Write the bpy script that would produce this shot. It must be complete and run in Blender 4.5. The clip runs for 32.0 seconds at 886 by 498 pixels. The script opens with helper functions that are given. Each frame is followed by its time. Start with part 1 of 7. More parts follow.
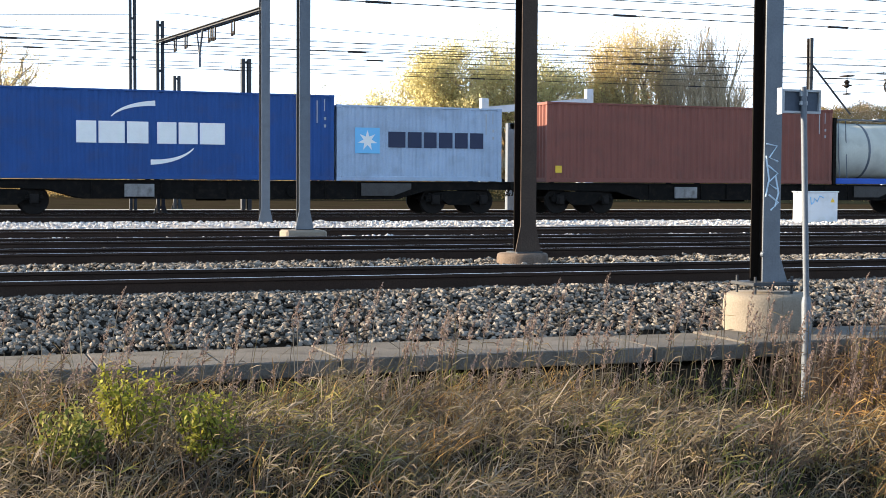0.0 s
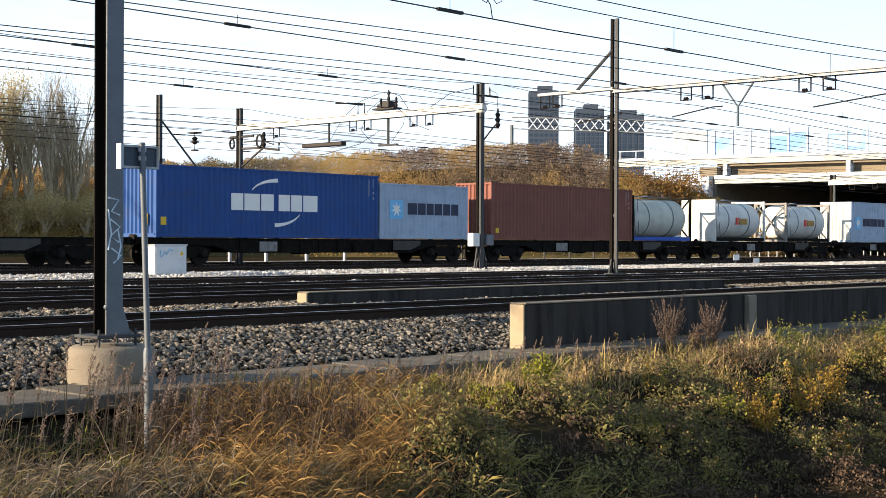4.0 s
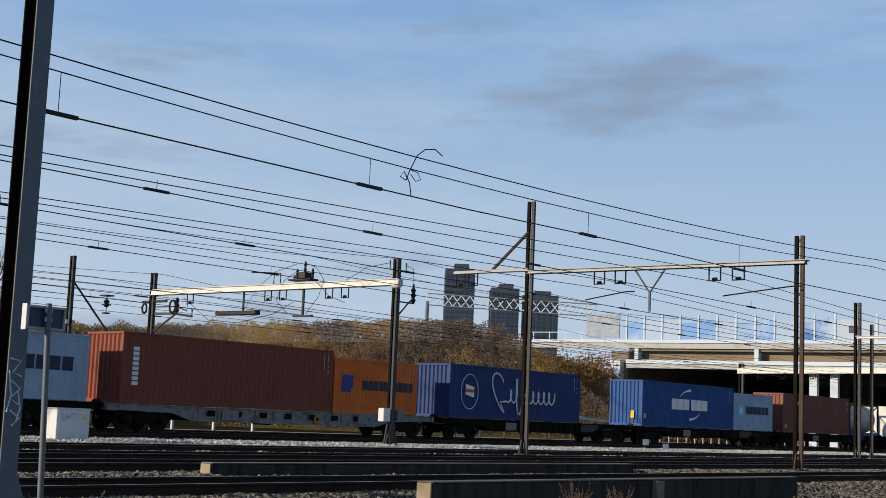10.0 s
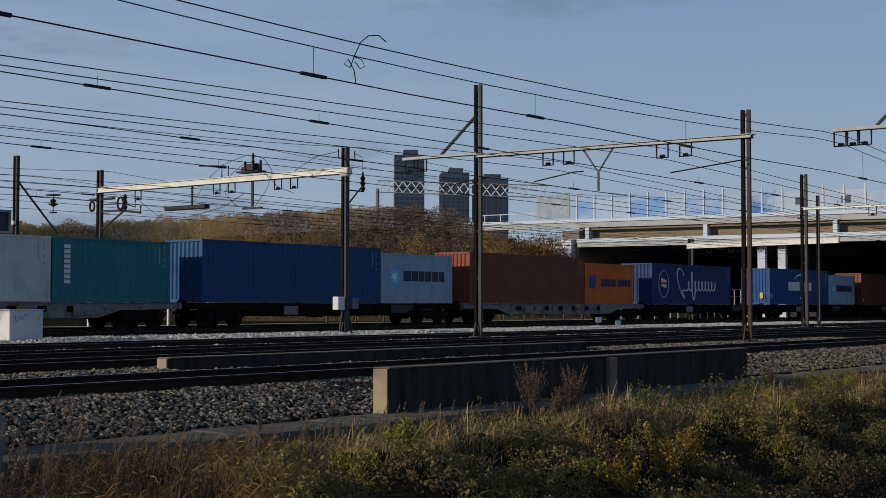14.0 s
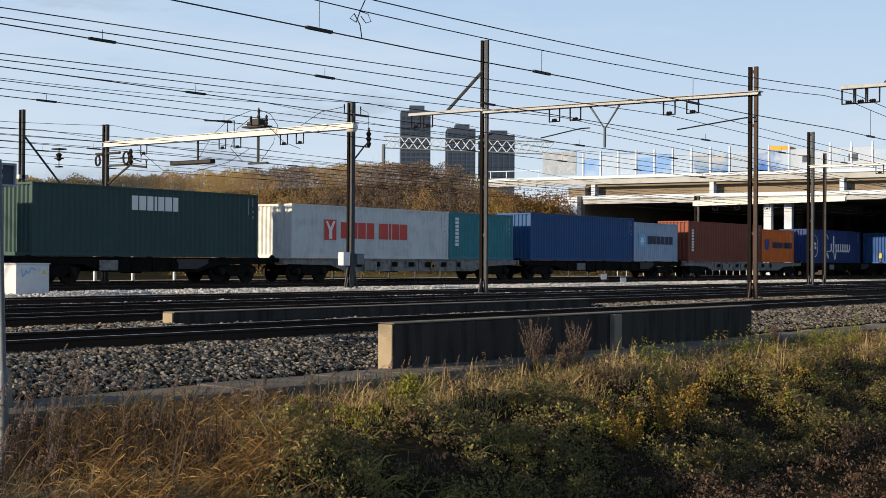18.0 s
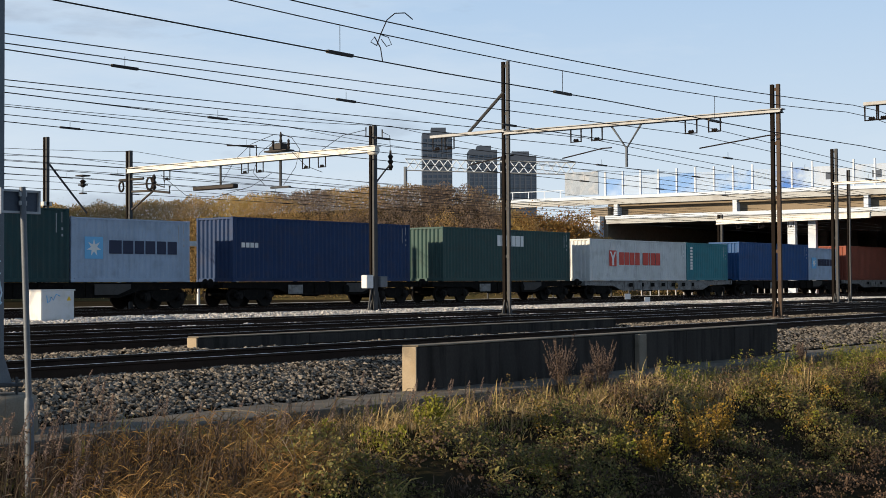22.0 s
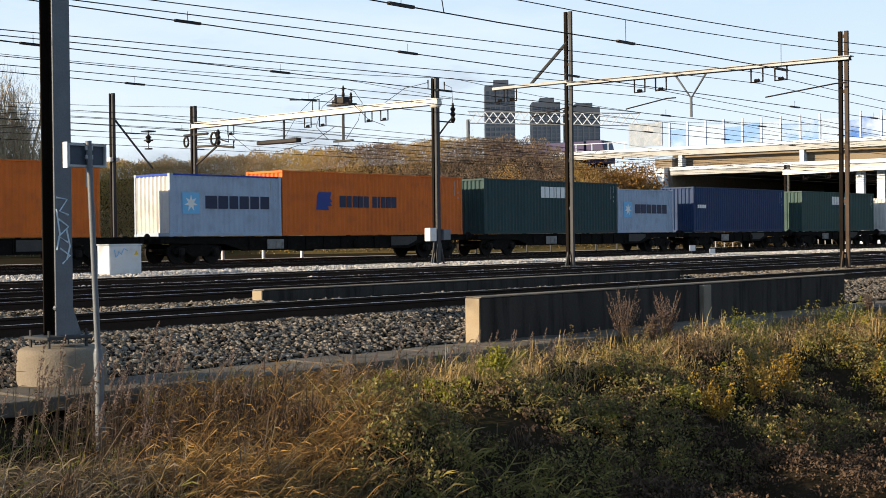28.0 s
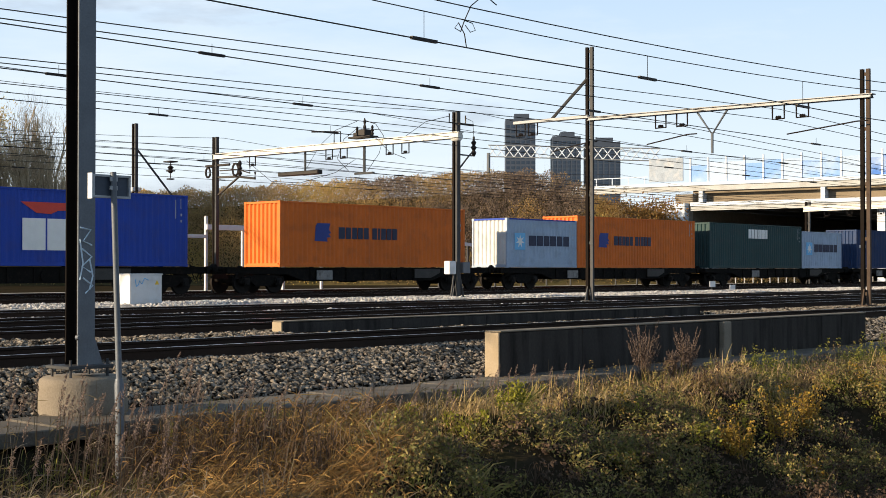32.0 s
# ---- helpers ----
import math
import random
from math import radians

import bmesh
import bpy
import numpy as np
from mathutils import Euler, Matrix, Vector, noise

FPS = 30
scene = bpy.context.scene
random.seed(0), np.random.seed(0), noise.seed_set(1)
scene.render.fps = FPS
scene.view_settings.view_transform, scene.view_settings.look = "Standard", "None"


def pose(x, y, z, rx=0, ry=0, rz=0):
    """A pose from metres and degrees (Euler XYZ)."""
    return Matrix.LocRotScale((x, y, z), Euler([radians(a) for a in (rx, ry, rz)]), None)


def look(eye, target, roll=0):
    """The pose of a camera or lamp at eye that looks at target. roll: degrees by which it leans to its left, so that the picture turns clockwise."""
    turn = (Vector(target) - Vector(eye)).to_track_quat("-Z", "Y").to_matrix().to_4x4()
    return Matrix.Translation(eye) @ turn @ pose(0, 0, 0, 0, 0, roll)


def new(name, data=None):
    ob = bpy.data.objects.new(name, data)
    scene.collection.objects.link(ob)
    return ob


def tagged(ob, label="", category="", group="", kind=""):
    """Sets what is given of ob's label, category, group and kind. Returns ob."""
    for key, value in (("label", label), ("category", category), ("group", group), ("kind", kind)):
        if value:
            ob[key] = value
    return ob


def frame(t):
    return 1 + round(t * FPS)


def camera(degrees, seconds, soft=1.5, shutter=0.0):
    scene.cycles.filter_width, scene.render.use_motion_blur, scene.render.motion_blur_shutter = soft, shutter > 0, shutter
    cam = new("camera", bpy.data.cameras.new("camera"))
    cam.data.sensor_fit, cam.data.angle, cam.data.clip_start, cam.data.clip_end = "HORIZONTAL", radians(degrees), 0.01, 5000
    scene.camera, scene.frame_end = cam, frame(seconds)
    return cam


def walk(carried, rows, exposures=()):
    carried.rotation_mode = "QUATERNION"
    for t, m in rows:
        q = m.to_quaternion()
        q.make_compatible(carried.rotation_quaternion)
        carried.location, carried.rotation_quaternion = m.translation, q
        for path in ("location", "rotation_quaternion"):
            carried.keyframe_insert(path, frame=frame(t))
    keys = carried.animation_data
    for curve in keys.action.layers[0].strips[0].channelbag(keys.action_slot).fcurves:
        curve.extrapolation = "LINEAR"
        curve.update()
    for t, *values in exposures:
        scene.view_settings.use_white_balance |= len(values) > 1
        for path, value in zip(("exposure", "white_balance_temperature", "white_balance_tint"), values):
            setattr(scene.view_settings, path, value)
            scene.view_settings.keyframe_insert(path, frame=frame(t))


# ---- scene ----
# ---------------------------------------------------------------- camera
cam = camera(36.28, 32.0, soft=0.85)
# seconds, place, then heading (clockwise from +y), tilt up and lean, in degrees
PATH = [
    (0, -0.107, 0.171, 0.970, 20.089, -2.669, 0.341),
    (0.5, -0.111, 0.184, 0.975, 21.101, -2.806, 0.557),
    (1, -0.090, 0.198, 0.971, 21.499, -2.782, 0.019),
    (1.5, -0.104, 0.182, 0.967, 23.447, -2.272, 0.001),
    (2, -0.086, 0.158, 0.972, 26.641, -2.286, -0.028),
    (2.5, -0.110, 0.096, 0.972, 31.636, -1.649, 0.018),
    (3, -0.124, 0.029, 0.983, 35.246, -1.203, 0.222),
    (3.5, -0.094, 0.002, 0.972, 41.215, -0.605, 0.252),
    (4, -0.087, -0.018, 0.972, 46.910, -0.272, 0.260),
    (4.5, -0.065, -0.014, 0.979, 49.991, -0.528, 0.585),
    (6.5, -0.049, -0.005, 0.986, 49.781, 1.388, -3.896),
    (7, -0.038, -0.014, 0.986, 49.579, 1.158, -1.698),
    (7.5, -0.033, -0.011, 0.983, 53.066, 0.398, 1.829),
    (8, -0.035, -0.012, 0.982, 51.202, 0.606, 0.302),
    (8.5, -0.041, -0.015, 0.985, 51.118, 1.100, 2.631),
    (9, -0.036, -0.011, 0.963, 49.435, 4.511, 2.520),
    (9.5, -0.042, -0.013, 0.975, 48.889, 6.158, 2.412),
    (10, -0.050, -0.022, 0.979, 50.356, 7.205, 2.365),
    (10.5, -0.045, -0.014, 0.978, 51.036, 7.055, 2.539),
    (11, -0.038, -0.014, 0.983, 50.841, 7.420, 2.381),
    (11.5, -0.037, -0.011, 0.981, 51.224, 6.928, 2.052),
    (12, -0.032, -0.010, 0.983, 51.281, 7.125, 1.810),
    (12.5, -0.032, -0.014, 0.980, 51.877, 6.474, 1.329),
    (13, -0.036, -0.018, 0.966, 52.478, 4.844, 0.981),
    (13.5, -0.036, -0.027, 0.982, 52.363, 3.169, 0.440),
    (14, -0.038, -0.031, 0.989, 52.566, 2.412, 0.063),
    (14.5, -0.044, -0.033, 0.988, 52.681, 2.213, -0.190),
    (15, -0.038, -0.041, 0.981, 53.072, 0.770, -0.512),
    (15.5, -0.033, -0.033, 0.982, 52.939, 0.603, -0.430),
    (17.5, -0.040, -0.029, 0.984, 52.927, 0.515, 0.132),
    (18, -0.034, -0.036, 0.984, 52.330, 0.558, 0.362),
    (18.5, -0.027, -0.027, 0.986, 50.630, 0.903, 0.224),
    (19, -0.044, -0.027, 0.982, 49.023, 2.024, 0.006),
    (19.5, -0.036, -0.028, 0.987, 48.199, 0.657, 0.131),
    (20, -0.036, -0.030, 0.993, 48.709, 0.782, -0.169),
    (20.5, -0.037, -0.029, 0.995, 49.206, 1.480, 0.169),
    (21, -0.031, -0.028, 0.987, 49.728, 1.534, -0.032),
    (21.5, -0.027, -0.021, 0.983, 50.544, 1.409, -0.380),
    (22, -0.020, -0.024, 0.987, 51.360, 1.477, -0.307),
    (22.5, -0.026, -0.030, 0.989, 51.215, 1.579, -0.539),
    (23, -0.033, -0.022, 0.991, 51.239, 1.581, -0.428),
    (23.5, -0.002, -0.017, 0.986, 51.307, 0.922, -0.521),
    (24, -0.002, -0.012, 0.981, 51.220, 0.391, -0.791),
    (24.5, -0.003, -0.015, 0.983, 50.844, 0.183, -0.685),
    (25, -0.006, -0.008, 0.982, 49.923, 0.548, -0.943),
    (25.5, 0.002, 0.005, 0.976, 47.585, 0.882, -1.003),
    (27.5, -0.005, -0.020, 0.954, 48.241, -0.295, -0.640),
    (28, -0.012, -0.030, 0.964, 48.661, -0.482, -0.645),
    (28.5, 0.008, -0.015, 0.954, 49.003, -0.484, -0.680),
    (29, 0.002, -0.019, 0.957, 48.409, -0.536, -0.749),
    (29.5, -0.003, -0.029, 0.959, 48.365, -0.076, -0.532),
    (30, -0.020, -0.023, 0.961, 48.291, 0.026, -0.488),
    (30.5, -0.024, -0.030, 0.964, 47.924, 0.223, -0.215),
    (31, -0.031, -0.034, 0.960, 47.829, 0.515, -0.402),
    (31.5, -0.040, -0.045, 0.968, 47.845, 0.817, -0.172),
    (32, -0.049, -0.041, 0.978, 47.856, 0.908, 0.007),
]
EXPOSURES = [(0, 1.90, 6600, 10), (2, 1.75, 6600, 10), (3, 1.52, 6700, 10), (4.5, 1.10, 7000, 10), (6.5, 0.54, 7000, 10), (8, 0.55, 6900, 10), (9, 0.70, 6800, 10), (10, 0.08, 6300, 10),
             (11, -0.04, 6200, 10), (12.5, -0.28, 6000, 10), (14.5, -0.53, 6100, 10), (15.5, -0.30, 6400, 10), (17.5, 0.40, 6700, 10), (19, 0.45, 6800, 10), (23, 0.48, 6900, 10),
             (25.5, 0.65, 7000, 10), (28, 0.80, 7100, 10), (32, 0.80, 7250, 10)]
walk(cam, [(t, pose(x, y, z, 90 + up, 0, -head) @ pose(0, 0, 0, 0, 0, lean)) for t, x, y, z, head, up, lean in PATH], EXPOSURES)

# ---------------------------------------------------------------- world and sun
SUN_AZ, SUN_EL = -64.0, 15.0          # degrees from +y towards +x; a low November sun
world = bpy.data.worlds.new("sky")
scene.world = world
world.use_nodes = True
wn, wl = world.node_tree.nodes, world.node_tree.links
HAZE = 10.0
sky = wn.new("ShaderNodeTexSky")
sky.sky_type, sky.sun_disc = "NISHITA", False
sky.sun_elevation, sky.sun_rotation = radians(SUN_EL), radians(SUN_AZ)
sky.air_density, sky.dust_density, sky.ozone_density = 1.0, 0.6, 1.5
tc = wn.new("ShaderNodeTexCoord")
mp = wn.new("ShaderNodeMapping")
mp.inputs["Scale"].default_value = (3.0, 3.0, 12.0)
mp.inputs["Location"].default_value = (0.35, 0.1, 0.4)
cl = wn.new("ShaderNodeTexNoise")
cl.inputs["Scale"].default_value, cl.inputs["Detail"].default_value, cl.inputs["Roughness"].default_value = 1.5, 6.0, 0.58
cr = wn.new("ShaderNodeValToRGB")
cr.color_ramp.elements[0].position, cr.color_ramp.elements[1].position = 0.56, 0.71
cr.color_ramp.elements[1].color = (0.75, 0.75, 0.75, 1)
sep = wn.new("ShaderNodeSeparateXYZ")
hz = wn.new("ShaderNodeValToRGB")          # share of pale haze by height above the horizon
for i, (pos, v) in enumerate(((0.0, 1.0), (0.30, 0.88), (0.46, 0.12))):
    e = hz.color_ramp.elements[i] if i < 2 else hz.color_ramp.elements.new(pos)
    e.position, e.color = pos, (v, v, v, 1)
tint = wn.new("ShaderNodeValToRGB")        # the haze is whiter at the horizon
tint.color_ramp.elements[0].color, tint.color_ramp.elements[0].position = (0.80, 0.92, 1.03, 1), 0.0
tint.color_ramp.elements[1].color, tint.color_ramp.elements[1].position = (0.29, 0.57, 1.0, 1), 0.35
gain = wn.new("ShaderNodeMixRGB")
gain.blend_type, gain.inputs[0].default_value, gain.inputs[2].default_value = "MULTIPLY", 1.0, (HAZE, HAZE, HAZE, 1)
mixh, mixc = wn.new("ShaderNodeMixRGB"), wn.new("ShaderNodeMixRGB")
mixc.inputs[2].default_value = (HAZE * 0.36, HAZE * 0.44, HAZE * 0.58, 1)
wl.new(tc.outputs["Generated"], mp.inputs["Vector"])
wl.new(tc.outputs["Generated"], sep.inputs["Vector"])
wl.new(sep.outputs["Z"], hz.inputs["Fac"])
wl.new(sep.outputs["Z"], tint.inputs["Fac"])
wl.new(tint.outputs["Color"], gain.inputs[1])
wl.new(hz.outputs["Color"], mixh.inputs["Fac"])
wl.new(sky.outputs["Color"], mixh.inputs[1])
wl.new(gain.outputs["Color"], mixh.inputs[2])
wl.new(mp.outputs["Vector"], cl.inputs["Vector"])
wl.new(cl.outputs["Fac"], cr.inputs["Fac"])
wl.new(cr.outputs["Color"], mixc.inputs["Fac"])
mp2, cw, rw, mixw = wn.new("ShaderNodeMapping"), wn.new("ShaderNodeTexNoise"), wn.new("ShaderNodeValToRGB"), wn.new("ShaderNodeMixRGB")
mp2.inputs["Scale"].default_value, mp2.inputs["Location"].default_value, mp2.inputs["Rotation"].default_value = (2.0, 2.0, 11.0), (1.7, 0.6, 0.2), (0.06, 0.04, 0)
cw.inputs["Scale"].default_value, cw.inputs["Detail"].default_value, cw.inputs["Roughness"].default_value = 1.2, 7.0, 0.62
rw.color_ramp.elements[0].position, rw.color_ramp.elements[1].position = 0.46, 0.72
rw.color_ramp.elements[1].color = (0.42, 0.42, 0.42, 1)
mixw.inputs[2].default_value = (HAZE * 0.86, HAZE * 0.95, HAZE * 1.05, 1)
wl.new(tc.outputs["Generated"], mp2.inputs["Vector"])
wl.new(mp2.outputs["Vector"], cw.inputs["Vector"])
wl.new(cw.outputs["Fac"], rw.inputs["Fac"])
wl.new(rw.outputs["Color"], mixw.inputs["Fac"])
wl.new(mixh.outputs["Color"], mixw.inputs[1])
wl.new(mixw.outputs["Color"], mixc.inputs[1])
wl.new(mixc.outputs["Color"], wn["Background"].inputs["Color"])
wn["Background"].inputs["Strength"].default_value = 0.066
sun = new("sun", bpy.data.lights.new("sun", "SUN"))
sun.data.energy, sun.data.angle, sun.data.color = 5.0, radians(0.6), (1.0, 0.81, 0.59)
_to = Vector((math.sin(radians(SUN_AZ)) * math.cos(radians(SUN_EL)), math.cos(radians(SUN_AZ)) * math.cos(radians(SUN_EL)), math.sin(radians(SUN_EL))))
sun.matrix_world = look(_to * 300, (0, 0, 0))


# ---------------------------------------------------------------- materials
def mat(name, rgb, rough=0.6, metal=0.0, vary=0.25, scale=3.0, grain=40.0, bump=0.15, dirt=None, dirt_amount=0.5, island=0.0, per_object=0.0, stretch=(1, 1, 1), spec=0.25):
    """A surface: base colour, large stains and fine grain from two noises, a second colour for dirt, and relief."""
    m = bpy.data.materials.new(name)
    m.use_nodes = True
    n, l = m.node_tree.nodes, m.node_tree.links
    b = n["Principled BSDF"]
    b.inputs["Roughness"].default_value, b.inputs["Metallic"].default_value = rough, metal
    b.inputs["Specular IOR Level"].default_value = spec
    co = n.new("ShaderNodeTexCoord")
    mpp = n.new("ShaderNodeMapping")
    mpp.inputs["Scale"].default_value = stretch
    l.new(co.outputs["Object"], mpp.inputs["Vector"])
    big, fine = n.new("ShaderNodeTexNoise"), n.new("ShaderNodeTexNoise")
    for t, s, d in ((big, scale, 5.0), (fine, grain, 3.0)):
        t.inputs["Scale"].default_value, t.inputs["Detail"].default_value = s, d
        l.new(mpp.outputs["Vector"], t.inputs["Vector"])
    hsv = n.new("ShaderNodeHueSaturation")
    hsv.inputs["Color"].default_value = (*rgb, 1)
    add = n.new("ShaderNodeMath")
    add.operation = "ADD"
    l.new(big.outputs["Fac"], add.inputs[0])
    l.new(fine.outputs["Fac"], add.inputs[1])
    rng = n.new("ShaderNodeMapRange")
    rng.inputs["From Min"].default_value, rng.inputs["From Max"].default_value = 0.6, 1.4
    rng.inputs["To Min"].default_value, rng.inputs["To Max"].default_value = 1 - vary, 1 + vary
    l.new(add.outputs[0], rng.inputs["Value"])
    val = rng.outputs["Result"]
    if island or per_object:
        src = n.new("ShaderNodeNewGeometry").outputs["Random Per Island"] if island else n.new("ShaderNodeObjectInfo").outputs["Random"]
        r2 = n.new("ShaderNodeMapRange")
        a = island or per_object
        r2.inputs["To Min"].default_value, r2.inputs["To Max"].default_value = 1 - a, 1 + a
        l.new(src, r2.inputs["Value"])
        mul = n.new("ShaderNodeMath")
        mul.operation = "MULTIPLY"
        l.new(val, mul.inputs[0])
        l.new(r2.outputs["Result"], mul.inputs[1])
        val = mul.outputs[0]
    l.new(val, hsv.inputs["Value"])
    out = hsv.outputs["Color"]
    if dirt:
        ramp = n.new("ShaderNodeValToRGB")
        ramp.color_ramp.elements[0].position, ramp.color_ramp.elements[1].position = 0.5, 0.72
        dn = n.new("ShaderNodeTexNoise")
        dn.inputs["Scale"].default_value, dn.inputs["Detail"].default_value = scale * 1.7, 8.0
        l.new(mpp.outputs["Vector"], dn.inputs["Vector"])
        l.new(dn.outputs["Fac"], ramp.inputs["Fac"])
        fac = n.new("ShaderNodeMath")
        fac.operation = "MULTIPLY"
        fac.inputs[1].default_value = dirt_amount
        l.new(ramp.outputs["Color"], fac.inputs[0])
        mx = n.new("ShaderNodeMixRGB")
        mx.inputs[2].default_value = (*dirt, 1)
        l.new(fac.outputs[0], mx.inputs[0])
        l.new(out, mx.inputs[1])
        out = mx.outputs["Color"]
    l.new(out, b.inputs["Base Color"])
    if bump:
        bp = n.new("ShaderNodeBump")
        bp.inputs["Strength"].default_value, bp.inputs["Distance"].default_value = bump, 0.02
        l.new(fine.outputs["Fac"], bp.inputs["Height"])
        l.new(bp.outputs["Normal"], b.inputs["Normal"])
    return m


def leafy(name, colours, rough=0.7, light=0.35):
    """Leaves and stalks: each island takes a colour from the ramp; thin, so some light comes through."""
    m = bpy.data.materials.new(name)
    m.use_nodes = True
    n, l = m.node_tree.nodes, m.node_tree.links
    b = n["Principled BSDF"]
    b.inputs["Roughness"].default_value, b.inputs["Specular IOR Level"].default_value = rough, 0.15
    g = n.new("ShaderNodeNewGeometry")
    ramp = n.new("ShaderNodeValToRGB")
    e = ramp.color_ramp.elements
    while len(e) < len(colours):
        e.new(0.5)
    for i, c in enumerate(colours):
        e[i].position, e[i].color = i / (len(colours) - 1), (*c, 1)
    l.new(g.outputs["Random Per Island"], ramp.inputs["Fac"])
    l.new(ramp.outputs["Color"], b.inputs["Base Color"])
    tr = n.new("ShaderNodeBsdfTranslucent")
    l.new(ramp.outputs["Color"], tr.inputs["Color"])
    mx = n.new("ShaderNodeMixShader")
    mx.inputs[0].default_value = light
    l.new(b.outputs[0], mx.inputs[1])
    l.new(tr.outputs[0], mx.inputs[2])
    l.new(mx.outputs[0], n["Material Output"].inputs["Surface"])
    return m


def screen(name, rgb, clear):
    """A thin tinted pane, partly see-through, with uneven paint on it."""
    m = bpy.data.materials.new(name)
    m.use_nodes = True
    n, l = m.node_tree.nodes, m.node_tree.links
    b, t, mx = n["Principled BSDF"], n.new("ShaderNodeBsdfTransparent"), n.new("ShaderNodeMixShader")
    b.inputs["Roughness"].default_value, b.inputs["Specular IOR Level"].default_value = 0.3, 0.3
    co, no, ramp = n.new("ShaderNodeTexCoord"), n.new("ShaderNodeTexNoise"), n.new("ShaderNodeValToRGB")
    no.inputs["Scale"].default_value, no.inputs["Detail"].default_value = 0.45, 4.0
    e = ramp.color_ramp.elements
    e[0].position, e[0].color = 0.42, (*rgb, 1)
    e[1].position, e[1].color = 0.62, (0.42, 0.55, 0.72, 1)
    l.new(co.outputs["Object"], no.inputs["Vector"])
    l.new(no.outputs["Fac"], ramp.inputs["Fac"])
    l.new(ramp.outputs["Color"], b.inputs["Base Color"])
    t.inputs["Color"].default_value = (0.82, 0.90, 1.0, 1)
    mx.inputs[0].default_value = clear
    l.new(b.outputs[0], mx.inputs[1])
    l.new(t.outputs[0], mx.inputs[2])
    l.new(mx.outputs[0], n["Material Output"].inputs["Surface"])
    return m


M_MEADOW = mat("rough brown-green meadow", (0.085, 0.070, 0.035), 0.95, 0, 0.35, 0.2, 6, 0.4, (0.06, 0.065, 0.024), 0.6, spec=0.0)
M_SOIL = mat("soil", (0.030, 0.024, 0.016), 0.95, 0, 0.4, 0.5, 12, 0.6, (0.022, 0.026, 0.010), 0.6, spec=0.0)
# bed coloured near-black, standing for shade in the gaps between stones
M_BALLASTGAP = mat("ballast bed", (0.022, 0.018, 0.014), 0.95, 0, 0.5, 6, 26, 1.0, spec=0.0)
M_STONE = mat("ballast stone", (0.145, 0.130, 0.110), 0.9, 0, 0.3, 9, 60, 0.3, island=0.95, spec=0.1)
M_STONEPALE = mat("pale far ballast stone", (0.42, 0.42, 0.42), 0.9, 0, 0.2, 9, 60, 0.3, island=0.4)
M_BALLASTPALE = mat("pale far ballast", (0.27, 0.265, 0.26), 0.95, 0, 0.45, 5, 22, 1.0)
M_RAIL = mat("rusty rail side", (0.030, 0.019, 0.014), 0.9, 0.0, 0.3, 2, 60, 0.3, spec=0.2)
M_RAILTOP = mat("polished rail head", (0.45, 0.44, 0.43), 0.3, 0.9, 0.15, 2, 50, 0.05)
M_CONCRETE = mat("weathered concrete", (0.20, 0.175, 0.14), 0.9, 0, 0.25, 2, 60, 0.4, (0.14, 0.12, 0.09), 0.7)
# sunlight on the wall ends is put into this paler, yellower concrete
M_WALLSUN = mat("wall concrete tinted as sunlit", (0.30, 0.25, 0.18), 0.9, 0, 0.2, 3, 60, 0.4, (0.28, 0.22, 0.14), 0.5)
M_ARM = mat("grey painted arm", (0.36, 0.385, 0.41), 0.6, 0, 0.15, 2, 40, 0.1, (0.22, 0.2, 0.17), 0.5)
# dark base stands for shade on the long faces; the streaks are stains
M_WALLSHADE = mat("stained wall concrete darkened as shade", (0.052, 0.048, 0.045), 0.95, 0, 0.35, 1.5, 60, 0.4, (0.018, 0.017, 0.017), 0.75, stretch=(2.2, 2.2, 0.3), spec=0.0)
M_PATH = mat("grey concrete slab", (0.125, 0.114, 0.098), 0.92, 0, 0.3, 1.7, 50, 0.5, (0.05, 0.044, 0.034), 0.8, per_object=0.12)
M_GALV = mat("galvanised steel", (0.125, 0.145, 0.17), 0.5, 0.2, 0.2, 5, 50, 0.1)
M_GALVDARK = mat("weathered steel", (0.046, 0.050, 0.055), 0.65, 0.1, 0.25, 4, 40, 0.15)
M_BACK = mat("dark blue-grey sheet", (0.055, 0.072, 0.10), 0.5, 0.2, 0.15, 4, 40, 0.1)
# near-black colour stands for the shade inside the mast sections
M_SHADESTEEL = mat("steel coloured near-black as shade", (0.009, 0.007, 0.006), 0.85, 0.0, 0.3, 3, 40, 0.2, spec=0.1)
M_BROWNSTEEL = mat("brown weathered steel", (0.06, 0.043, 0.033), 0.75, 0.25, 0.3, 3, 40, 0.2)
M_CREAM = mat("cream painted beam", (0.64, 0.65, 0.63), 0.55, 0, 0.12, 2, 40, 0.1, (0.4, 0.36, 0.3), 0.4)
M_WHITE = mat("white enamel", (0.60, 0.63, 0.66), 0.45, 0, 0.06, 2, 40, 0.05, (0.45, 0.44, 0.4), 0.4)
M_WIRE = mat("copper wire", (0.014, 0.013, 0.013), 0.7, 0.0, 0.1, 2, 20, 0)
M_INSUL = mat("dark insulator", (0.014, 0.011, 0.010), 0.5, 0, 0.1, 5, 40, 0)
M_BLACK = mat("black underframe", (0.008, 0.0075, 0.007), 0.85, 0.0, 0.35, 4, 40, 0.2, (0.022, 0.017, 0.013), 0.7, spec=0.08)
M_GREYFRAME = mat("grey underframe", (0.24, 0.235, 0.23), 0.7, 0.1, 0.35, 3, 40, 0.2, (0.07, 0.06, 0.05), 0.8)
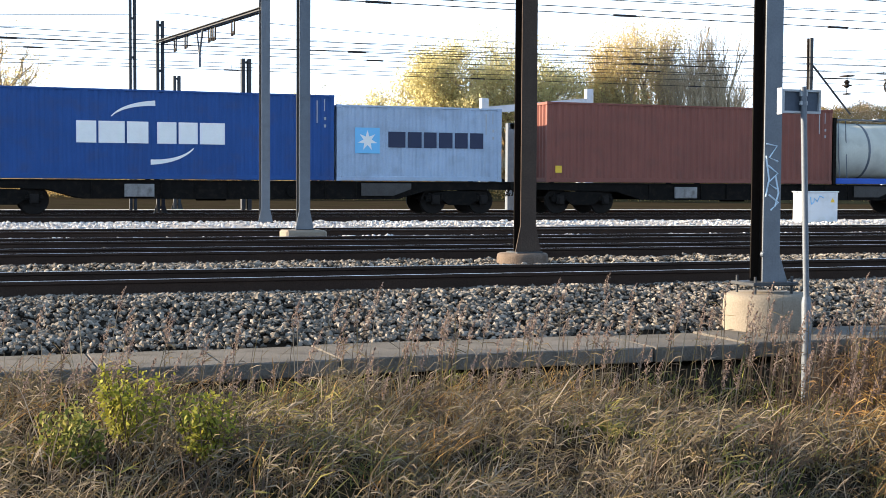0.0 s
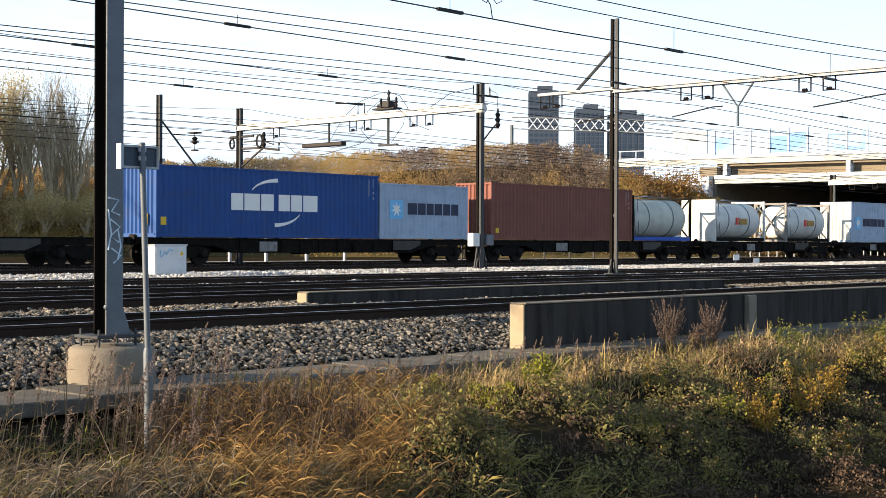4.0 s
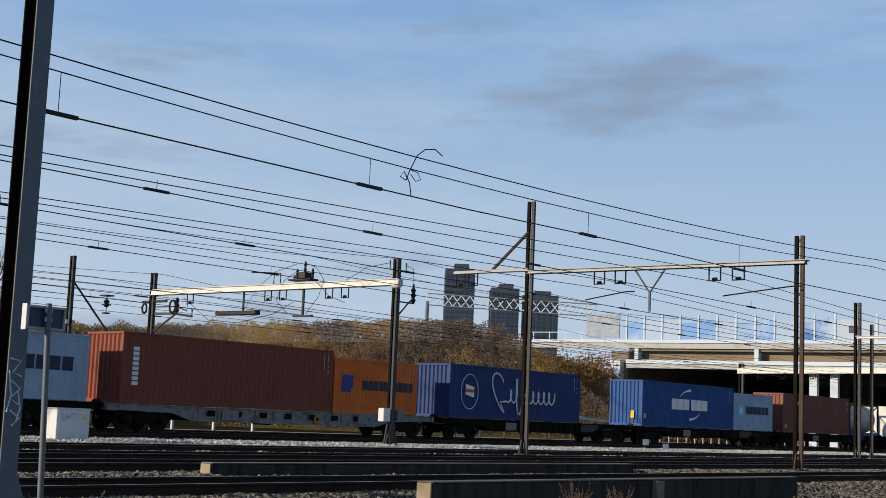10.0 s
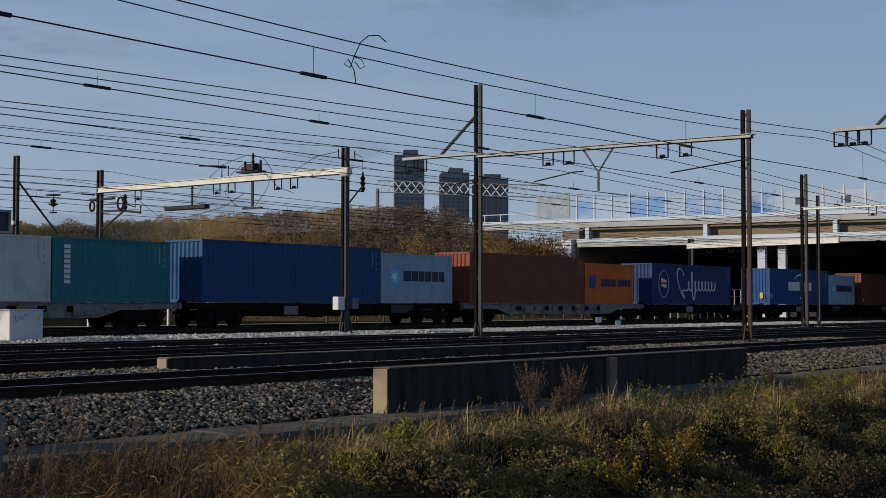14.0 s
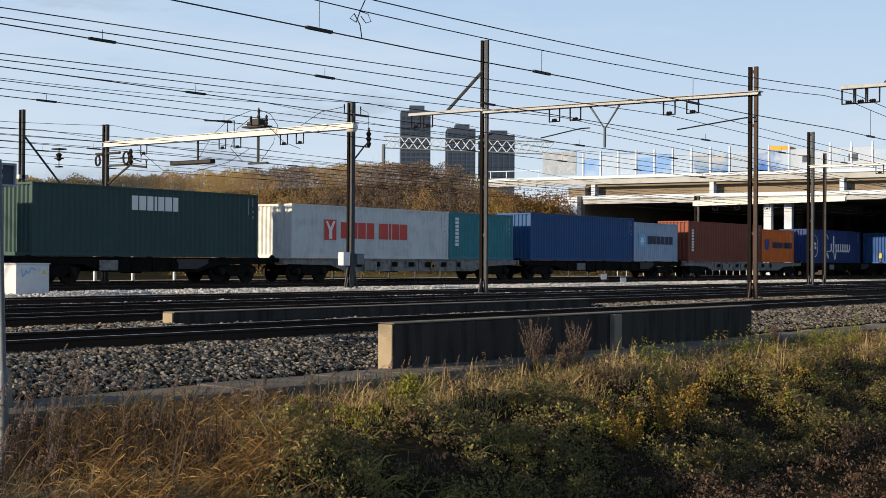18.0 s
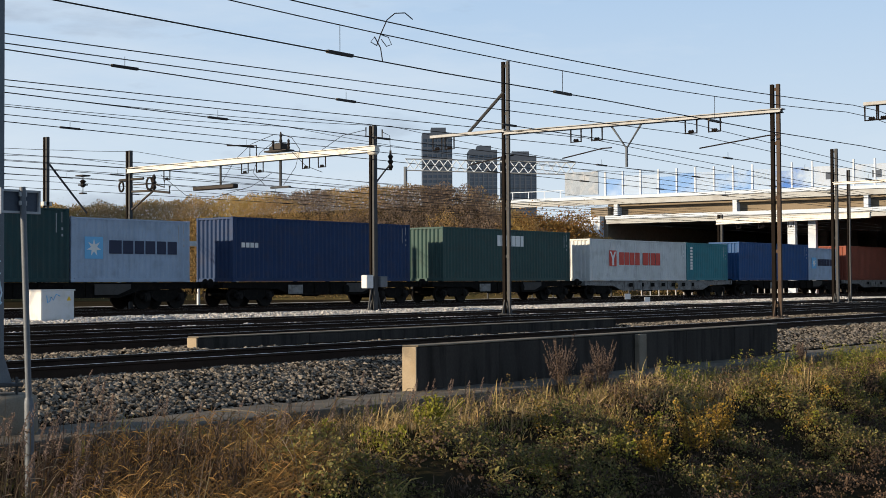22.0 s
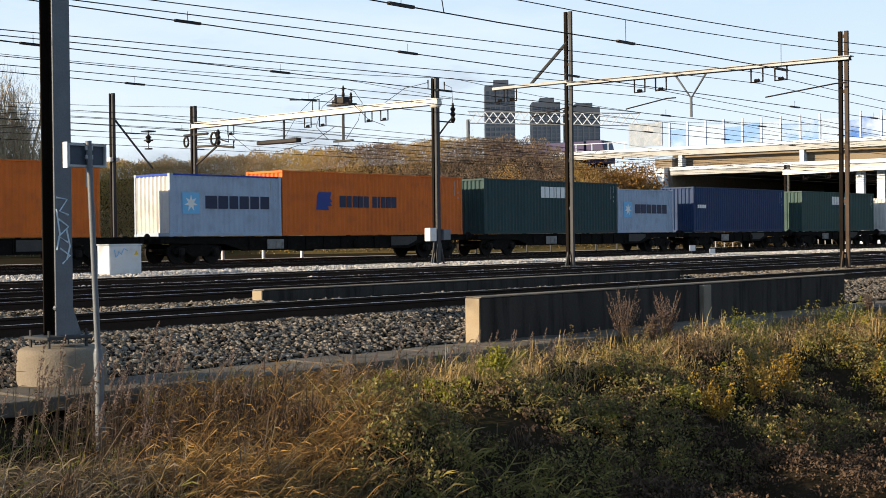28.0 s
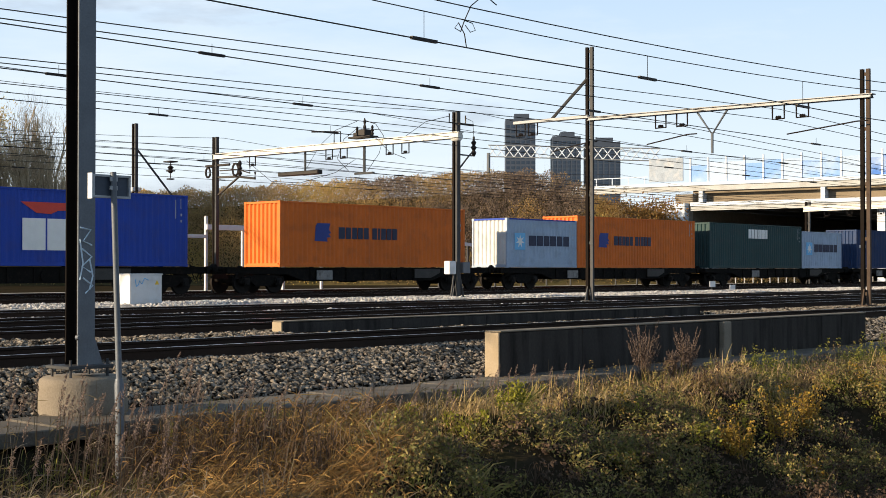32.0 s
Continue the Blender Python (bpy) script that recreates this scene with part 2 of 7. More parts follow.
M_PLATE = mat("grimy grey plate", (0.06, 0.057, 0.054), 0.75, 0.0, 0.3, 3, 40, 0.2, (0.06, 0.05, 0.045), 0.7)
M_FOOT = mat("rust-stained footing", (0.12, 0.092, 0.072), 0.9, 0, 0.3, 4, 50, 0.4, (0.06, 0.04, 0.03), 0.7)
M_PALEPATH = mat("pale gravel path", (0.40, 0.39, 0.36), 0.95, 0, 0.25, 0.6, 8, 0.3)
M_WHEEL = mat("wheel steel", (0.014, 0.012, 0.011), 0.75, 0.0, 0.25, 6, 50, 0.1, spec=0.15)
M_YELLOW = mat("yellow paint", (0.75, 0.50, 0.05), 0.5, 0, 0.1, 3, 40, 0)
M_OCHRE = mat("ochre decal", (0.36, 0.22, 0.06), 0.6, 0, 0.15, 3, 40, 0)
M_SIGNBLUE = mat("pale blue decal", (0.16, 0.48, 0.78), 0.5, 0, 0.05, 3, 40, 0)
M_DECALWHITE = mat("white decal", (0.80, 0.81, 0.80), 0.5, 0, 0.06, 3, 40, 0)
M_DECALGREY = mat("faded white stencil", (0.36, 0.38, 0.40), 0.6, 0, 0.2, 3, 40, 0)
M_DECALNAVY = mat("navy decal", (0.02, 0.03, 0.07), 0.5, 0, 0.1, 3, 40, 0)
M_DECALRED = mat("red decal", (0.62, 0.07, 0.05), 0.5, 0, 0.1, 3, 40, 0)
M_DECALBLUE = mat("blue decal", (0.02, 0.05, 0.24), 0.5, 0, 0.1, 3, 40, 0)
M_GRAFFITI = mat("pale graffiti paint", (0.55, 0.68, 0.78), 0.6, 0, 0.1, 3, 40, 0)
M_BARK = mat("bark", (0.12, 0.09, 0.065), 0.95, 0, 0.3, 4, 30, 0.5)
M_BRIDGEFACE = mat("grey-white bridge face", (0.38, 0.41, 0.43), 0.7, 0, 0.12, 0.5, 10, 0.1, (0.22, 0.21, 0.2), 0.5)
M_BRIDGE = mat("white bridge edge", (0.51, 0.60, 0.72), 0.7, 0, 0.08, 0.5, 10, 0.1, (0.5, 0.47, 0.4), 0.35)
M_PANEL = mat("grey weathered panel", (0.27, 0.33, 0.41), 0.7, 0, 0.25, 0.8, 8, 0.1, (0.5, 0.52, 0.55), 0.6)
M_GIRDER = mat("tan bridge girder", (0.20, 0.165, 0.12), 0.8, 0, 0.15, 0.4, 8, 0.1, (0.16, 0.13, 0.09), 0.5)
M_TOWER = mat("tower cladding", (0.055, 0.075, 0.11), 0.6, 0, 0.1, 0.1, 2, 0)
M_TOWERGLASS = mat("tower glazing", (0.03, 0.05, 0.085), 0.15, 0, 0.2, 0.2, 2, 0)
M_SCREENPALE = screen("pale painted screen", (0.40, 0.52, 0.68), 0.35)
# the shade under the bridge is put into this concrete's colour
M_SHADECONC = mat("concrete darkened as shade", (0.05, 0.047, 0.043), 0.9, 0, 0.3, 0.5, 8, 0.2)
M_GLASSBLUE = screen("blue tinted screen", (0.16, 0.36, 0.72), 0.55)
M_SCREENWHITE = screen("white painted screen", (0.50, 0.58, 0.68), 0.30)
M_SCREENDEEP = screen("deep blue painted screen", (0.04, 0.17, 0.55), 0.25)
M_DRY = leafy("dry grass", [(0.11, 0.088, 0.068), (0.18, 0.145, 0.108), (0.32, 0.27, 0.21), (0.15, 0.13, 0.06), (0.09, 0.068, 0.053), (0.21, 0.165, 0.09)])
M_REED = leafy("tan reed leaves", [(0.088, 0.068, 0.050), (0.15, 0.12, 0.085), (0.31, 0.26, 0.19), (0.072, 0.054, 0.042), (0.185, 0.14, 0.072), (0.12, 0.105, 0.052), (0.10, 0.076, 0.062)])
M_REEDYELLOW = leafy("yellow-green reed leaves", [(0.19, 0.175, 0.05), (0.27, 0.23, 0.07), (0.15, 0.155, 0.045), (0.36, 0.29, 0.11), (0.11, 0.09, 0.045)])
M_ORANGEGRASS = leafy("orange dry grass", [(0.302, 0.174, 0.058), (0.179, 0.105, 0.045), (0.470, 0.302, 0.106), (0.101, 0.064, 0.036), (0.336, 0.190, 0.062), (0.140, 0.087, 0.045), (0.112, 0.095, 0.040)])
M_BROWNWEED = leafy("brown weed stems", [(0.06, 0.043, 0.032), (0.10, 0.068, 0.048), (0.13, 0.09, 0.062), (0.05, 0.036, 0.028)], 0.8, 0.15)
M_MATTED = leafy("matted weeds", [(0.095, 0.074, 0.044), (0.15, 0.115, 0.055), (0.10, 0.095, 0.034), (0.21, 0.15, 0.075), (0.07, 0.054, 0.036), (0.28, 0.20, 0.085)], 0.8, 0.25)
M_CREST = leafy("sparse tan and olive grass", [(0.525, 0.378, 0.189), (0.389, 0.304, 0.116), (0.630, 0.473, 0.284), (0.315, 0.221, 0.126), (0.430, 0.347, 0.137), (0.567, 0.367, 0.179)])
M_GREENGRASS = leafy("green grass", [(0.077, 0.099, 0.022), (0.132, 0.154, 0.033), (0.242, 0.231, 0.055), (0.099, 0.121, 0.033), (0.330, 0.286, 0.088)])
M_HERB = leafy("herb leaves", [(0.069, 0.073, 0.027), (0.138, 0.138, 0.043), (0.275, 0.244, 0.075), (0.175, 0.106, 0.065), (0.350, 0.300, 0.106), (0.106, 0.075, 0.056), (0.188, 0.206, 0.062), (0.088, 0.062, 0.056)], 0.6, 0.3)
M_YELLOWHERB = leafy("yellow leaves", [(0.32, 0.21, 0.045), (0.42, 0.28, 0.05), (0.20, 0.15, 0.04), (0.30, 0.16, 0.045)])
M_BRIGHTHERB = leafy("yellow-green leaves", [(0.18, 0.19, 0.03), (0.27, 0.27, 0.04), (0.12, 0.135, 0.025), (0.36, 0.32, 0.055)])
M_PLUME = leafy("reed plume", [(0.17, 0.13, 0.105), (0.24, 0.18, 0.15), (0.20, 0.145, 0.125)])
M_SHRUB = leafy("grey-brown twig plumes", [(0.10, 0.078, 0.07), (0.14, 0.11, 0.095), (0.12, 0.09, 0.08)], 0.8, 0.2)
M_THICKET = leafy("brown thicket", [(0.44, 0.30, 0.145), (0.50, 0.345, 0.165), (0.40, 0.285, 0.145), (0.54, 0.365, 0.165), (0.42, 0.335, 0.155), (0.37, 0.265, 0.145)], 0.8, 0.6)
M_THICKETDARK = leafy("dark bare brush", [(0.19, 0.15, 0.125), (0.25, 0.195, 0.155), (0.16, 0.125, 0.10), (0.29, 0.21, 0.14)], 0.85, 0.4)
M_THICKETYELLOW = leafy("yellowing thicket", [(0.48, 0.35, 0.125), (0.53, 0.37, 0.13), (0.42, 0.35, 0.14), (0.50, 0.31, 0.105)], 0.8, 0.55)
M_WILLOW = leafy("willow leaves", [(0.56, 0.51, 0.27), (0.64, 0.58, 0.32), (0.50, 0.47, 0.25), (0.66, 0.59, 0.33)], 0.7, 0.7)
M_ORANGELEAF = leafy("orange bush leaves", [(0.34, 0.17, 0.05), (0.26, 0.13, 0.045), (0.20, 0.13, 0.05), (0.40, 0.24, 0.07), (0.14, 0.10, 0.045)], 0.8, 0.4)
M_POPLAR = leafy("sparse poplar leaves", [(0.62, 0.51, 0.26), (0.54, 0.45, 0.23), (0.68, 0.56, 0.30)], 0.7, 0.6)
M_TWIG = mat("pale twigs", (0.38, 0.31, 0.21), 0.9, 0, 0.3, 4, 30, 0)


# ---------------------------------------------------------------- shapes
class Shape:
    """Collects solid pieces into one mesh."""

    def __init__(self):
        self.v, self.f, self.m = [], [], []

    def add(self, verts, faces, slot=0):
        o = len(self.v)
        self.v += [tuple(p) for p in verts]
        self.f += [[o + i for i in f] for f in faces]
        self.m += [slot] * len(faces)
        return self

    def box(self, x0, x1, y0, y1, z0, z1, b=0.0, slot=0):
        """A box; b chamfers all its edges."""
        if not b:
            v = [(x, y, z) for z in (z0, z1) for y in (y0, y1) for x in (x0, x1)]
            return self.add(v, [(0, 2, 3, 1), (4, 5, 7, 6), (0, 1, 5, 4), (2, 6, 7, 3), (0, 4, 6, 2), (1, 3, 7, 5)], slot)
        X, Y, Z = (x0, x1), (y0, y1), (z0, z1)
        v, idx = [], {}
        for i in (0, 1):
            for j in (0, 1):
                for k in (0, 1):
                    sx, sy, sz = (b if i == 0 else -b), (b if j == 0 else -b), (b if k == 0 else -b)
                    for a, p in enumerate(((X[i], Y[j] + sy, Z[k] + sz), (X[i] + sx, Y[j], Z[k] + sz), (X[i] + sx, Y[j] + sy, Z[k]))):
                        idx[i, j, k, a] = len(v)
                        v.append(p)
        f = []
        for s in (0, 1):
            q = [(s, 0, 0, 0), (s, 1, 0, 0), (s, 1, 1, 0), (s, 0, 1, 0)]
            f.append([idx[t] for t in (q if s else q[::-1])])
            q = [(0, s, 0, 1), (1, s, 0, 1), (1, s, 1, 1), (0, s, 1, 1)]
            f.append([idx[t] for t in (q if not s else q[::-1])])
            q = [(0, 0, s, 2), (1, 0, s, 2), (1, 1, s, 2), (0, 1, s, 2)]
            f.append([idx[t] for t in (q if s else q[::-1])])
        for j in (0, 1):
            for k in (0, 1):
                f.append([idx[0, j, k, 1], idx[1, j, k, 1], idx[1, j, k, 2], idx[0, j, k, 2]])
                f.append([idx[j, 0, k, 0], idx[j, 1, k, 0], idx[j, 1, k, 2], idx[j, 0, k, 2]])
                f.append([idx[j, k, 0, 0], idx[j, k, 1, 0], idx[j, k, 1, 1], idx[j, k, 0, 1]])
        for i in (0, 1):
            for j in (0, 1):
                for k in (0, 1):
                    f.append([idx[i, j, k, a] for a in range(3)])
        return self.add(v, f, slot)

    def cyl(self, p0, p1, r0, r1=None, seg=10, slot=0):
        r1 = r0 if r1 is None else r1
        p0, p1 = Vector(p0), Vector(p1)
        q = (p1 - p0).to_track_quat("Z", "Y")
        v = []
        for p, r in ((p0, r0), (p1, r1)):
            v += [p + q @ Vector((r * math.cos(2 * math.pi * i / seg), r * math.sin(2 * math.pi * i / seg), 0)) for i in range(seg)]
        f = [(i, (i + 1) % seg, seg + (i + 1) % seg, seg + i) for i in range(seg)]
        return self.add(v, f + [tuple(range(seg))[::-1], tuple(range(seg, 2 * seg))], slot)

    def lathe(self, p0, p1, rings, seg=20, slot=0):
        """rings: (share of the way from p0 to p1, radius)."""
        p0, p1 = Vector(p0), Vector(p1)
        q = (p1 - p0).to_track_quat("Z", "Y")
        v = []
        for s, r in rings:
            c = p0.lerp(p1, s)
            v += [c + q @ Vector((r * math.cos(2 * math.pi * i / seg), r * math.sin(2 * math.pi * i / seg), 0)) for i in range(seg)]
        f = []
        for k in range(len(rings) - 1):
            f += [(k * seg + i, k * seg + (i + 1) % seg, (k + 1) * seg + (i + 1) % seg, (k + 1) * seg + i) for i in range(seg)]
        n = len(rings) - 1
        return self.add(v, f + [tuple(range(seg))[::-1], tuple(range(n * seg, n * seg + seg))], slot)

    def prism(self, outline, axis, a0, a1, slot=0):
        """A 2D outline drawn out along an axis. x: (y, z); y: (x, z); z: (x, y)."""
        def put(p, a):
            return (a, p[0], p[1]) if axis == "x" else (p[0], a, p[1]) if axis == "y" else (p[0], p[1], a)
        n = len(outline)
        v = [put(p, a0) for p in outline] + [put(p, a1) for p in outline]
        return self.add(v, [(i, (i + 1) % n, n + (i + 1) % n, n + i) for i in range(n)] + [tuple(range(n))[::-1], tuple(range(n, 2 * n))], slot)

    def tube(self, points, r, seg=6, slot=0):
        pts = [Vector(p) for p in points]
        v = []
        for i, p in enumerate(pts):
            d = (pts[min(i + 1, len(pts) - 1)] - pts[max(i - 1, 0)]).normalized()
            q = d.to_track_quat("Z", "Y")
            v += [p + q @ Vector((r * math.cos(2 * math.pi * k / seg), r * math.sin(2 * math.pi * k / seg), 0)) for k in range(seg)]
        f = []
        for i in range(len(pts) - 1):
            f += [(i * seg + k, i * seg + (k + 1) % seg, (i + 1) * seg + (k + 1) % seg, (i + 1) * seg + k) for k in range(seg)]
        n = len(pts) - 1
        return self.add(v, f + [tuple(range(seg))[::-1], tuple(range(n * seg, n * seg + seg))], slot)

    def mesh(self, name, mats, smooth=False):
        me = bpy.data.meshes.new(name)
        me.from_pydata(self.v, [], self.f)
        for m in (mats if isinstance(mats, (list, tuple)) else [mats]):
            me.materials.append(m)
        if any(self.m):
            me.polygons.foreach_set("material_index", self.m)
        bm = bmesh.new()
        bm.from_mesh(me)
        bmesh.ops.recalc_face_normals(bm, faces=bm.faces)
        bm.to_mesh(me)
        bm.free()
        if smooth:
            me.polygons.foreach_set("use_smooth", [True] * len(me.polygons))
            me.set_sharp_from_angle(angle=radians(40))
        me.update()
        return me


def part(name, shape, material, parent, label="", smooth=False, at=None):
    """Links a shape as one mesh object under a thing or under a part."""
    ob = new(name, shape.mesh(name, material, smooth) if isinstance(shape, Shape) else shape)
    ob.parent = parent
    if at is not None:
        ob.matrix_local = at
    if label:
        tagged(ob, label)
    return ob


def thing(name, label, category, at=None, group="", kind=""):
    ob = new(name)
    ob.empty_display_size = 0.2
    if at is not None:
        ob.matrix_world = at
    return tagged(ob, label, category, group, kind)


def solid(name, shape, material, label, category, at=None, group="", kind="", smooth=False):
    ob = new(name, shape.mesh(name, material, smooth))
    if at is not None:
        ob.matrix_world = at
    return tagged(ob, label, category, group, kind)


def stuff(name, verts, faces, material, label, category):
    me = bpy.data.meshes.new(name)
    me.from_pydata(np.asarray(verts).reshape(-1, 3).tolist() if not isinstance(verts, list) else verts, [], faces)
    me.materials.append(material)
    me.update()
    return tagged(new(name, me), label, category, kind="stuff")


rng = np.random.default_rng(7)

# ---------------------------------------------------------------- ground
FAR = [(12.3, -0.62), (48, -0.6), (56, -0.6), (60, -0.45), (80, -0.3), (110, -0.3), (160, -0.2), (400, 0), (6000, 0)]


def ground_z(x, y):
    """The verge: level beside the walkway, then a steep bank down to a ditch, and up again to where the camera stands."""
    if y >= 12.3:
        return float(np.interp(y, [p[0] for p in FAR], [p[1] for p in FAR]))
    crest = float(np.interp(x, [2, 8, 13, 22], [7.0, 8.2, 9.3, 9.5]))
    lump = 0.0 if y > 10.9 else (0.30 + 0.22 * min(1, max(0, (x - 9) / 4))) * noise.noise((x * 0.75, y * 0.75, 3.0)) * min(1.0, (10.9 - y) / 0.8)
    lump -= 0.26 * math.exp(-((x - 6.4) / 1.7) ** 4 - ((y - 9.9) / 1.0) ** 4)
    if y >= crest:
        return -0.62 - 0.26 * (12.3 - y) / (12.3 - crest) + lump
    lump *= 1.0 if y > 5 else 0.0
    return lump + float(np.interp(y, [-6000, -3, 1.2, 3.0, 5.0, crest - 2.0, crest], [-0.8, -0.78, -0.8, -1.7, -1.9, -1.75, -0.9]))


def build_ground():
    ys = sorted({p[0] for p in FAR} | {round(1 + 0.3 * i, 2) for i in range(38)} | {-5000, -1500, -500, -60, -3, 700, 1200, 2200})
    xs = [-5000, -2000, -800, -300, -120, -60, -30] + [-15 + 0.45 * i for i in range(160)] + [65, 80, 100, 120, 150, 200, 300, 500, 900, 2000, 5000]
    v = []
    for y in ys:
        for x in xs:
            v.append((x, y, ground_z(x, y)))
    nx = len(xs)
    f = [(j * nx + i, j * nx + i + 1, (j + 1) * nx + i + 1, (j + 1) * nx + i) for j in range(len(ys) - 1) for i in range(nx - 1)]
    me = bpy.data.meshes.new("ground")
    me.from_pydata(v, [], f)
    me.materials.append(M_SOIL)
    tagged(new("ground", me), "brown soil and short grass of the railway verge", "ground", kind="structure")


build_ground()

# tracks: centre lines, and the ballast bed that carries them
TRACKS = [14.9, 20.4, 24.4, 29.4, 41.25, 45.8, 51.2]
BED = [(12.25, -0.62), (12.35, -0.5), (12.9, -0.36), (13.5, -0.2), (13.75, -0.17), (16.2, -0.17), (16.8, -0.12), (17.5, -0.10), (17.9, -0.10), (18.6, -0.17), (22.2, -0.17), (22.5, -0.18), (26, -0.17),
       (26.8, -0.13), (27.6, -0.17), (31.2, -0.17), (33.5, -0.08), (36.5, -0.08), (39.5, -0.17), (53.0, -0.17), (53.8, -0.3), (54.6, -0.62)]


def bed_z(y):
    return float(np.interp(y, [p[0] for p in BED], [p[1] for p in BED]))


def build_bed():
    ys = sorted({p[0] for p in BED} | {round(12.4 + 0.3 * i, 2) for i in range(24)} | {25.4, 28.4, 30.4, 32.0, 35.0, 38.0, 40.3})
    xs = [-400, -150, -60, -25] + [-10 + 0.5 * i for i in range(120)] + [55, 65, 80, 100, 140, 200, 300, 500]
    v = []
    for y in ys:
        for x in xs:
            inner = 12.3 < y < 54
            v.append((x, y, bed_z(y) + ((0.035 if y < 25 else 0.06) * noise.noise((x * 1.3, y * 1.3, 1.0)) if inner else 0)))
    nx = len(xs)
    f = [(j * nx + i, j * nx + i + 1, (j + 1) * nx + i + 1, (j + 1) * nx + i) for j in range(len(ys) - 1) for i in range(nx - 1)]
    me = bpy.data.meshes.new("ballast_bed")
    me.from_pydata(v, [], f)
    me.materials.append(M_BALLASTGAP)
    me.materials.append(M_BALLASTPALE)
    mid = [0.5 * (ys[j] + ys[j + 1]) for j in range(len(ys) - 1) for _ in range(nx - 1)]
    me.polygons.foreach_set("material_index", [1 if 25.4 < y < 28.4 or 30.4 < y < 40.3 else 0 for y in mid])
    tagged(new("ballast_bed", me), "grey crushed stone ballast bed under the tracks", "ballast", kind="structure")


build_bed()

# ---------------------------------------------------------------- rails
RAIL = [(-0.07, 0), (0.07, 0), (0.07, 0.012), (0.012, 0.03), (0.012, 0.125), (0.034, 0.14), (0.034, 0.166), (0.026, 0.172), (-0.026, 0.172), (-0.034, 0.166), (-0.034, 0.14),
        (-0.012, 0.125), (-0.012, 0.03), (-0.07, 0.012)]


def build_rails():
    for c in TRACKS:
        for side in (-0.7525, 0.7525):
            s = Shape().prism(RAIL, "x", -350, 460)
            s.m[7] = 1
            ob = new("rail", s.mesh("rail", [M_RAIL, M_RAILTOP]))
            ob.location = (0, c + side, -0.172)
            tagged(ob, "rusty brown steel rail with polished running surface", "rail", "rails of the parallel tracks", "structure")


build_rails()


# ---------------------------------------------------------------- containers
def corrugated(length, height, depth, pitch):
    """Outline of a corrugated panel seen from above: (along, out), closed at the back."""
    n = max(1, int(round(length / pitch)))
    p = length / n
    front = []
    for i in range(n):
        a = i * p
        front += [(a, 0), (a + 0.26 * p, 0), (a + 0.5 * p, depth), (a + 0.76 * p, depth)]
    front.append((length, 0))
    return front


def panel(front, z0, z1, thick, place):
    """A corrugated sheet; place maps (along, out, z) to the container's space."""
    n = len(front)
    v = [place(a, o, z) for z in (z0, z1) for a, o in front]
    return Shape().add(v, [(i, i + 1, n + i + 1, n + i) for i in range(n - 1)])


def letters(widths, x, z, h, y, gap, mat_, parent, name="letter_block", slots=()):
    """Plain blocks as wide as the letters of a word mark."""
    for i, w in enumerate(widths):
        if w > 0:
            part(name, Shape().box(x, x + w, y - 0.004, y + 0.02, z, z + h, 0.003), mat_, parent)
        x += abs(w) + gap
    return x


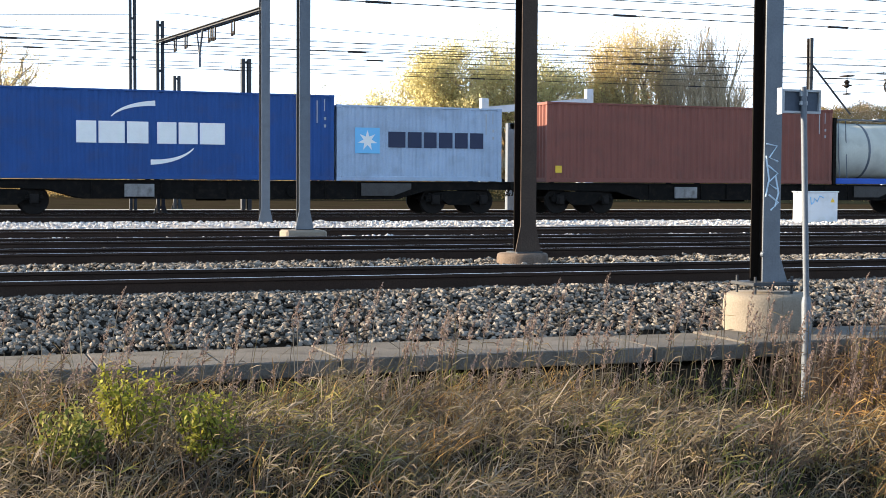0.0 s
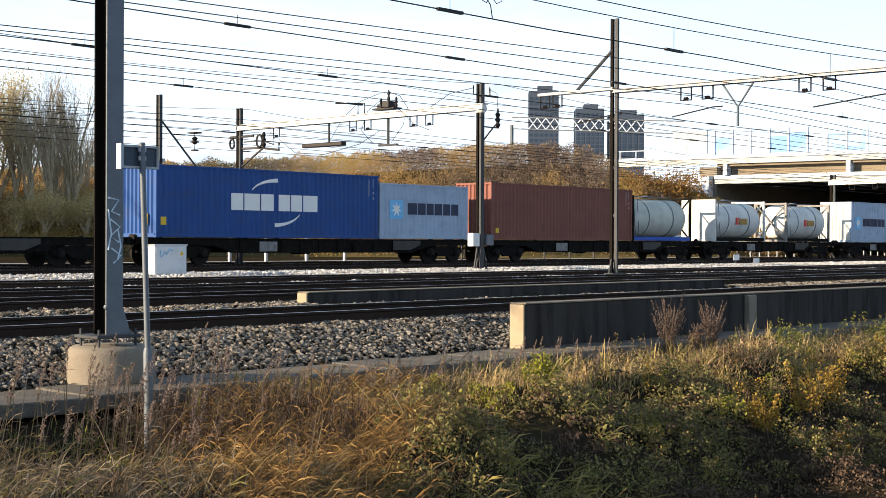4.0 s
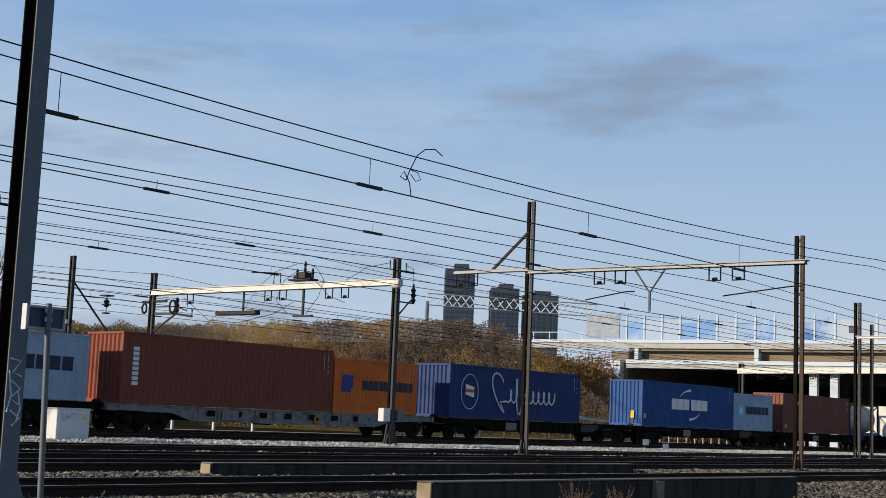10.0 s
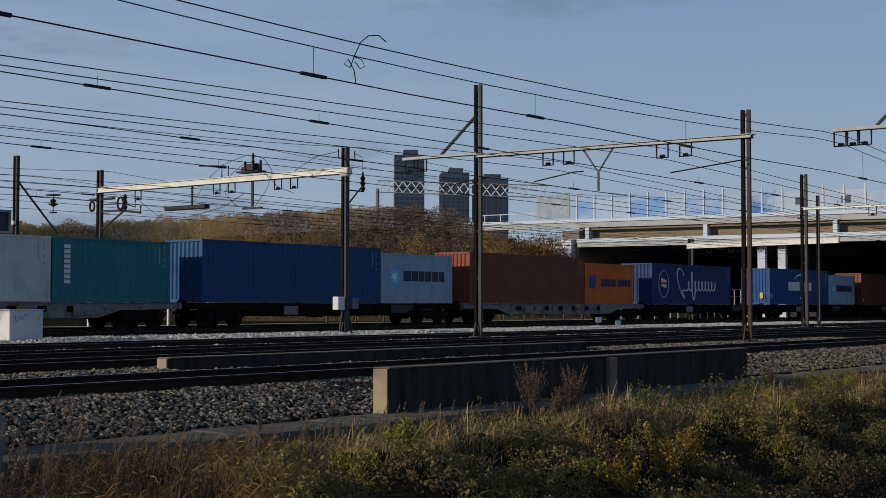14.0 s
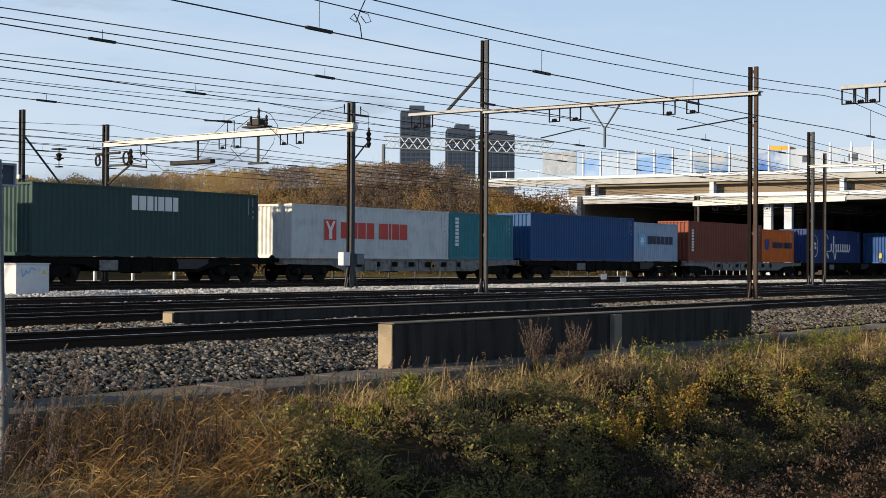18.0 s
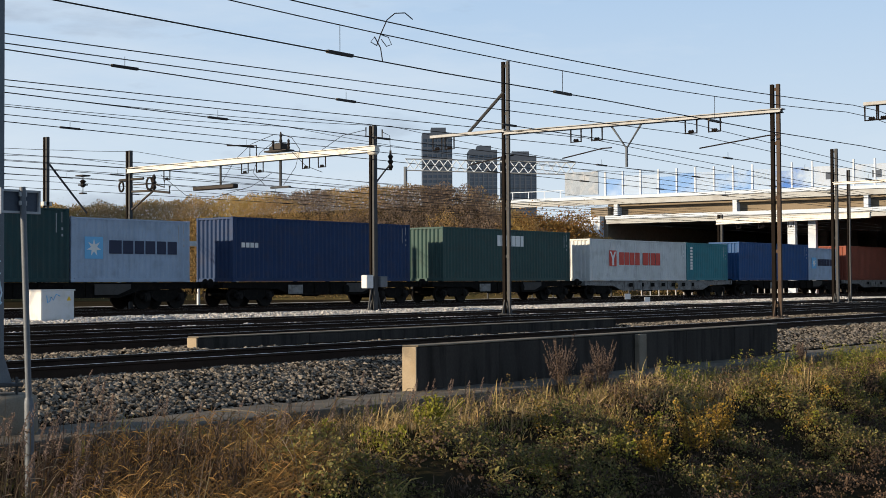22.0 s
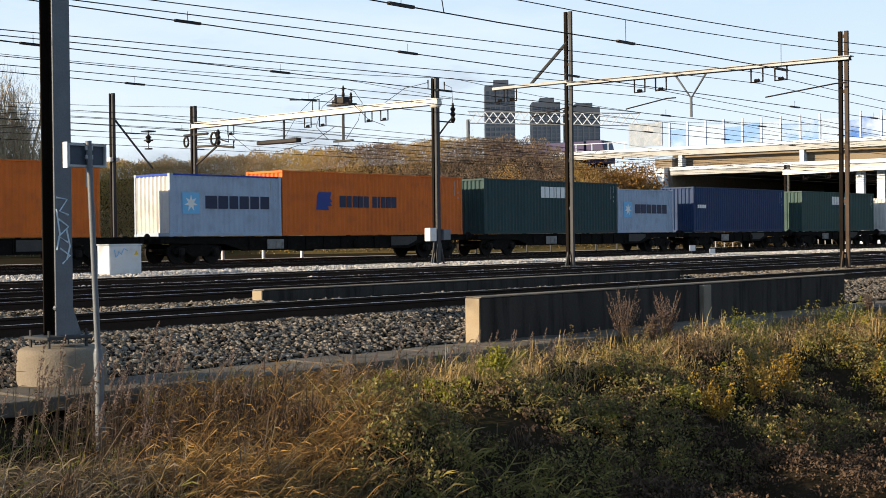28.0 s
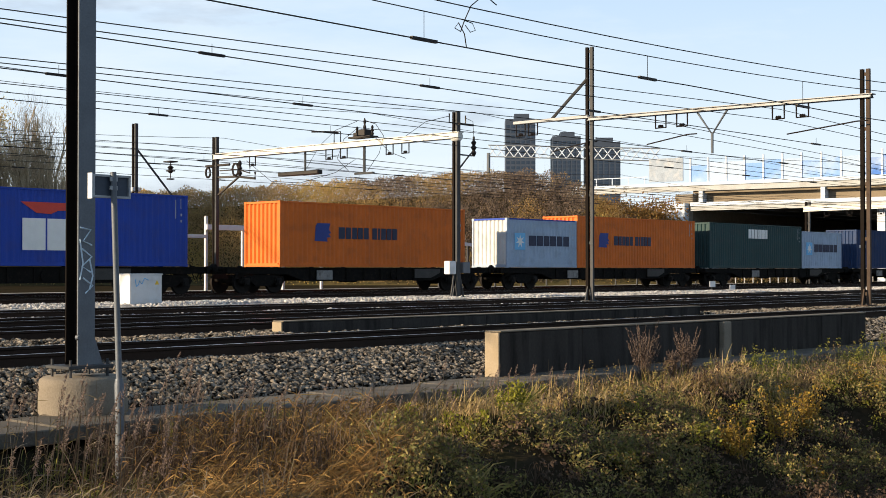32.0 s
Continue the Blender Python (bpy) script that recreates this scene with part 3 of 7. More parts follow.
def container(label, colour, length, height, x, marks=None, top=None, group="containers on the train", end=None):
    """A steel box container; its near lower left corner is the thing's place."""
    W_ = 2.438
    c = thing("cargo_container", label, "container", group=group)
    # frame
    for px_ in (0.0, length - 0.16):
        for py in (0.0, W_ - 0.12):
            part("corner_post", Shape().box(px_ + 0.01, px_ + 0.15, py + 0.01, py + 0.11, 0.11, height - 0.11, 0.01), colour, c)
    for z in (0.0, height - 0.118):
        for px_ in (0.0, length - 0.178):
            for py in (0.0, W_ - 0.162):
                part("corner_casting", Shape().box(px_, px_ + 0.178, py, py + 0.162, z, z + 0.118, 0.012), colour, c)
    for py in (0.012, W_ - 0.072):
        part("bottom_rail", Shape().box(0.17, length - 0.17, py, py + 0.06, 0.015, 0.165, 0.006), colour, c)
        part("top_rail", Shape().box(0.17, length - 0.17, py, py + 0.06, height - 0.075, height - 0.008, 0.006), top or colour, c)
    for px_ in (0.012, length - 0.102):
        part("end_sill", Shape().box(px_, px_ + 0.09, 0.16, W_ - 0.16, 0.015, 0.165, 0.006), colour, c)
        part("end_header", Shape().box(px_, px_ + 0.09, 0.16, W_ - 0.16, height - 0.105, height - 0.008, 0.006), top or colour, c)
    # walls
    fr = corrugated(length - 0.30, height, 0.036, 0.278)
    part("side_wall", panel(fr, 0.16, height - 0.07, 0.002, lambda a, o, z: (0.15 + a, 0.028 + o, z)), colour, c)
    part("side_wall", panel(fr, 0.16, height - 0.07, 0.002, lambda a, o, z: (0.15 + a, W_ - 0.028 - o, z)), colour, c)
    fe = corrugated(W_ - 0.24, height, 0.065, 0.27)
    part("end_wall", panel(fe, 0.16, height - 0.1, 0.002, lambda a, o, z: (0.03 + o, 0.12 + a, z)), end or colour, c)
    for k in (0, 1):
        y0 = 0.12 + k * 1.1
        d = part("door", Shape().box(length - 0.07, length - 0.03, y0, y0 + 1.095, 0.17, height - 0.11, 0.008), colour, c)
        for q in (0.3, 0.8):
            part("locking_bar", Shape().cyl((length - 0.015, y0 + q, 0.12), (length - 0.015, y0 + q, height - 0.1), 0.017, seg=6), M_GALV, d)
    fr2 = corrugated(length - 0.3, height, 0.02, 0.42)
    n = len(fr2)
    part("roof", Shape().add([(0.15 + a, y, height - 0.035 + o) for y in (0.07, W_ - 0.07) for a, o in fr2], [(i, i + 1, n + i + 1, n + i) for i in range(n - 1)]), top or colour, c)
    # data marks near the top corner at the door end
    for j, (a, z, w_, h_) in enumerate(((0.62, 1.35, 0.035, 0.75), (0.36, 1.75, 0.03, 0.4), (0.36, 1.45, 0.07, 0.1), (0.36, 1.2, 0.07, 0.1))):
        part("marking_bar", Shape().box(length - a, length - a + w_, 0.02, 0.03, height - 2.3 + z, height - 2.3 + z + h_), M_DECALGREY, c)
    if marks:
        marks(c, length, height)
    c.location = (x, 0, 0)
    return c


FACE = 0.018      # decals sit just proud of the side wall


def star(c, x, z, size):
    part("emblem_square", Shape().box(x, x + size, FACE - 0.004, FACE + 0.012, z, z + size, 0.004), M_SIGNBLUE, c, "pale blue square")
    pts = []
    for i in range(14):
        r = size * (0.40 if i % 2 == 0 else 0.17)
        a = math.pi / 2 + i * math.pi / 7
        pts.append((x + size / 2 + r * math.cos(a), z + size / 2 + r * math.sin(a)))
    part("emblem_star", Shape().prism(pts, "y", FACE - 0.012, FACE - 0.003), M_DECALWHITE, c, "white star")


def arc(cx, cz, r, a0, a1, w0, w1, n=14):
    out, inn = [], []
    for i in range(n + 1):
        s = i / n
        a = radians(a0 + (a1 - a0) * s)
        w = w0 + (w1 - w0) * s
        out.append((cx + r * math.cos(a), cz + 0.62 * r * math.sin(a)))
        inn.append((cx + (r - w) * math.cos(a), cz + 0.62 * (r - w) * math.sin(a)))
    return out + inn[::-1]


def marks_star(word_x=1.84, h=0.54, colour=M_DECALNAVY):
    def f(c, length, height):
        star(c, 0.65, 0.94, 0.88)
        letters([0.62, 0.50, 0.46, 0.50, 0.48, 0.50], word_x, 1.16, h, FACE, 0.09, colour, c)
    return f


def ribbon(p0, p1, p2, w0, w1, n=14):
    """A curved stroke through three points whose width grows."""
    a, b = [], []
    for i in range(n + 1):
        t = i / n
        x = (1 - t) ** 2 * p0[0] + 2 * t * (1 - t) * p1[0] + t * t * p2[0]
        z = (1 - t) ** 2 * p0[1] + 2 * t * (1 - t) * p1[1] + t * t * p2[1]
        dx = (1 - t) * (p1[0] - p0[0]) + t * (p2[0] - p1[0])
        dz = (1 - t) * (p1[1] - p0[1]) + t * (p2[1] - p1[1])
        d = math.hypot(dx, dz)
        w = (w0 + (w1 - w0) * t) / 2
        a.append((x - dz / d * w, z + dx / d * w))
        b.append((x + dz / d * w, z - dx / d * w))
    return a + b[::-1]


def marks_arcs(c, length, height):
    letters([0.62, 0.82, 0.68, -0.14, 0.62, 0.62, 0.82], 3.72, 1.16, 0.70, FACE, 0.07, M_DECALWHITE, c)
    part("emblem_arc", Shape().prism(ribbon((4.81, 2.02), (5.2, 2.42), (6.2, 2.46), 0.03, 0.17), "y", FACE - 0.006, FACE + 0.01), M_DECALWHITE, c, "white arc")
    part("emblem_arc", Shape().prism(ribbon((7.44, 1.02), (7.0, 0.58), (6.05, 0.56), 0.03, 0.17), "y", FACE - 0.006, FACE + 0.01), M_DECALWHITE, c, "white arc")
    part("warning_label", Shape().box(0.23, 0.49, FACE - 0.004, FACE + 0.01, 0.5, 0.82), M_YELLOW, c, "yellow warning label")
    part("warning_label", Shape().box(0.0, 0.03, 0.6, 0.85, 0.5, 0.95), M_YELLOW, c, "yellow warning label")


def marks_script(c, length, height):
    # an oval ring with a small flag, and one flowing stroke as long as the word
    cx, cz = 1.7, height * 0.5
    ring = [(cx + 0.72 * math.cos(a), FACE - 0.003, cz + 0.92 * math.sin(a)) for a in np.linspace(0, 2 * math.pi, 30)]
    part("emblem_ring", Shape().tube(ring, 0.022, 4), M_DECALWHITE, c, "thin white oval")
    part("emblem_flag", Shape().prism([(cx - 0.35, cz - 0.15), (cx + 0.38, cz - 0.3), (cx + 0.38, cz + 0.25), (cx - 0.35, cz + 0.4)], "y", FACE - 0.006, FACE + 0.01), M_DECALWHITE, c, "white flag")
    part("emblem_flag_bar", Shape().box(cx - 0.35, cx + 0.38, FACE - 0.012, FACE + 0.0, cz - 0.04, cz + 0.12), M_DECALRED, c, "red bar")
    pts = []
    for i in range(160):
        s = i / 159
        if s < 0.16:
            pts.append((4.2 + 0.55 * math.cos(0.6 + s * 44), FACE - 0.003, 1.45 + 1.05 * math.sin(0.6 + s * 33)))
        else:
            tall = 1.0 if 0.30 < s < 0.40 else 0.34
            pts.append((4.2 + 5.3 * s + 0.15 * math.cos(s * 64), FACE - 0.003, 1.30 + tall * math.sin(s * 64)))
    part("flowing_stroke", Shape().tube(pts, 0.05, 4), M_DECALWHITE, c, "flowing white painted stroke")


def marks_emblem_word(square, word, x0=0.30, h=0.44, n=11):
    def f(c, length, height):
        z = height * 0.5
        ex, ew = (2.05, 1.0) if length > 8 else (0.56, 0.84)
        part("emblem_square", Shape().prism([(ex, z - 0.28), (ex + ew * 0.78, z - 0.30), (ex + ew * 0.72, z - 0.12), (ex + ew * 0.98, z - 0.10), (ex + ew * 0.84, z + 0.05), (ex + ew, z + 0.08), (ex + ew * 0.86, z + 0.24), (ex + ew * 0.94, z + 0.52), (ex + ew * 0.16, z + 0.52), (ex + ew * 0.06, z + 0.38)], "y", FACE - 0.006, FACE + 0.01), square, c, "blue emblem block")
        w = [0.36, 0.28, 0.28, 0.28, 0.28, -0.1, 0.28, 0.12, 0.28, 0.28, 0.28]
        k = (3.86 if length > 8 else 3.76) / (sum(abs(a) for a in w) + 0.06 * len(w))
        letters([a * k for a in w], 3.52 if length > 8 else 2.01, z - 0.16, h * 1.05, FACE, 0.06 * k, word, c)
    return f


def marks_word(x0, z0, h, widths, mat_, gap=0.07):
    def f(c, length, height):
        letters(widths, length * x0, height * z0, h, FACE, gap, mat_, c)
    return f


def marks_red_word(c, length, height):
    part("emblem_square", Shape().box(2.3, 3.15, FACE - 0.004, FACE + 0.012, 0.91, 1.9, 0.004), M_DECALRED, c, "red square")
    part("emblem_fork", Shape().prism([(2.62, 0.96), (2.84, 0.96), (2.84, 1.4), (3.07, 1.83), (2.92, 1.83), (2.72, 1.51), (2.52, 1.83), (2.37, 1.83), (2.62, 1.4)], "y", FACE - 0.012, FACE - 0.003), M_DECALWHITE, c, "white fork shape")
    letters([0.56, 0.56, 0.54, 0.56, -0.22, 0.66, 0.16, 0.54, 0.56], 3.48, 1.0, 0.80, FACE, 0.10, M_DECALRED, c)


def marks_block_word(c, length, height):
    letters([0.95, 0.90, 0.72], 4.73, 0.60, 1.18, FACE, 0.08, M_DECALWHITE, c)
    part("emblem_wing", Shape().prism([(4.65, 2.38), (7.6, 2.38), (7.1, 2.12), (6.2, 2.08), (5.9, 1.95), (5.3, 1.98)], "y", FACE - 0.006, FACE + 0.01), M_DECALRED, c, "red wing shape")


def marks_column(c, length, height):
    for j in range(8):
        part("marking_bar", Shape().box(0.55, 0.85, FACE - 0.004, FACE + 0.01, 0.75 + 0.2 * j, 0.9 + 0.2 * j), M_DECALWHITE, c)


def paint(name, rgb):
    return mat(name, rgb, 0.6, 0.0, 0.16, 0.9, 30, 0.05, (rgb[0] * 0.55 + 0.03, rgb[1] * 0.55 + 0.022, rgb[2] * 0.55 + 0.018), 0.45, spec=0.3)


P_ROYAL = paint("royal blue paint", (0.011, 0.067, 0.245))
P_GREY = paint("silver grey paint", (0.335, 0.43, 0.56))
P_RED = paint("red oxide paint", (0.19, 0.065, 0.048))
P_NAVY = paint("deep navy paint", (0.010, 0.036, 0.15))
P_ORANGE = paint("orange paint", (0.66, 0.145, 0.018))
P_RUSTRED = paint("brick red paint", (0.205, 0.052, 0.030))
P_TEAL = paint("teal paint", (0.03, 0.20, 0.24))
P_PALE = paint("pale grey paint", (0.62, 0.64, 0.64))
P_GREEN = paint("dark green paint", (0.013, 0.050, 0.054))
P_SAGE = paint("grey-green paint", (0.029, 0.073, 0.070))
P_INDIGO = paint("dark indigo paint", (0.007, 0.033, 0.105))
P_COBALT = paint("cobalt blue paint", (0.010, 0.055, 0.36))
P_TANK = paint("white tank shell", (0.62, 0.64, 0.62))
P_TANKFRAME = paint("blue tank frame", (0.02, 0.09, 0.42))

STD, HC, L40, L20 = 2.591, 2.896, 12.192, 6.058
MOVING = []        # (thing, its place at time 0)
TRAIN_Y, FLOOR = 44.555, 1.125


def load(c, x):
    c.matrix_world = pose(x, TRAIN_Y, FLOOR)
    MOVING.append((c, x, TRAIN_Y, FLOOR))


def build_containers():
    C = container
    word7 = [0.32, 0.36, 0.32, 0.13, 0.32, 0.36, 0.28]
    rows = [
        (C("royal blue corrugated container with a white word mark and arcs", P_ROYAL, L40, HC, 0, marks_arcs), 0.0),
        (C("silver grey short container with a pale blue star emblem", P_GREY, L20, STD, 0, marks_star()), 12.27),
        (C("red oxide corrugated container on a black flat wagon", P_RED, L40, HC, 0, marks_word(0.03, 0.12, 0.25, [0.25], M_YELLOW)), 20.06),
        (C("deep blue container with a flowing white script mark", P_NAVY, L40, HC - 0.08, 0, marks_script), -19.22),
        (C("orange short container with a dark blue word mark", P_ORANGE, L20, STD, 0, marks_emblem_word(M_DECALBLUE, M_DECALNAVY)), -27.88),
        (C("brick red corrugated container with a white upright mark", P_RUSTRED, L40, HC, 0, marks_column), -40.15),
        (C("silver grey short container with a pale blue star emblem", P_GREY, L20, STD, 0, marks_star()), -47.8),
        (C("plain cobalt blue container with few markings", paint("plain blue paint", (0.013, 0.072, 0.21)), L40, HC - 0.08, 0), -60.04),
        (C("teal short container with a white upright mark", P_TEAL, L20, STD, 0, marks_column), -67.9),
        (C("pale grey container with a red word mark", P_PALE, L40, STD, 0, marks_red_word), -80.16),
        (C("grey-green container with a white word mark", P_SAGE, L40, HC, 0, marks_word(0.401, 0.675, 0.60, word7, M_DECALWHITE)), -94.53),
        (C("dark indigo container with a small pale emblem", P_INDIGO, L40, HC, 0, marks_word(0.045, 0.53, 0.22, [0.2, 0.2, 0.2, 0.2], M_DECALWHITE)), -109.4),
        (C("silver grey short container with a pale blue star emblem", P_GREY, L20, STD, 0, marks_star()), -117.91),
        (C("dark green container with a white word mark", P_GREEN, L40, HC, 0, marks_word(0.401, 0.675, 0.60, word7, M_DECALWHITE)), -130.18),
        (C("orange container with a dark blue emblem and word mark", P_ORANGE, L40, HC, 0, marks_emblem_word(M_DECALBLUE, M_DECALNAVY, 0.31, 0.5)), -144.1),
        (C("pale grey open-top container with a blue tarpaulin edge", P_GREY, L20, STD, 0, marks_star(), P_COBALT, end=P_PALE), -150.21),
        (C("orange container with a dark blue emblem and word mark", P_ORANGE, L40, HC, 0, marks_emblem_word(M_DECALBLUE, M_DECALNAVY, 0.31, 0.5)), -165.71),
        (C("cobalt blue container with a large white word mark", P_COBALT, L40, HC, 0, marks_block_word), -182.82),
        (C("pale grey refrigerated container with a blue word mark", P_GREY, L40, HC, 0, marks_star(), end=P_TANK), 59.1),
    ]
    for c, x in rows:
        load(c, x)


build_containers()


def tank_container(shell, frame_, rail, sheeted=False):
    t = thing("tank_container", "white cylindrical tank in an open steel frame", "tank container", group="tank containers on the train")
    L_, H_, W_ = L20, STD, 2.438
    for x in (0, L_ - 0.14):
        for y in (0, W_ - 0.14):
            part("corner_post", Shape().box(x, x + 0.14, y, y + 0.14, 0, H_, 0.012), frame_, t)
        part("end_beam", Shape().box(x, x + 0.12, 0.14, W_ - 0.14, H_ - 0.14, H_ - 0.01, 0.01), frame_, t)
        part("end_beam", Shape().box(x, x + 0.12, 0.14, W_ - 0.14, 0.01, 0.15, 0.01), frame_, t)
        for s in (0, 1):
            part("end_brace", Shape().cyl((x + 0.07, 0.14, 0.15 if s else H_ - 0.15), (x + 0.07, W_ / 2, H_ / 2), 0.05, seg=6), frame_, t)
            part("end_brace", Shape().cyl((x + 0.07, W_ - 0.14, 0.15 if s else H_ - 0.15), (x + 0.07, W_ / 2, H_ / 2), 0.05, seg=6), frame_, t)
    for y in (0.01, W_ - 0.13):
        part("bottom_rail", Shape().box(0.14, L_ - 0.14, y, y + 0.12, 0.02, 0.24, 0.01), rail, t)
    if sheeted:
        part("end_sheet", Shape().box(0.02, 0.06, 0.15, W_ - 0.15, 0.16, H_ - 0.15, 0.004), shell, t, "white end sheet")
    r = 1.12
    tank = part("tank", Shape().lathe((0.16, W_ / 2, H_ / 2 + 0.03), (L_ - 0.16, W_ / 2, H_ / 2 + 0.03),
                [(0.0, 0.3), (0.008, 0.62), (0.022, 0.9), (0.045, 1.04), (0.075, r), (0.925, r), (0.955, 1.04), (0.978, 0.9), (0.992, 0.62), (1.0, 0.3)], 28), shell, t, smooth=True)
    for q in (0.28, 0.72):
        part("band", Shape().lathe((0.16 + q * 5.6, W_ / 2, H_ / 2 + 0.03), (0.26 + q * 5.6, W_ / 2, H_ / 2 + 0.03), [(0, r + 0.015), (1, r + 0.015)], 28), M_GALV, tank, smooth=True)
    part("walkway", Shape().box(0.8, L_ - 0.8, W_ / 2 - 0.28, W_ / 2 + 0.28, H_ - 0.03, H_ + 0.01), M_GALV, t)
    part("manhole", Shape().cyl((L_ / 2, W_ / 2, H_ - 0.06), (L_ / 2, W_ / 2, H_ + 0.06), 0.26, seg=14), M_GALV, t)
    for k in range(2):
        part("ladder_rail", Shape().cyl((0.35 + 0.35 * k, 0.06, 0.2), (0.35 + 0.35 * k, 0.22, H_ - 0.1), 0.02, seg=6), M_GALV, t)
    return t


def build_tanks():
    a = tank_container(paint("cream tank shell", (0.50, 0.52, 0.47)), M_BLACK, P_TANKFRAME)
    b = tank_container(P_TANK, P_TANK, M_BLACK, True)
    d = tank_container(P_TANK, M_GREYFRAME, M_BLACK)
    for t in (b, d):
        part("placard", Shape().box(2.55, 2.85, 0.05, 0.09, 1.05, 1.5), M_DECALRED, t, "red emblem panel")
        part("placard", Shape().box(3.0, 3.9, 0.05, 0.09, 1.08, 1.45), M_OCHRE, t, "ochre placard")
    load(a, 32.3)
    load(b, 41.0)
    load(d, 49.8)


build_tanks()


# ---------------------------------------------------------------- wagons
WHEEL_R = 0.46


def wheelset_mesh():
    s = Shape()
    for y in (-0.75, 0.75):
        o = 0.07 if y < 0 else -0.07
        s.lathe((0, y - 0.07, 0), (0, y + 0.07, 0), [(0, 0.40), (0.06, WHEEL_R), (0.7, WHEEL_R), (0.75, WHEEL_R + 0.02), (0.95, WHEEL_R + 0.02), (1, 0.40)] if y < 0 else
                [(0, 0.40), (0.05, WHEEL_R + 0.02), (0.25, WHEEL_R + 0.02), (0.3, WHEEL_R), (0.94, WHEEL_R), (1, 0.40)], 22)
        s.cyl((0, y - 0.1, 0), (0, y + 0.1, 0), 0.14, seg=12)
        for k in range(4):
            a = k * math.pi / 2 + 0.4
            s.cyl((0.27 * math.cos(a), y + (-0.085 if y < 0 else 0.085), 0.27 * math.sin(a)), (0.27 * math.cos(a), y, 0.27 * math.sin(a)), 0.05, seg=6)
    s.cyl((0, -1.0, 0), (0, 1.0, 0), 0.075, seg=10)
    return s.mesh("wheelset", M_WHEEL, True)


WHEELSETS = []


def bogie_shapes():
    f = Shape()
    for y in (-1.02, 1.02):
        f.prism([(-1.25, 0.44), (-1.15, 0.62), (-0.5, 0.66), (-0.35, 0.42), (0.35, 0.42), (0.5, 0.66), (1.15, 0.62), (1.25, 0.44), (1.0, 0.72), (0.45, 0.78), (-0.45, 0.78), (-1.0, 0.72)][:1] +
                [(-1.15, 0.42), (-0.62, 0.46), (-0.38, 0.30), (0.38, 0.30), (0.62, 0.46), (1.15, 0.42), (1.25, 0.58), (0.9, 0.74), (0.4, 0.80), (-0.4, 0.80), (-0.9, 0.74), (-1.25, 0.58)], "y", y - 0.07, y + 0.07)
    f.box(-0.22, 0.22, -1.0, 1.0, 0.45, 0.74, 0.03)
    for x in (-1.2, 1.2):
        f.box(x - 0.05, x + 0.05, -1.0, 1.0, 0.5, 0.62, 0.01)
    box = Shape()
    box.box(-0.14, 0.14, -0.09, 0.09, -0.16, 0.17, 0.03)
    box.cyl((0, -0.13, 0), (0, 0.1, 0), 0.11, seg=12)
    spring = Shape().lathe((0, 0, -0.1), (0, 0, 0.14), [(i / 8, 0.075 if i % 2 else 0.06) for i in range(9)], 8)
    return f.mesh("bogie_frame", M_BLACK), box.mesh("axle_box", M_WHEEL), spring.mesh("spring", M_BLACK), wheelset_mesh()


BOGIE = bogie_shapes()


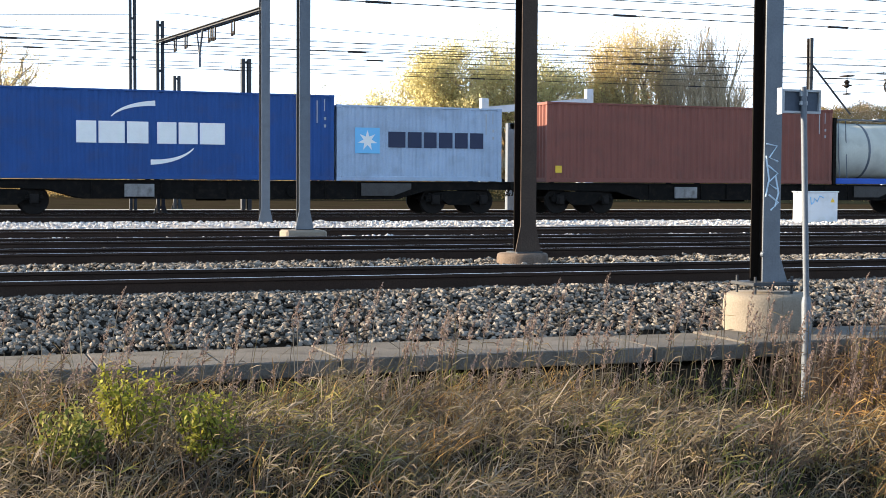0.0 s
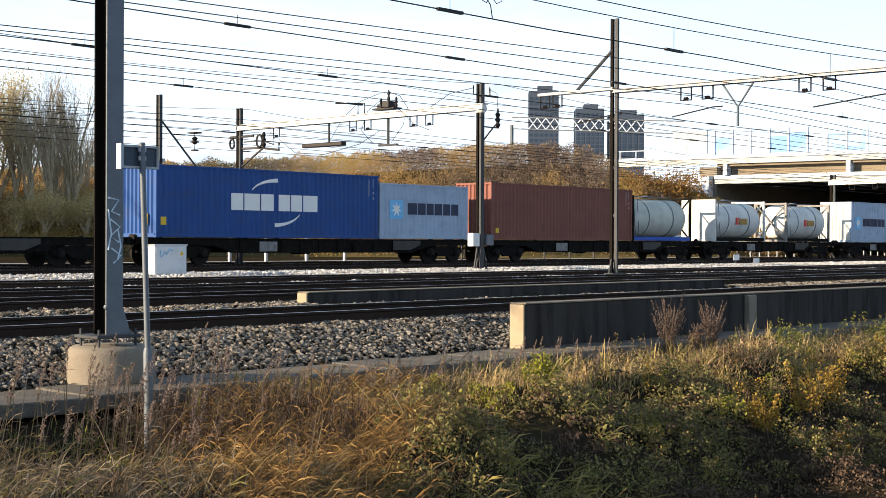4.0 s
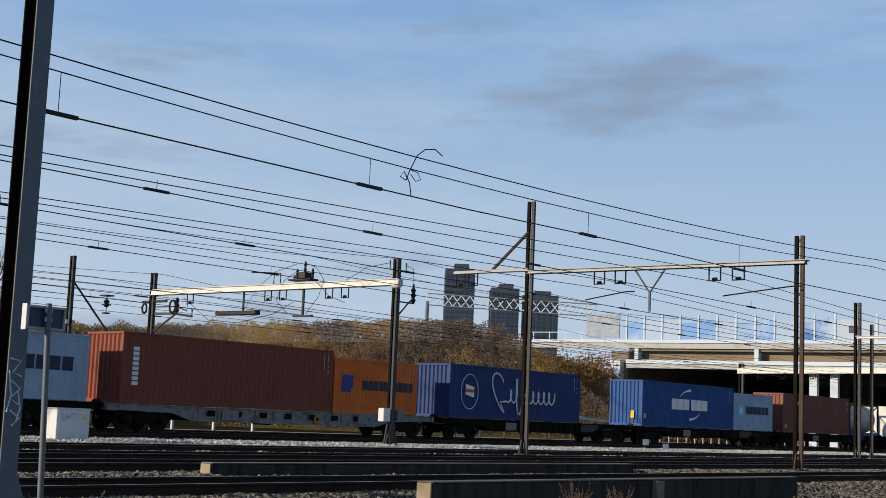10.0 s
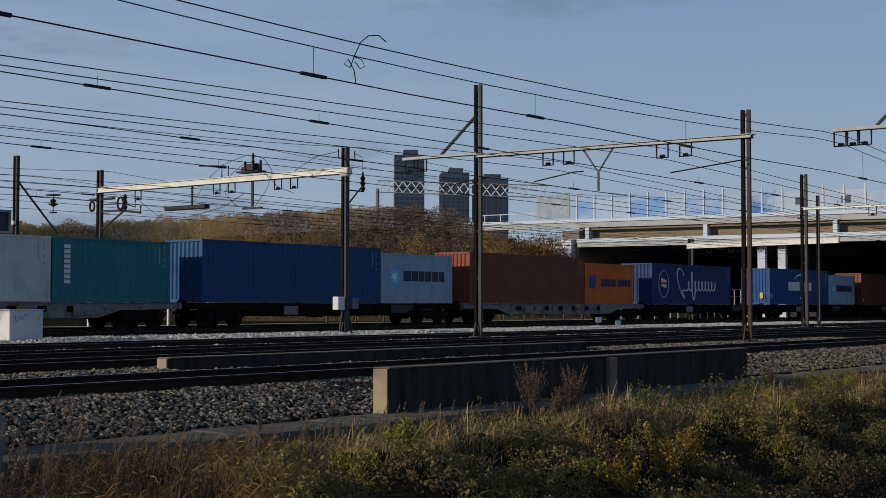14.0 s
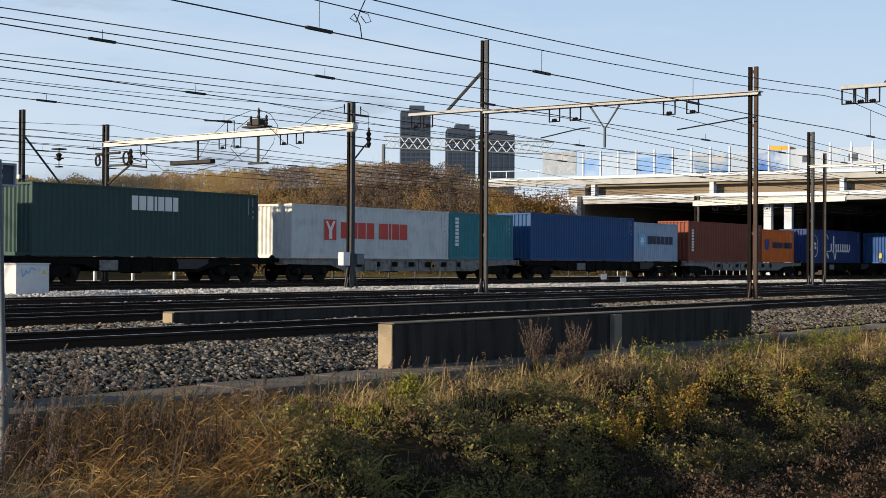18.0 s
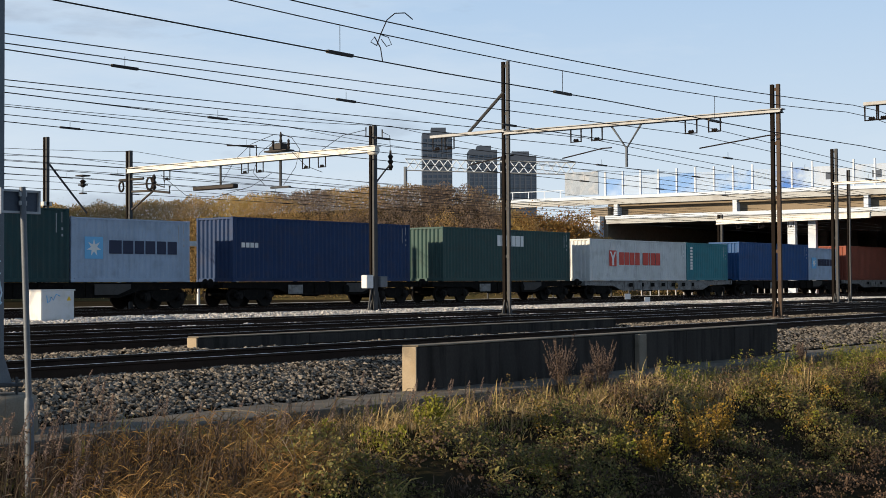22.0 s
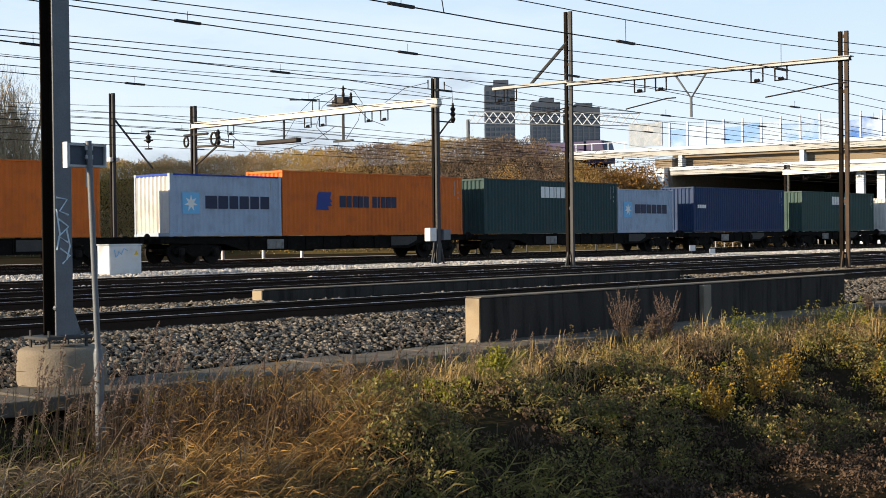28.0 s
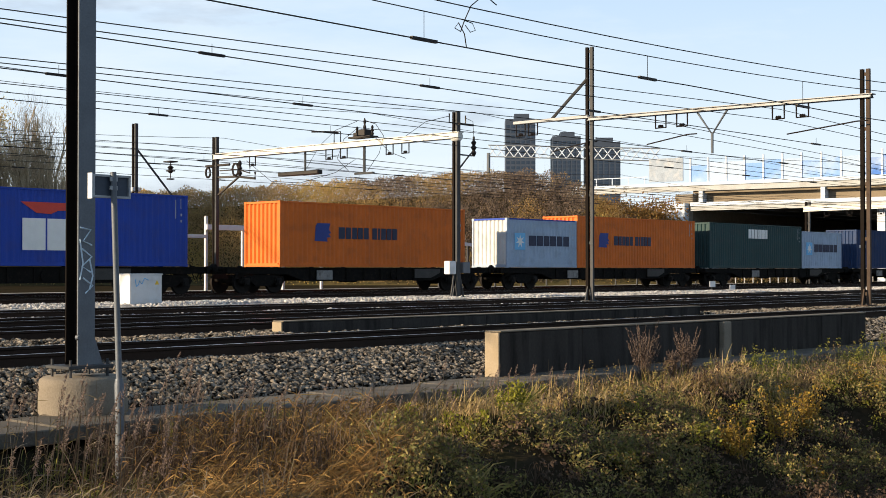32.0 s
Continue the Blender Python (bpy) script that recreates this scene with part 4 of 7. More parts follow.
def flat_wagon(length, frame_mat, label, posts=()):
    """A skeletal container wagon; its origin is at rail height under its left end."""
    w = thing("flat_wagon", label, "wagon", group="wagons of the goods train")
    cy = 1.219
    for y in (0.02, 2.24):
        # fish-bellied side sill with flanges
        o = [(0.35, 0.86), (3.6, 0.80), (4.6, 0.52), (length - 4.6, 0.52), (length - 3.6, 0.80), (length - 0.35, 0.86), (length - 0.35, 1.10), (0.35, 1.10)]
        part("side_sill", Shape().prism(o, "y", y + 0.06, y + 0.11).box(0.35, length - 0.35, y, y + 0.18, 1.08, 1.115, 0.004)
             .prism([(3.6, 0.78), (4.6, 0.50), (length - 4.6, 0.50), (length - 3.6, 0.78), (length - 3.6, 0.81), (length - 4.6, 0.53), (4.6, 0.53), (3.6, 0.81)], "y", y, y + 0.17), frame_mat, w)
        for k in range(int((length - 9.6) // 1.1)):
            part("stiffener", Shape().box(4.9 + 1.1 * k, 4.93 + 1.1 * k, y + 0.005, y + 0.165, 0.53, 1.08), frame_mat, w)
    for x in np.linspace(0.9, length - 0.9, 9):
        part("cross_beam", Shape().box(x - 0.09, x + 0.09, 0.13, 2.3, 0.86, 1.07, 0.01), frame_mat, w)
    for x, d in ((0.0, -1), (length, 1)):
        x0, x1 = (0.2, 0.36) if d < 0 else (length - 0.36, length - 0.2)
        part("headstock", Shape().box(x0, x1, 0.0, 2.438, 0.84, 1.12, 0.015), frame_mat, w)
        for y in (cy - 0.875, cy + 0.875):
            b = part("buffer", Shape().cyl((x - d * 0.2, y, 1.04), (x + d * 0.16, y, 1.04), 0.10, seg=12), M_BLACK, w, smooth=True)
            part("buffer_head", Shape().lathe((x + d * 0.16, y, 1.04), (x + d * 0.22, y, 1.04), [(0, 0.17), (0.6, 0.225), (1, 0.2)], 16), M_WHEEL, b, smooth=True)
        part("coupling", Shape().tube([(x - d * 0.2, cy, 1.0), (x + d * 0.1, cy, 0.98), (x + d * 0.25, cy, 0.8), (x + d * 0.2, cy, 0.62)], 0.04, 6), M_WHEEL, w)
        part("brake_hose", Shape().tube([(x - d * 0.2, cy + 0.35, 0.92), (x + d * 0.08, cy + 0.35, 0.86), (x + d * 0.2, cy + 0.33, 0.6), (x + d * 0.26, cy + 0.3, 0.72)], 0.022, 5), M_BLACK, w)
    part("brake_tank", Shape().lathe((length * 0.42, 0.75, 0.62), (length * 0.42 + 1.1, 0.75, 0.62), [(0, 0.1), (0.06, 0.19), (0.94, 0.19), (1, 0.1)], 14), M_BLACK, w, smooth=True)
    part("plate_box", Shape().box(length * 0.30, length * 0.30 + 0.95, -0.03, 0.03, 0.56, 0.98, 0.015), M_GREYFRAME, w, "grey data plate board")
    grey = frame_mat is M_GREYFRAME
    bw = part("brake_wheel", Shape().cyl((length * 0.58, -0.02, 0.78), (length * 0.58, 0.03, 0.78), 0.2, seg=16), M_OCHRE if grey else M_BLACK, w)
    part("hub", Shape().cyl((length * 0.58, -0.05, 0.78), (length * 0.58, -0.01, 0.78), 0.08, seg=10), M_BLACK, bw)
    part("sill_plate", Shape().prism([(length - 5.9, 0.62), (length - 4.75, 0.62), (length - 4.1, 0.86), (length - 4.1, 1.05), (length - 5.9, 1.05)], "y", -0.012, 0.012), M_GREYFRAME if grey else M_PLATE, w, "paler grimy sill plate")
    # flat black plates on the sill stand for the shade in its holes
    for k in range(7 if grey else 0):
        px = 5.4 + (length - 11.6) * k / 6
        part("pocket", Shape().box(px, px + 0.42, -0.008, 0.02, 0.74, 0.98, 0.004), M_BLACK, w, "black plate for a shaded sill pocket")
    for x in posts:
        for y in (0.05, 2.2):
            part("container_pin", Shape().box(x, x + 0.16, y, y + 0.16, 1.115, 1.16, 0.01), M_BLACK, w)
    fm, bm_, sm, wm = BOGIE
    for x in (2.25, length - 2.25):
        b = part("bogie", fm, None, w, at=pose(x, cy, 0))
        for dx in (-0.9, 0.9):
            ws = part("wheelset", wm, None, b, at=pose(dx, 0, WHEEL_R))
            WHEELSETS.append((ws, dx))
            for y in (-1.06, 1.06):
                part("axle_box", bm_, None, b, at=pose(dx, y, WHEEL_R + 0.02, 0, 0, 0 if y < 0 else 180))
                for ds in (-0.22, 0.22):
                    part("spring", sm, None, b, at=pose(dx + ds, y, WHEEL_R + 0.12))
    return w


def build_wagons():
    spans = [(-0.72, 19.04, M_BLACK), (19.34, 39.2, M_BLACK), (39.6, 56.9, M_BLACK), (57.6, 72.6, M_BLACK), (-19.95, -0.95, M_BLACK), (-40.9, -20.2, M_GREYFRAME), (-60.8, -41.1, M_BLACK),
             (-80.9, -61.0, M_GREYFRAME), (-95.6, -81.3, M_BLACK), (-110.2, -96.1, M_BLACK), (-130.9, -110.9, M_BLACK), (-150.9, -131.3, M_BLACK), (-168.8, -151.3, M_BLACK), (-188.0, -169.3, M_BLACK)]
    for a, b, m in spans:
        w = flat_wagon(b - a, m, "grimy black skeletal container wagon on two bogies" if m is M_BLACK else "grey skeletal container wagon on two bogies", (0.9, 6.9, 13.0, b - a - 1.1))
        w.matrix_world = pose(a, TRAIN_Y, 0)
        MOVING.append((w, a, TRAIN_Y, 0.0))


build_wagons()


# ---------------------------------------------------------------- masts, portals and wires
def c_channel(lo, hi, y0, y1, t=0.014, open_right=True):
    """Outline in plan of a steel channel, its web on one side."""
    o = [(lo, y0), (hi, y0), (hi, y0 + t), (lo + t, y0 + t), (lo + t, y1 - t), (hi, y1 - t), (hi, y1), (lo, y1)]
    return o if open_right else [(lo + hi - a, b) for a, b in o][::-1]


def double_mast(x, y, z0, z1, width, depth, material, label, name="catenary_mast", ties=True, group="overhead line masts", second=None):
    """A mast of two steel channels with a gap between them, joined by small tie plates, on a foot plate."""
    m = thing(name, label, "mast", pose(x, y, z0), group)
    h = z1 - z0
    leg = width * 0.37
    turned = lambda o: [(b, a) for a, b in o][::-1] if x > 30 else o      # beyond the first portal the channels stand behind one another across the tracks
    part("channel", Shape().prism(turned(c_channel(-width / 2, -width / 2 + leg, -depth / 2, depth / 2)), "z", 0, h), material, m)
    # past x = 30 this channel is coloured near-black for its shaded side
    part("channel", Shape().prism(turned(c_channel(width / 2 - leg, width / 2, -depth / 2, depth / 2, open_right=False)), "z", 0, h), second or (M_SHADESTEEL if x > 30 else material), m)
    if ties:
        n = max(2, int(h / 1.3))
        for k in range(n):
            z = 0.3 + (h - 0.5) * k / (n - 1)
            a, b = width / 2 - leg + 0.01, 0.01
            part("tie_plate", Shape().box(*((-b, b, -a, a) if x > 30 else (-a, a, -b, b)), z, z + 0.10), material, m)
    part("foot_plate", Shape().box(-width / 2 - 0.14, width / 2 + 0.14, -depth / 2 - 0.14, depth / 2 + 0.14, 0, 0.03, 0.006), material, m)
    for sx in (-1, 1):
        part("foot_gusset", Shape().prism([(sx * width / 2, 0.03), (sx * (width / 2 + 0.14), 0.03), (sx * width / 2, 0.5)], "y", -0.02, 0.02), material, m)
    return m


def footing(x, y, z0, z1, r, label, square=False, material=None):
    s = Shape()
    s.box(x - r, x + r, y - r * 0.8, y + r * 0.8, z0, z1, 0.04) if square else s.lathe((x, y, z0), (x, y, z1), [(0, r * 1.03), (0.85, r), (0.95, r * 0.97), (1, r * 0.9)], 24)
    solid("mast_footing", s, material or M_CONCRETE, label, "footing", group="mast footings", smooth=not square)


def h_mast(x, y, z0, z1, b, label, near=None, inside=None):
    """A rolled wide-flange column: two flanges and a web."""
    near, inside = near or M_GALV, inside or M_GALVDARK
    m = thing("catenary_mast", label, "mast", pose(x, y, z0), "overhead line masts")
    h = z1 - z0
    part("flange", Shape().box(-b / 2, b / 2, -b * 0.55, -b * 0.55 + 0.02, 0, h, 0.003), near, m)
    # rear flange and web take a darker colour for the recess shade
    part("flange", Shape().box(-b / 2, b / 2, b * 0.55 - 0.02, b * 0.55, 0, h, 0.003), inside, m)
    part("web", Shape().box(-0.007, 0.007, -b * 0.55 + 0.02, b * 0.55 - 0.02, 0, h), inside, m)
    part("foot_plate", Shape().box(-b * 0.85, b * 0.85, -b * 0.85, b * 0.85, -0.03, 0.0, 0.005), M_GALVDARK, m)
    for s in (-1, 1):
        part("foot_gusset", Shape().prism([(s * b / 2, 0.0), (s * b * 0.82, 0.0), (s * b / 2, 0.36)], "y", -b * 0.55, -b * 0.55 + 0.02), near, m)
    return m


def build_near_mast():
    # nearest mast on a round footing: bluish galvanised flange, shade coloured into the rest
    x, y = 7.84, 12.2
    footing(x + 0.05, y, -0.62, -0.12, 0.45, "round pale concrete footing beside the walkway")
    m = thing("catenary_mast", "tall weathered steel mast with pale graffiti on a concrete footing", "mast", pose(x + 0.012, y, 0.0), "overhead line masts")
    h = 7.6
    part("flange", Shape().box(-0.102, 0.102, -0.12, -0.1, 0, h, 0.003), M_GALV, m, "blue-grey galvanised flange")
    part("flange", Shape().box(-0.102, 0.102, 0.1, 0.12, 0, h, 0.003), M_SHADESTEEL, m, "near-black flange")
    part("web", Shape().box(-0.008, 0.008, -0.1, 0.1, 0, h), M_SHADESTEEL, m, "near-black web")
    part("foot_plate", Shape().box(-0.27, 0.27, -0.22, 0.22, -0.035, 0.0, 0.006), M_GALVDARK, m)
    for bx in (-0.22, 0.22):
        for by in (-0.17, 0.17):
            part("anchor_bolt", Shape().cyl((bx, by, -0.13), (bx, by, 0.06), 0.016, seg=6), M_GALVDARK, m)
    part("foot_gusset", Shape().prism([(0.102, 0.0), (0.2, 0.0), (0.102, 0.28)], "y", -0.118, -0.102), M_GALV, m)
    part("earth_clamp", Shape().lathe((-0.12, -0.14, 0.29), (-0.12, -0.17, 0.29), [(0, 0.03), (1, 0.02)], 8), M_GALV, m)
    # graffiti strokes on the galvanised flange
    zig = [[(0.0, 1.42), (0.1, 1.40), (0.03, 1.28), (0.11, 1.24)], [(0.02, 1.2), (0.11, 1.12), (0.02, 1.02), (0.1, 0.96)], [(0.0, 1.3), (0.03, 1.05), (0.0, 0.88)], [(0.03, 0.9), (0.12, 0.82), (0.05, 0.74)],
           [(0.09, 1.1), (0.12, 0.92), (0.09, 0.78)]]
    for z in zig:
        part("graffiti_stroke", Shape().tube([(a * 1.3 - 0.085, -0.123, c) for a, c in z], 0.010, 4), M_GRAFFITI, m)


build_near_mast()


def hanger(s, x, y, z, w=0.40, d=0.42):
    """A U-shaped insulator frame hung under a beam; the beam runs along y."""
    s.tube([(x, y - w / 2, z), (x, y - w / 2, z - d), (x, y + w / 2, z - d), (x, y + w / 2, z)], 0.028, 5)
    s.lathe((x, y - 0.09, z - d + 0.05), (x, y + 0.09, z - d + 0.05), [(0, 0.03), (0.2, 0.06), (0.35, 0.035), (0.5, 0.06), (0.65, 0.035), (0.8, 0.06), (1, 0.03)], 8)


def beam(x0, y0, z0, x1, y1, z1, depth, width, material, label, hangers=(), posts=()):
    """A portal beam of two channels between two masts."""
    b = thing("portal_beam", label, "portal beam", group="portal beams")
    d = Vector((x1 - x0, y1 - y0, z1 - z0))
    u = Vector((-d.y, d.x, 0)).normalized() * width / 2
    up = Vector((0, 0, depth))
    for s in (-1, 1):
        p, q = Vector((x0, y0, z0)) + u * s, Vector((x1, y1, z1)) + u * s
        o = u.normalized() * s
        ch = Shape()
        for (a0, a1, z0_, z1_) in ((-0.05, -0.035, 0.0, depth), (-0.05, 0.03, 0.0, 0.022), (-0.05, 0.03, depth - 0.022, depth)):
            v = [e + o * a + Vector((0, 0, z)) for e in (p, q) for a, z in ((a0, z0_), (a1, z0_), (a1, z1_), (a0, z1_))]
            ch.add(v, [(0, 1, 2, 3), (4, 7, 6, 5), (0, 4, 5, 1), (1, 5, 6, 2), (2, 6, 7, 3), (3, 7, 4, 0)])
        part("channel", ch, material, b)
    n = max(3, int(d.length / 1.4))
    for k in range(n + 1):
        c = Vector((x0, y0, z0)).lerp(Vector((x1, y1, z1)), k / n) + up * 0.9
        part("batten", Shape().box(c.x - width / 2, c.x + width / 2, c.y - 0.06, c.y + 0.06, c.z - 0.02, c.z + 0.012), material, b)
    for s in hangers:
        c = Vector((x0, y0, z0)).lerp(Vector((x1, y1, z1)), s)
        h = Shape()
        hanger(h, c.x, c.y, c.z)
        part("insulator_hanger", h, M_INSUL, b)
    for s, drop in posts:
        c = Vector((x0, y0, z0)).lerp(Vector((x1, y1, z1)), s)
        part("drop_post", Shape().tube([(c.x, c.y - 0.55, c.z), (c.x, c.y, c.z - 0.75), (c.x, c.y + 0.55, c.z)], 0.035, 6).cyl((c.x, c.y, c.z - 0.7), (c.x, c.y, c.z - drop), 0.045, seg=8), M_GALV, b)
    return b


def build_portals():
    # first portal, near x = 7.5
    h_mast(7.40, 17.4, 0.07, 7.6, 0.23, "dark brown weathered steel mast between the tracks", M_BROWNSTEEL, M_SHADESTEEL)
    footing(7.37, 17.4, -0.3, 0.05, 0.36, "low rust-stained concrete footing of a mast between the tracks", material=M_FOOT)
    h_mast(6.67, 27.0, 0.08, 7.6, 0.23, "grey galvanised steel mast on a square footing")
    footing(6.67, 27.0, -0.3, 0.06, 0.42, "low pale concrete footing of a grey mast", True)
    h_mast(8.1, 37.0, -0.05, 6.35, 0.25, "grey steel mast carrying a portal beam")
    double_mast(6.99, 48.9, -0.2, 6.75, 0.28, 0.20, M_GALVDARK, "grey steel portal mast beyond the train")
    beam(8.1, 37.0, 5.75, 6.99, 48.9, 5.95, 0.10, 0.24, M_GALVDARK, "thin dark portal beam with hanging insulators", (0.25, 0.42, 0.46, 0.70, 0.82), ((0.56, 1.15),))
    double_mast(6.8, 55.0, -0.5, 9.2, 0.28, 0.20, M_GALVDARK, "tall grey steel mast beyond the train")
    double_mast(11.34, 55.0, -0.5, 6.1, 0.40, 0.30, M_GALVDARK, "grey steel mast far beyond the train")
    double_mast(10.9, 70.0, -0.4, 6.5, 0.36, 0.30, M_GALVDARK, "grey steel mast far beyond the train")
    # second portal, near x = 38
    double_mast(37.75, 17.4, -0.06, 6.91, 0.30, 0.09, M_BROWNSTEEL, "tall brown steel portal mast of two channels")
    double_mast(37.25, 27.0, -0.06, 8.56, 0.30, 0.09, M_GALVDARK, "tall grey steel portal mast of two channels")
    b = beam(37.25, 27.0, 6.05, 37.75, 17.2, 6.05, 0.12, 0.28, M_ARM, "long grey portal beam with hanging insulators", (0.28, 0.36, 0.70, 0.78), ((0.47, 1.35),))
    part("outer_arm", Shape().box(37.12, 37.38, 27.0, 30.25, 6.15, 6.25, 0.01), M_ARM, b)
    part("raking_strut", Shape().cyl((37.25, 27.07, 7.52), (37.25, 28.6, 6.25), 0.055, seg=6), M_GALVDARK, b)
    for y in (30.0, 29.45):
        h = Shape()
        hanger(h, 37.25, y, 6.15)
        part("insulator_hanger", h, M_INSUL, b)
    for y, d in ((17.15, 2.6), (22.9, 1.9), (26.8, 1.9)):
        part("steady_arm", Shape().tube([(37.4, y, 5.35), (37.4, y + 0.35, 5.35), (37.4, y + d, 5.12)], 0.022, 5), M_INSUL, b)
    # the next mast of that row carries an arm over the nearest track
    double_mast(38.0, 11.9, -0.5, 7.9, 0.29, 0.2, M_BROWNSTEEL, "tall brown steel mast with an arm over the track")
    a = thing("portal_beam", "grey bracket arm with hanging insulators and a raking strut", "portal beam", group="portal beams")
    part("outer_arm", Shape().box(37.87, 38.13, 11.9, 14.75, 6.05, 6.15, 0.01), M_ARM, a)
    part("raking_strut", Shape().cyl((38, 11.95, 7.6), (38, 13.5, 6.15), 0.05, seg=6), M_GALVDARK, a)
    for y in (13.85, 14.2, 14.55):
        h = Shape()
        hanger(h, 38, y, 6.05)
        part("insulator_hanger", h, M_INSUL, a)
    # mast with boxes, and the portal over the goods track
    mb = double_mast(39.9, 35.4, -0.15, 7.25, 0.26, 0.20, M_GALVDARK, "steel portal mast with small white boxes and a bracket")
    for x in (-0.28, 0.28):
        part("splayed_leg", Shape().cyl((x * 0.5, -0.02, 1.05), (x * 1.35, -0.04, 0.0), 0.045, seg=6), M_GALVDARK, mb)
    part("switch_box", Shape().box(-0.62, -0.22, -0.2, 0.1, 0.98, 1.5, 0.02), M_WHITE, mb, "white switch box")
    part("switch_box", Shape().box(0.2, 0.62, -0.2, 0.1, 1.02, 1.45, 0.02), M_GALV, mb, "grey switch box")
    part("head_box", Shape().lathe((0, -0.22, 6.42), (0, 0.22, 6.42), [(0, 0.15), (0.2, 0.2), (0.8, 0.2), (1, 0.15)], 12), M_CREAM, mb, "cream head casing", smooth=True)
    for x in (-0.42, 0.55):
        part("top_horn", Shape().tube([(0.0, 0, 6.95), (x, 0, 6.95), (x, 0, 7.3)], 0.03, 5), M_INSUL, mb)
    part("bracket", Shape().tube([(0, 0, 5.0), (0.75, 0, 5.7), (0.95, 0, 5.85)], 0.035, 5), M_GALVDARK, mb)
    part("bracket", Shape().tube([(0.1, 0, 5.72), (0.95, 0, 5.72)], 0.03, 5), M_GALVDARK, mb)
    part("insulator", Shape().lathe((1.05, 0, 5.7), (1.05, 0, 6.5), [(0, 0.05), (0.2, 0.11), (0.3, 0.06), (0.45, 0.12), (0.55, 0.06), (0.7, 0.11), (0.8, 0.05), (1, 0.04)], 8), M_INSUL, mb)
    part("jumper", Shape().tube([(-0.42, 0, 7.2), (-0.9, 0.8, 7.0), (-1.0, 1.8, 6.5)], 0.012, 4), M_WIRE, mb)
    part("jumper", Shape().tube([(0.55, 0, 7.2), (1.0, 0, 7.1), (1.05, 0, 6.5)], 0.012, 4), M_WIRE, mb)
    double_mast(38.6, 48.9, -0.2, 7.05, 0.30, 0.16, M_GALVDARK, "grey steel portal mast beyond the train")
    bb = beam(39.9, 35.2, 6.2, 38.6, 48.9, 6.02, 0.25, 0.34, M_CREAM, "cream portal beam over the goods track with insulators", (0.20, 0.26, 0.44, 0.50, 0.83))
    sw = Shape()
    sw.box(39.05, 39.55, 39.4, 40.7, 6.47, 6.54, 0.01).box(39.1, 39.5, 39.75, 40.15, 6.54, 6.82, 0.02).box(39.2, 39.4, 40.3, 40.55, 6.54, 6.72, 0.02)
    part("isolator_base", sw, M_INSUL, bb)
    for y in (39.5, 39.95, 40.4):
        part("isolator_post", Shape().lathe((39.3, y, 6.54), (39.3, y, 6.98 + 0.32 * (y == 39.95)), [(0, 0.04), (0.2, 0.07), (0.35, 0.04), (0.5, 0.07), (0.65, 0.04), (0.8, 0.06), (1, 0.02)], 8), M_INSUL, bb)
    u = Shape()
    u.tube([(39.4, 41.9, 6.4), (39.4, 41.9, 6.85), (39.4, 41.5, 6.85), (39.4, 41.5, 6.4)], 0.03, 5)
    part("isolator_frame", u, M_INSUL, bb)
    part("isolator_arm", Shape().tube([(39.4, 41.7, 6.85), (39.3, 43.2, 6.95)], 0.035, 5), M_INSUL, bb)
    part("drop_post", Shape().cyl((39.43, 40.1, 6.2), (39.43, 40.1, 5.05), 0.06, seg=6).box(39.36, 39.5, 39.55, 40.65, 4.98, 5.06, 0.01), M_GALVDARK, bb)
    part("jumper", Shape().tube([(39.35, 39.95, 7.2), (39.3, 39.3, 7.0), (39.35, 38.9, 6.5), (39.4, 39.2, 5.8), (39.4, 39.9, 5.1)], 0.014, 4), M_WIRE, bb)
    part("jumper", Shape().tube([(39.3, 40.4, 6.9), (39.3, 41.2, 6.5), (39.3, 41.6, 5.7), (39.35, 40.9, 5.1)], 0.014, 4), M_WIRE, bb)
    part("drop_post", Shape().cyl((39.2, 43.5, 6.1), (39.2, 43.5, 5.2), 0.05, seg=6), M_GALVDARK, bb)
    part("section_bar", Shape().box(39.1, 39.4, 42.6, 45.2, 5.1, 5.28, 0.03), M_INSUL, bb)
    part("jumper", Shape().tube([(39.3, 40.4, 7.2), (39.2, 41.6, 6.9), (39.2, 42.6, 6.3), (39.2, 43.4, 5.4)], 0.012, 4), M_WIRE, bb)
    part("jumper", Shape().tube([(39.3, 39.4, 6.5), (39.3, 38.5, 5.8), (39.3, 37.6, 5.5)], 0.012, 4), M_WIRE, bb)
    part("jumper", Shape().tube([(39.0, 47.2, 5.9), (39.0, 45.5, 4.9), (39.0, 43.6, 4.75), (39.1, 41.5, 5.1), (39.2, 40.4, 5.6)], 0.012, 4), M_WIRE, bb)
    part("side_bracket", Shape().tube([(38.6, 48.6, 5.5), (38.7, 47.4, 5.5), (38.7, 46.6, 5.3), (38.7, 46.6, 5.6)], 0.03, 5), M_INSUL, bb)
    part("side_bracket", Shape().tube([(38.6, 48.7, 4.4), (38.7, 47.4, 5.15)], 0.05, 5), M_INSUL, bb)
    part("ring", Shape().tube([(38.65, 47.55 + 0.2 * math.cos(q), 5.5 + 0.28 * math.sin(q)) for q in np.linspace(0, 6.29, 12)], 0.05, 5), M_INSUL, bb)
    part("ring", Shape().tube([(38.6, 49.45 + 0.16 * math.cos(q), 5.45 + 0.22 * math.sin(q)) for q in np.linspace(0, 6.29, 12)], 0.05, 5), M_INSUL, bb)
    part("cross_arm", Shape().tube([(38.6, 48.7, 5.2), (38.75, 47.6, 5.2), (38.75, 46.3, 5.05), (38.75, 46.3, 5.35)], 0.055, 5), M_INSUL, bb)
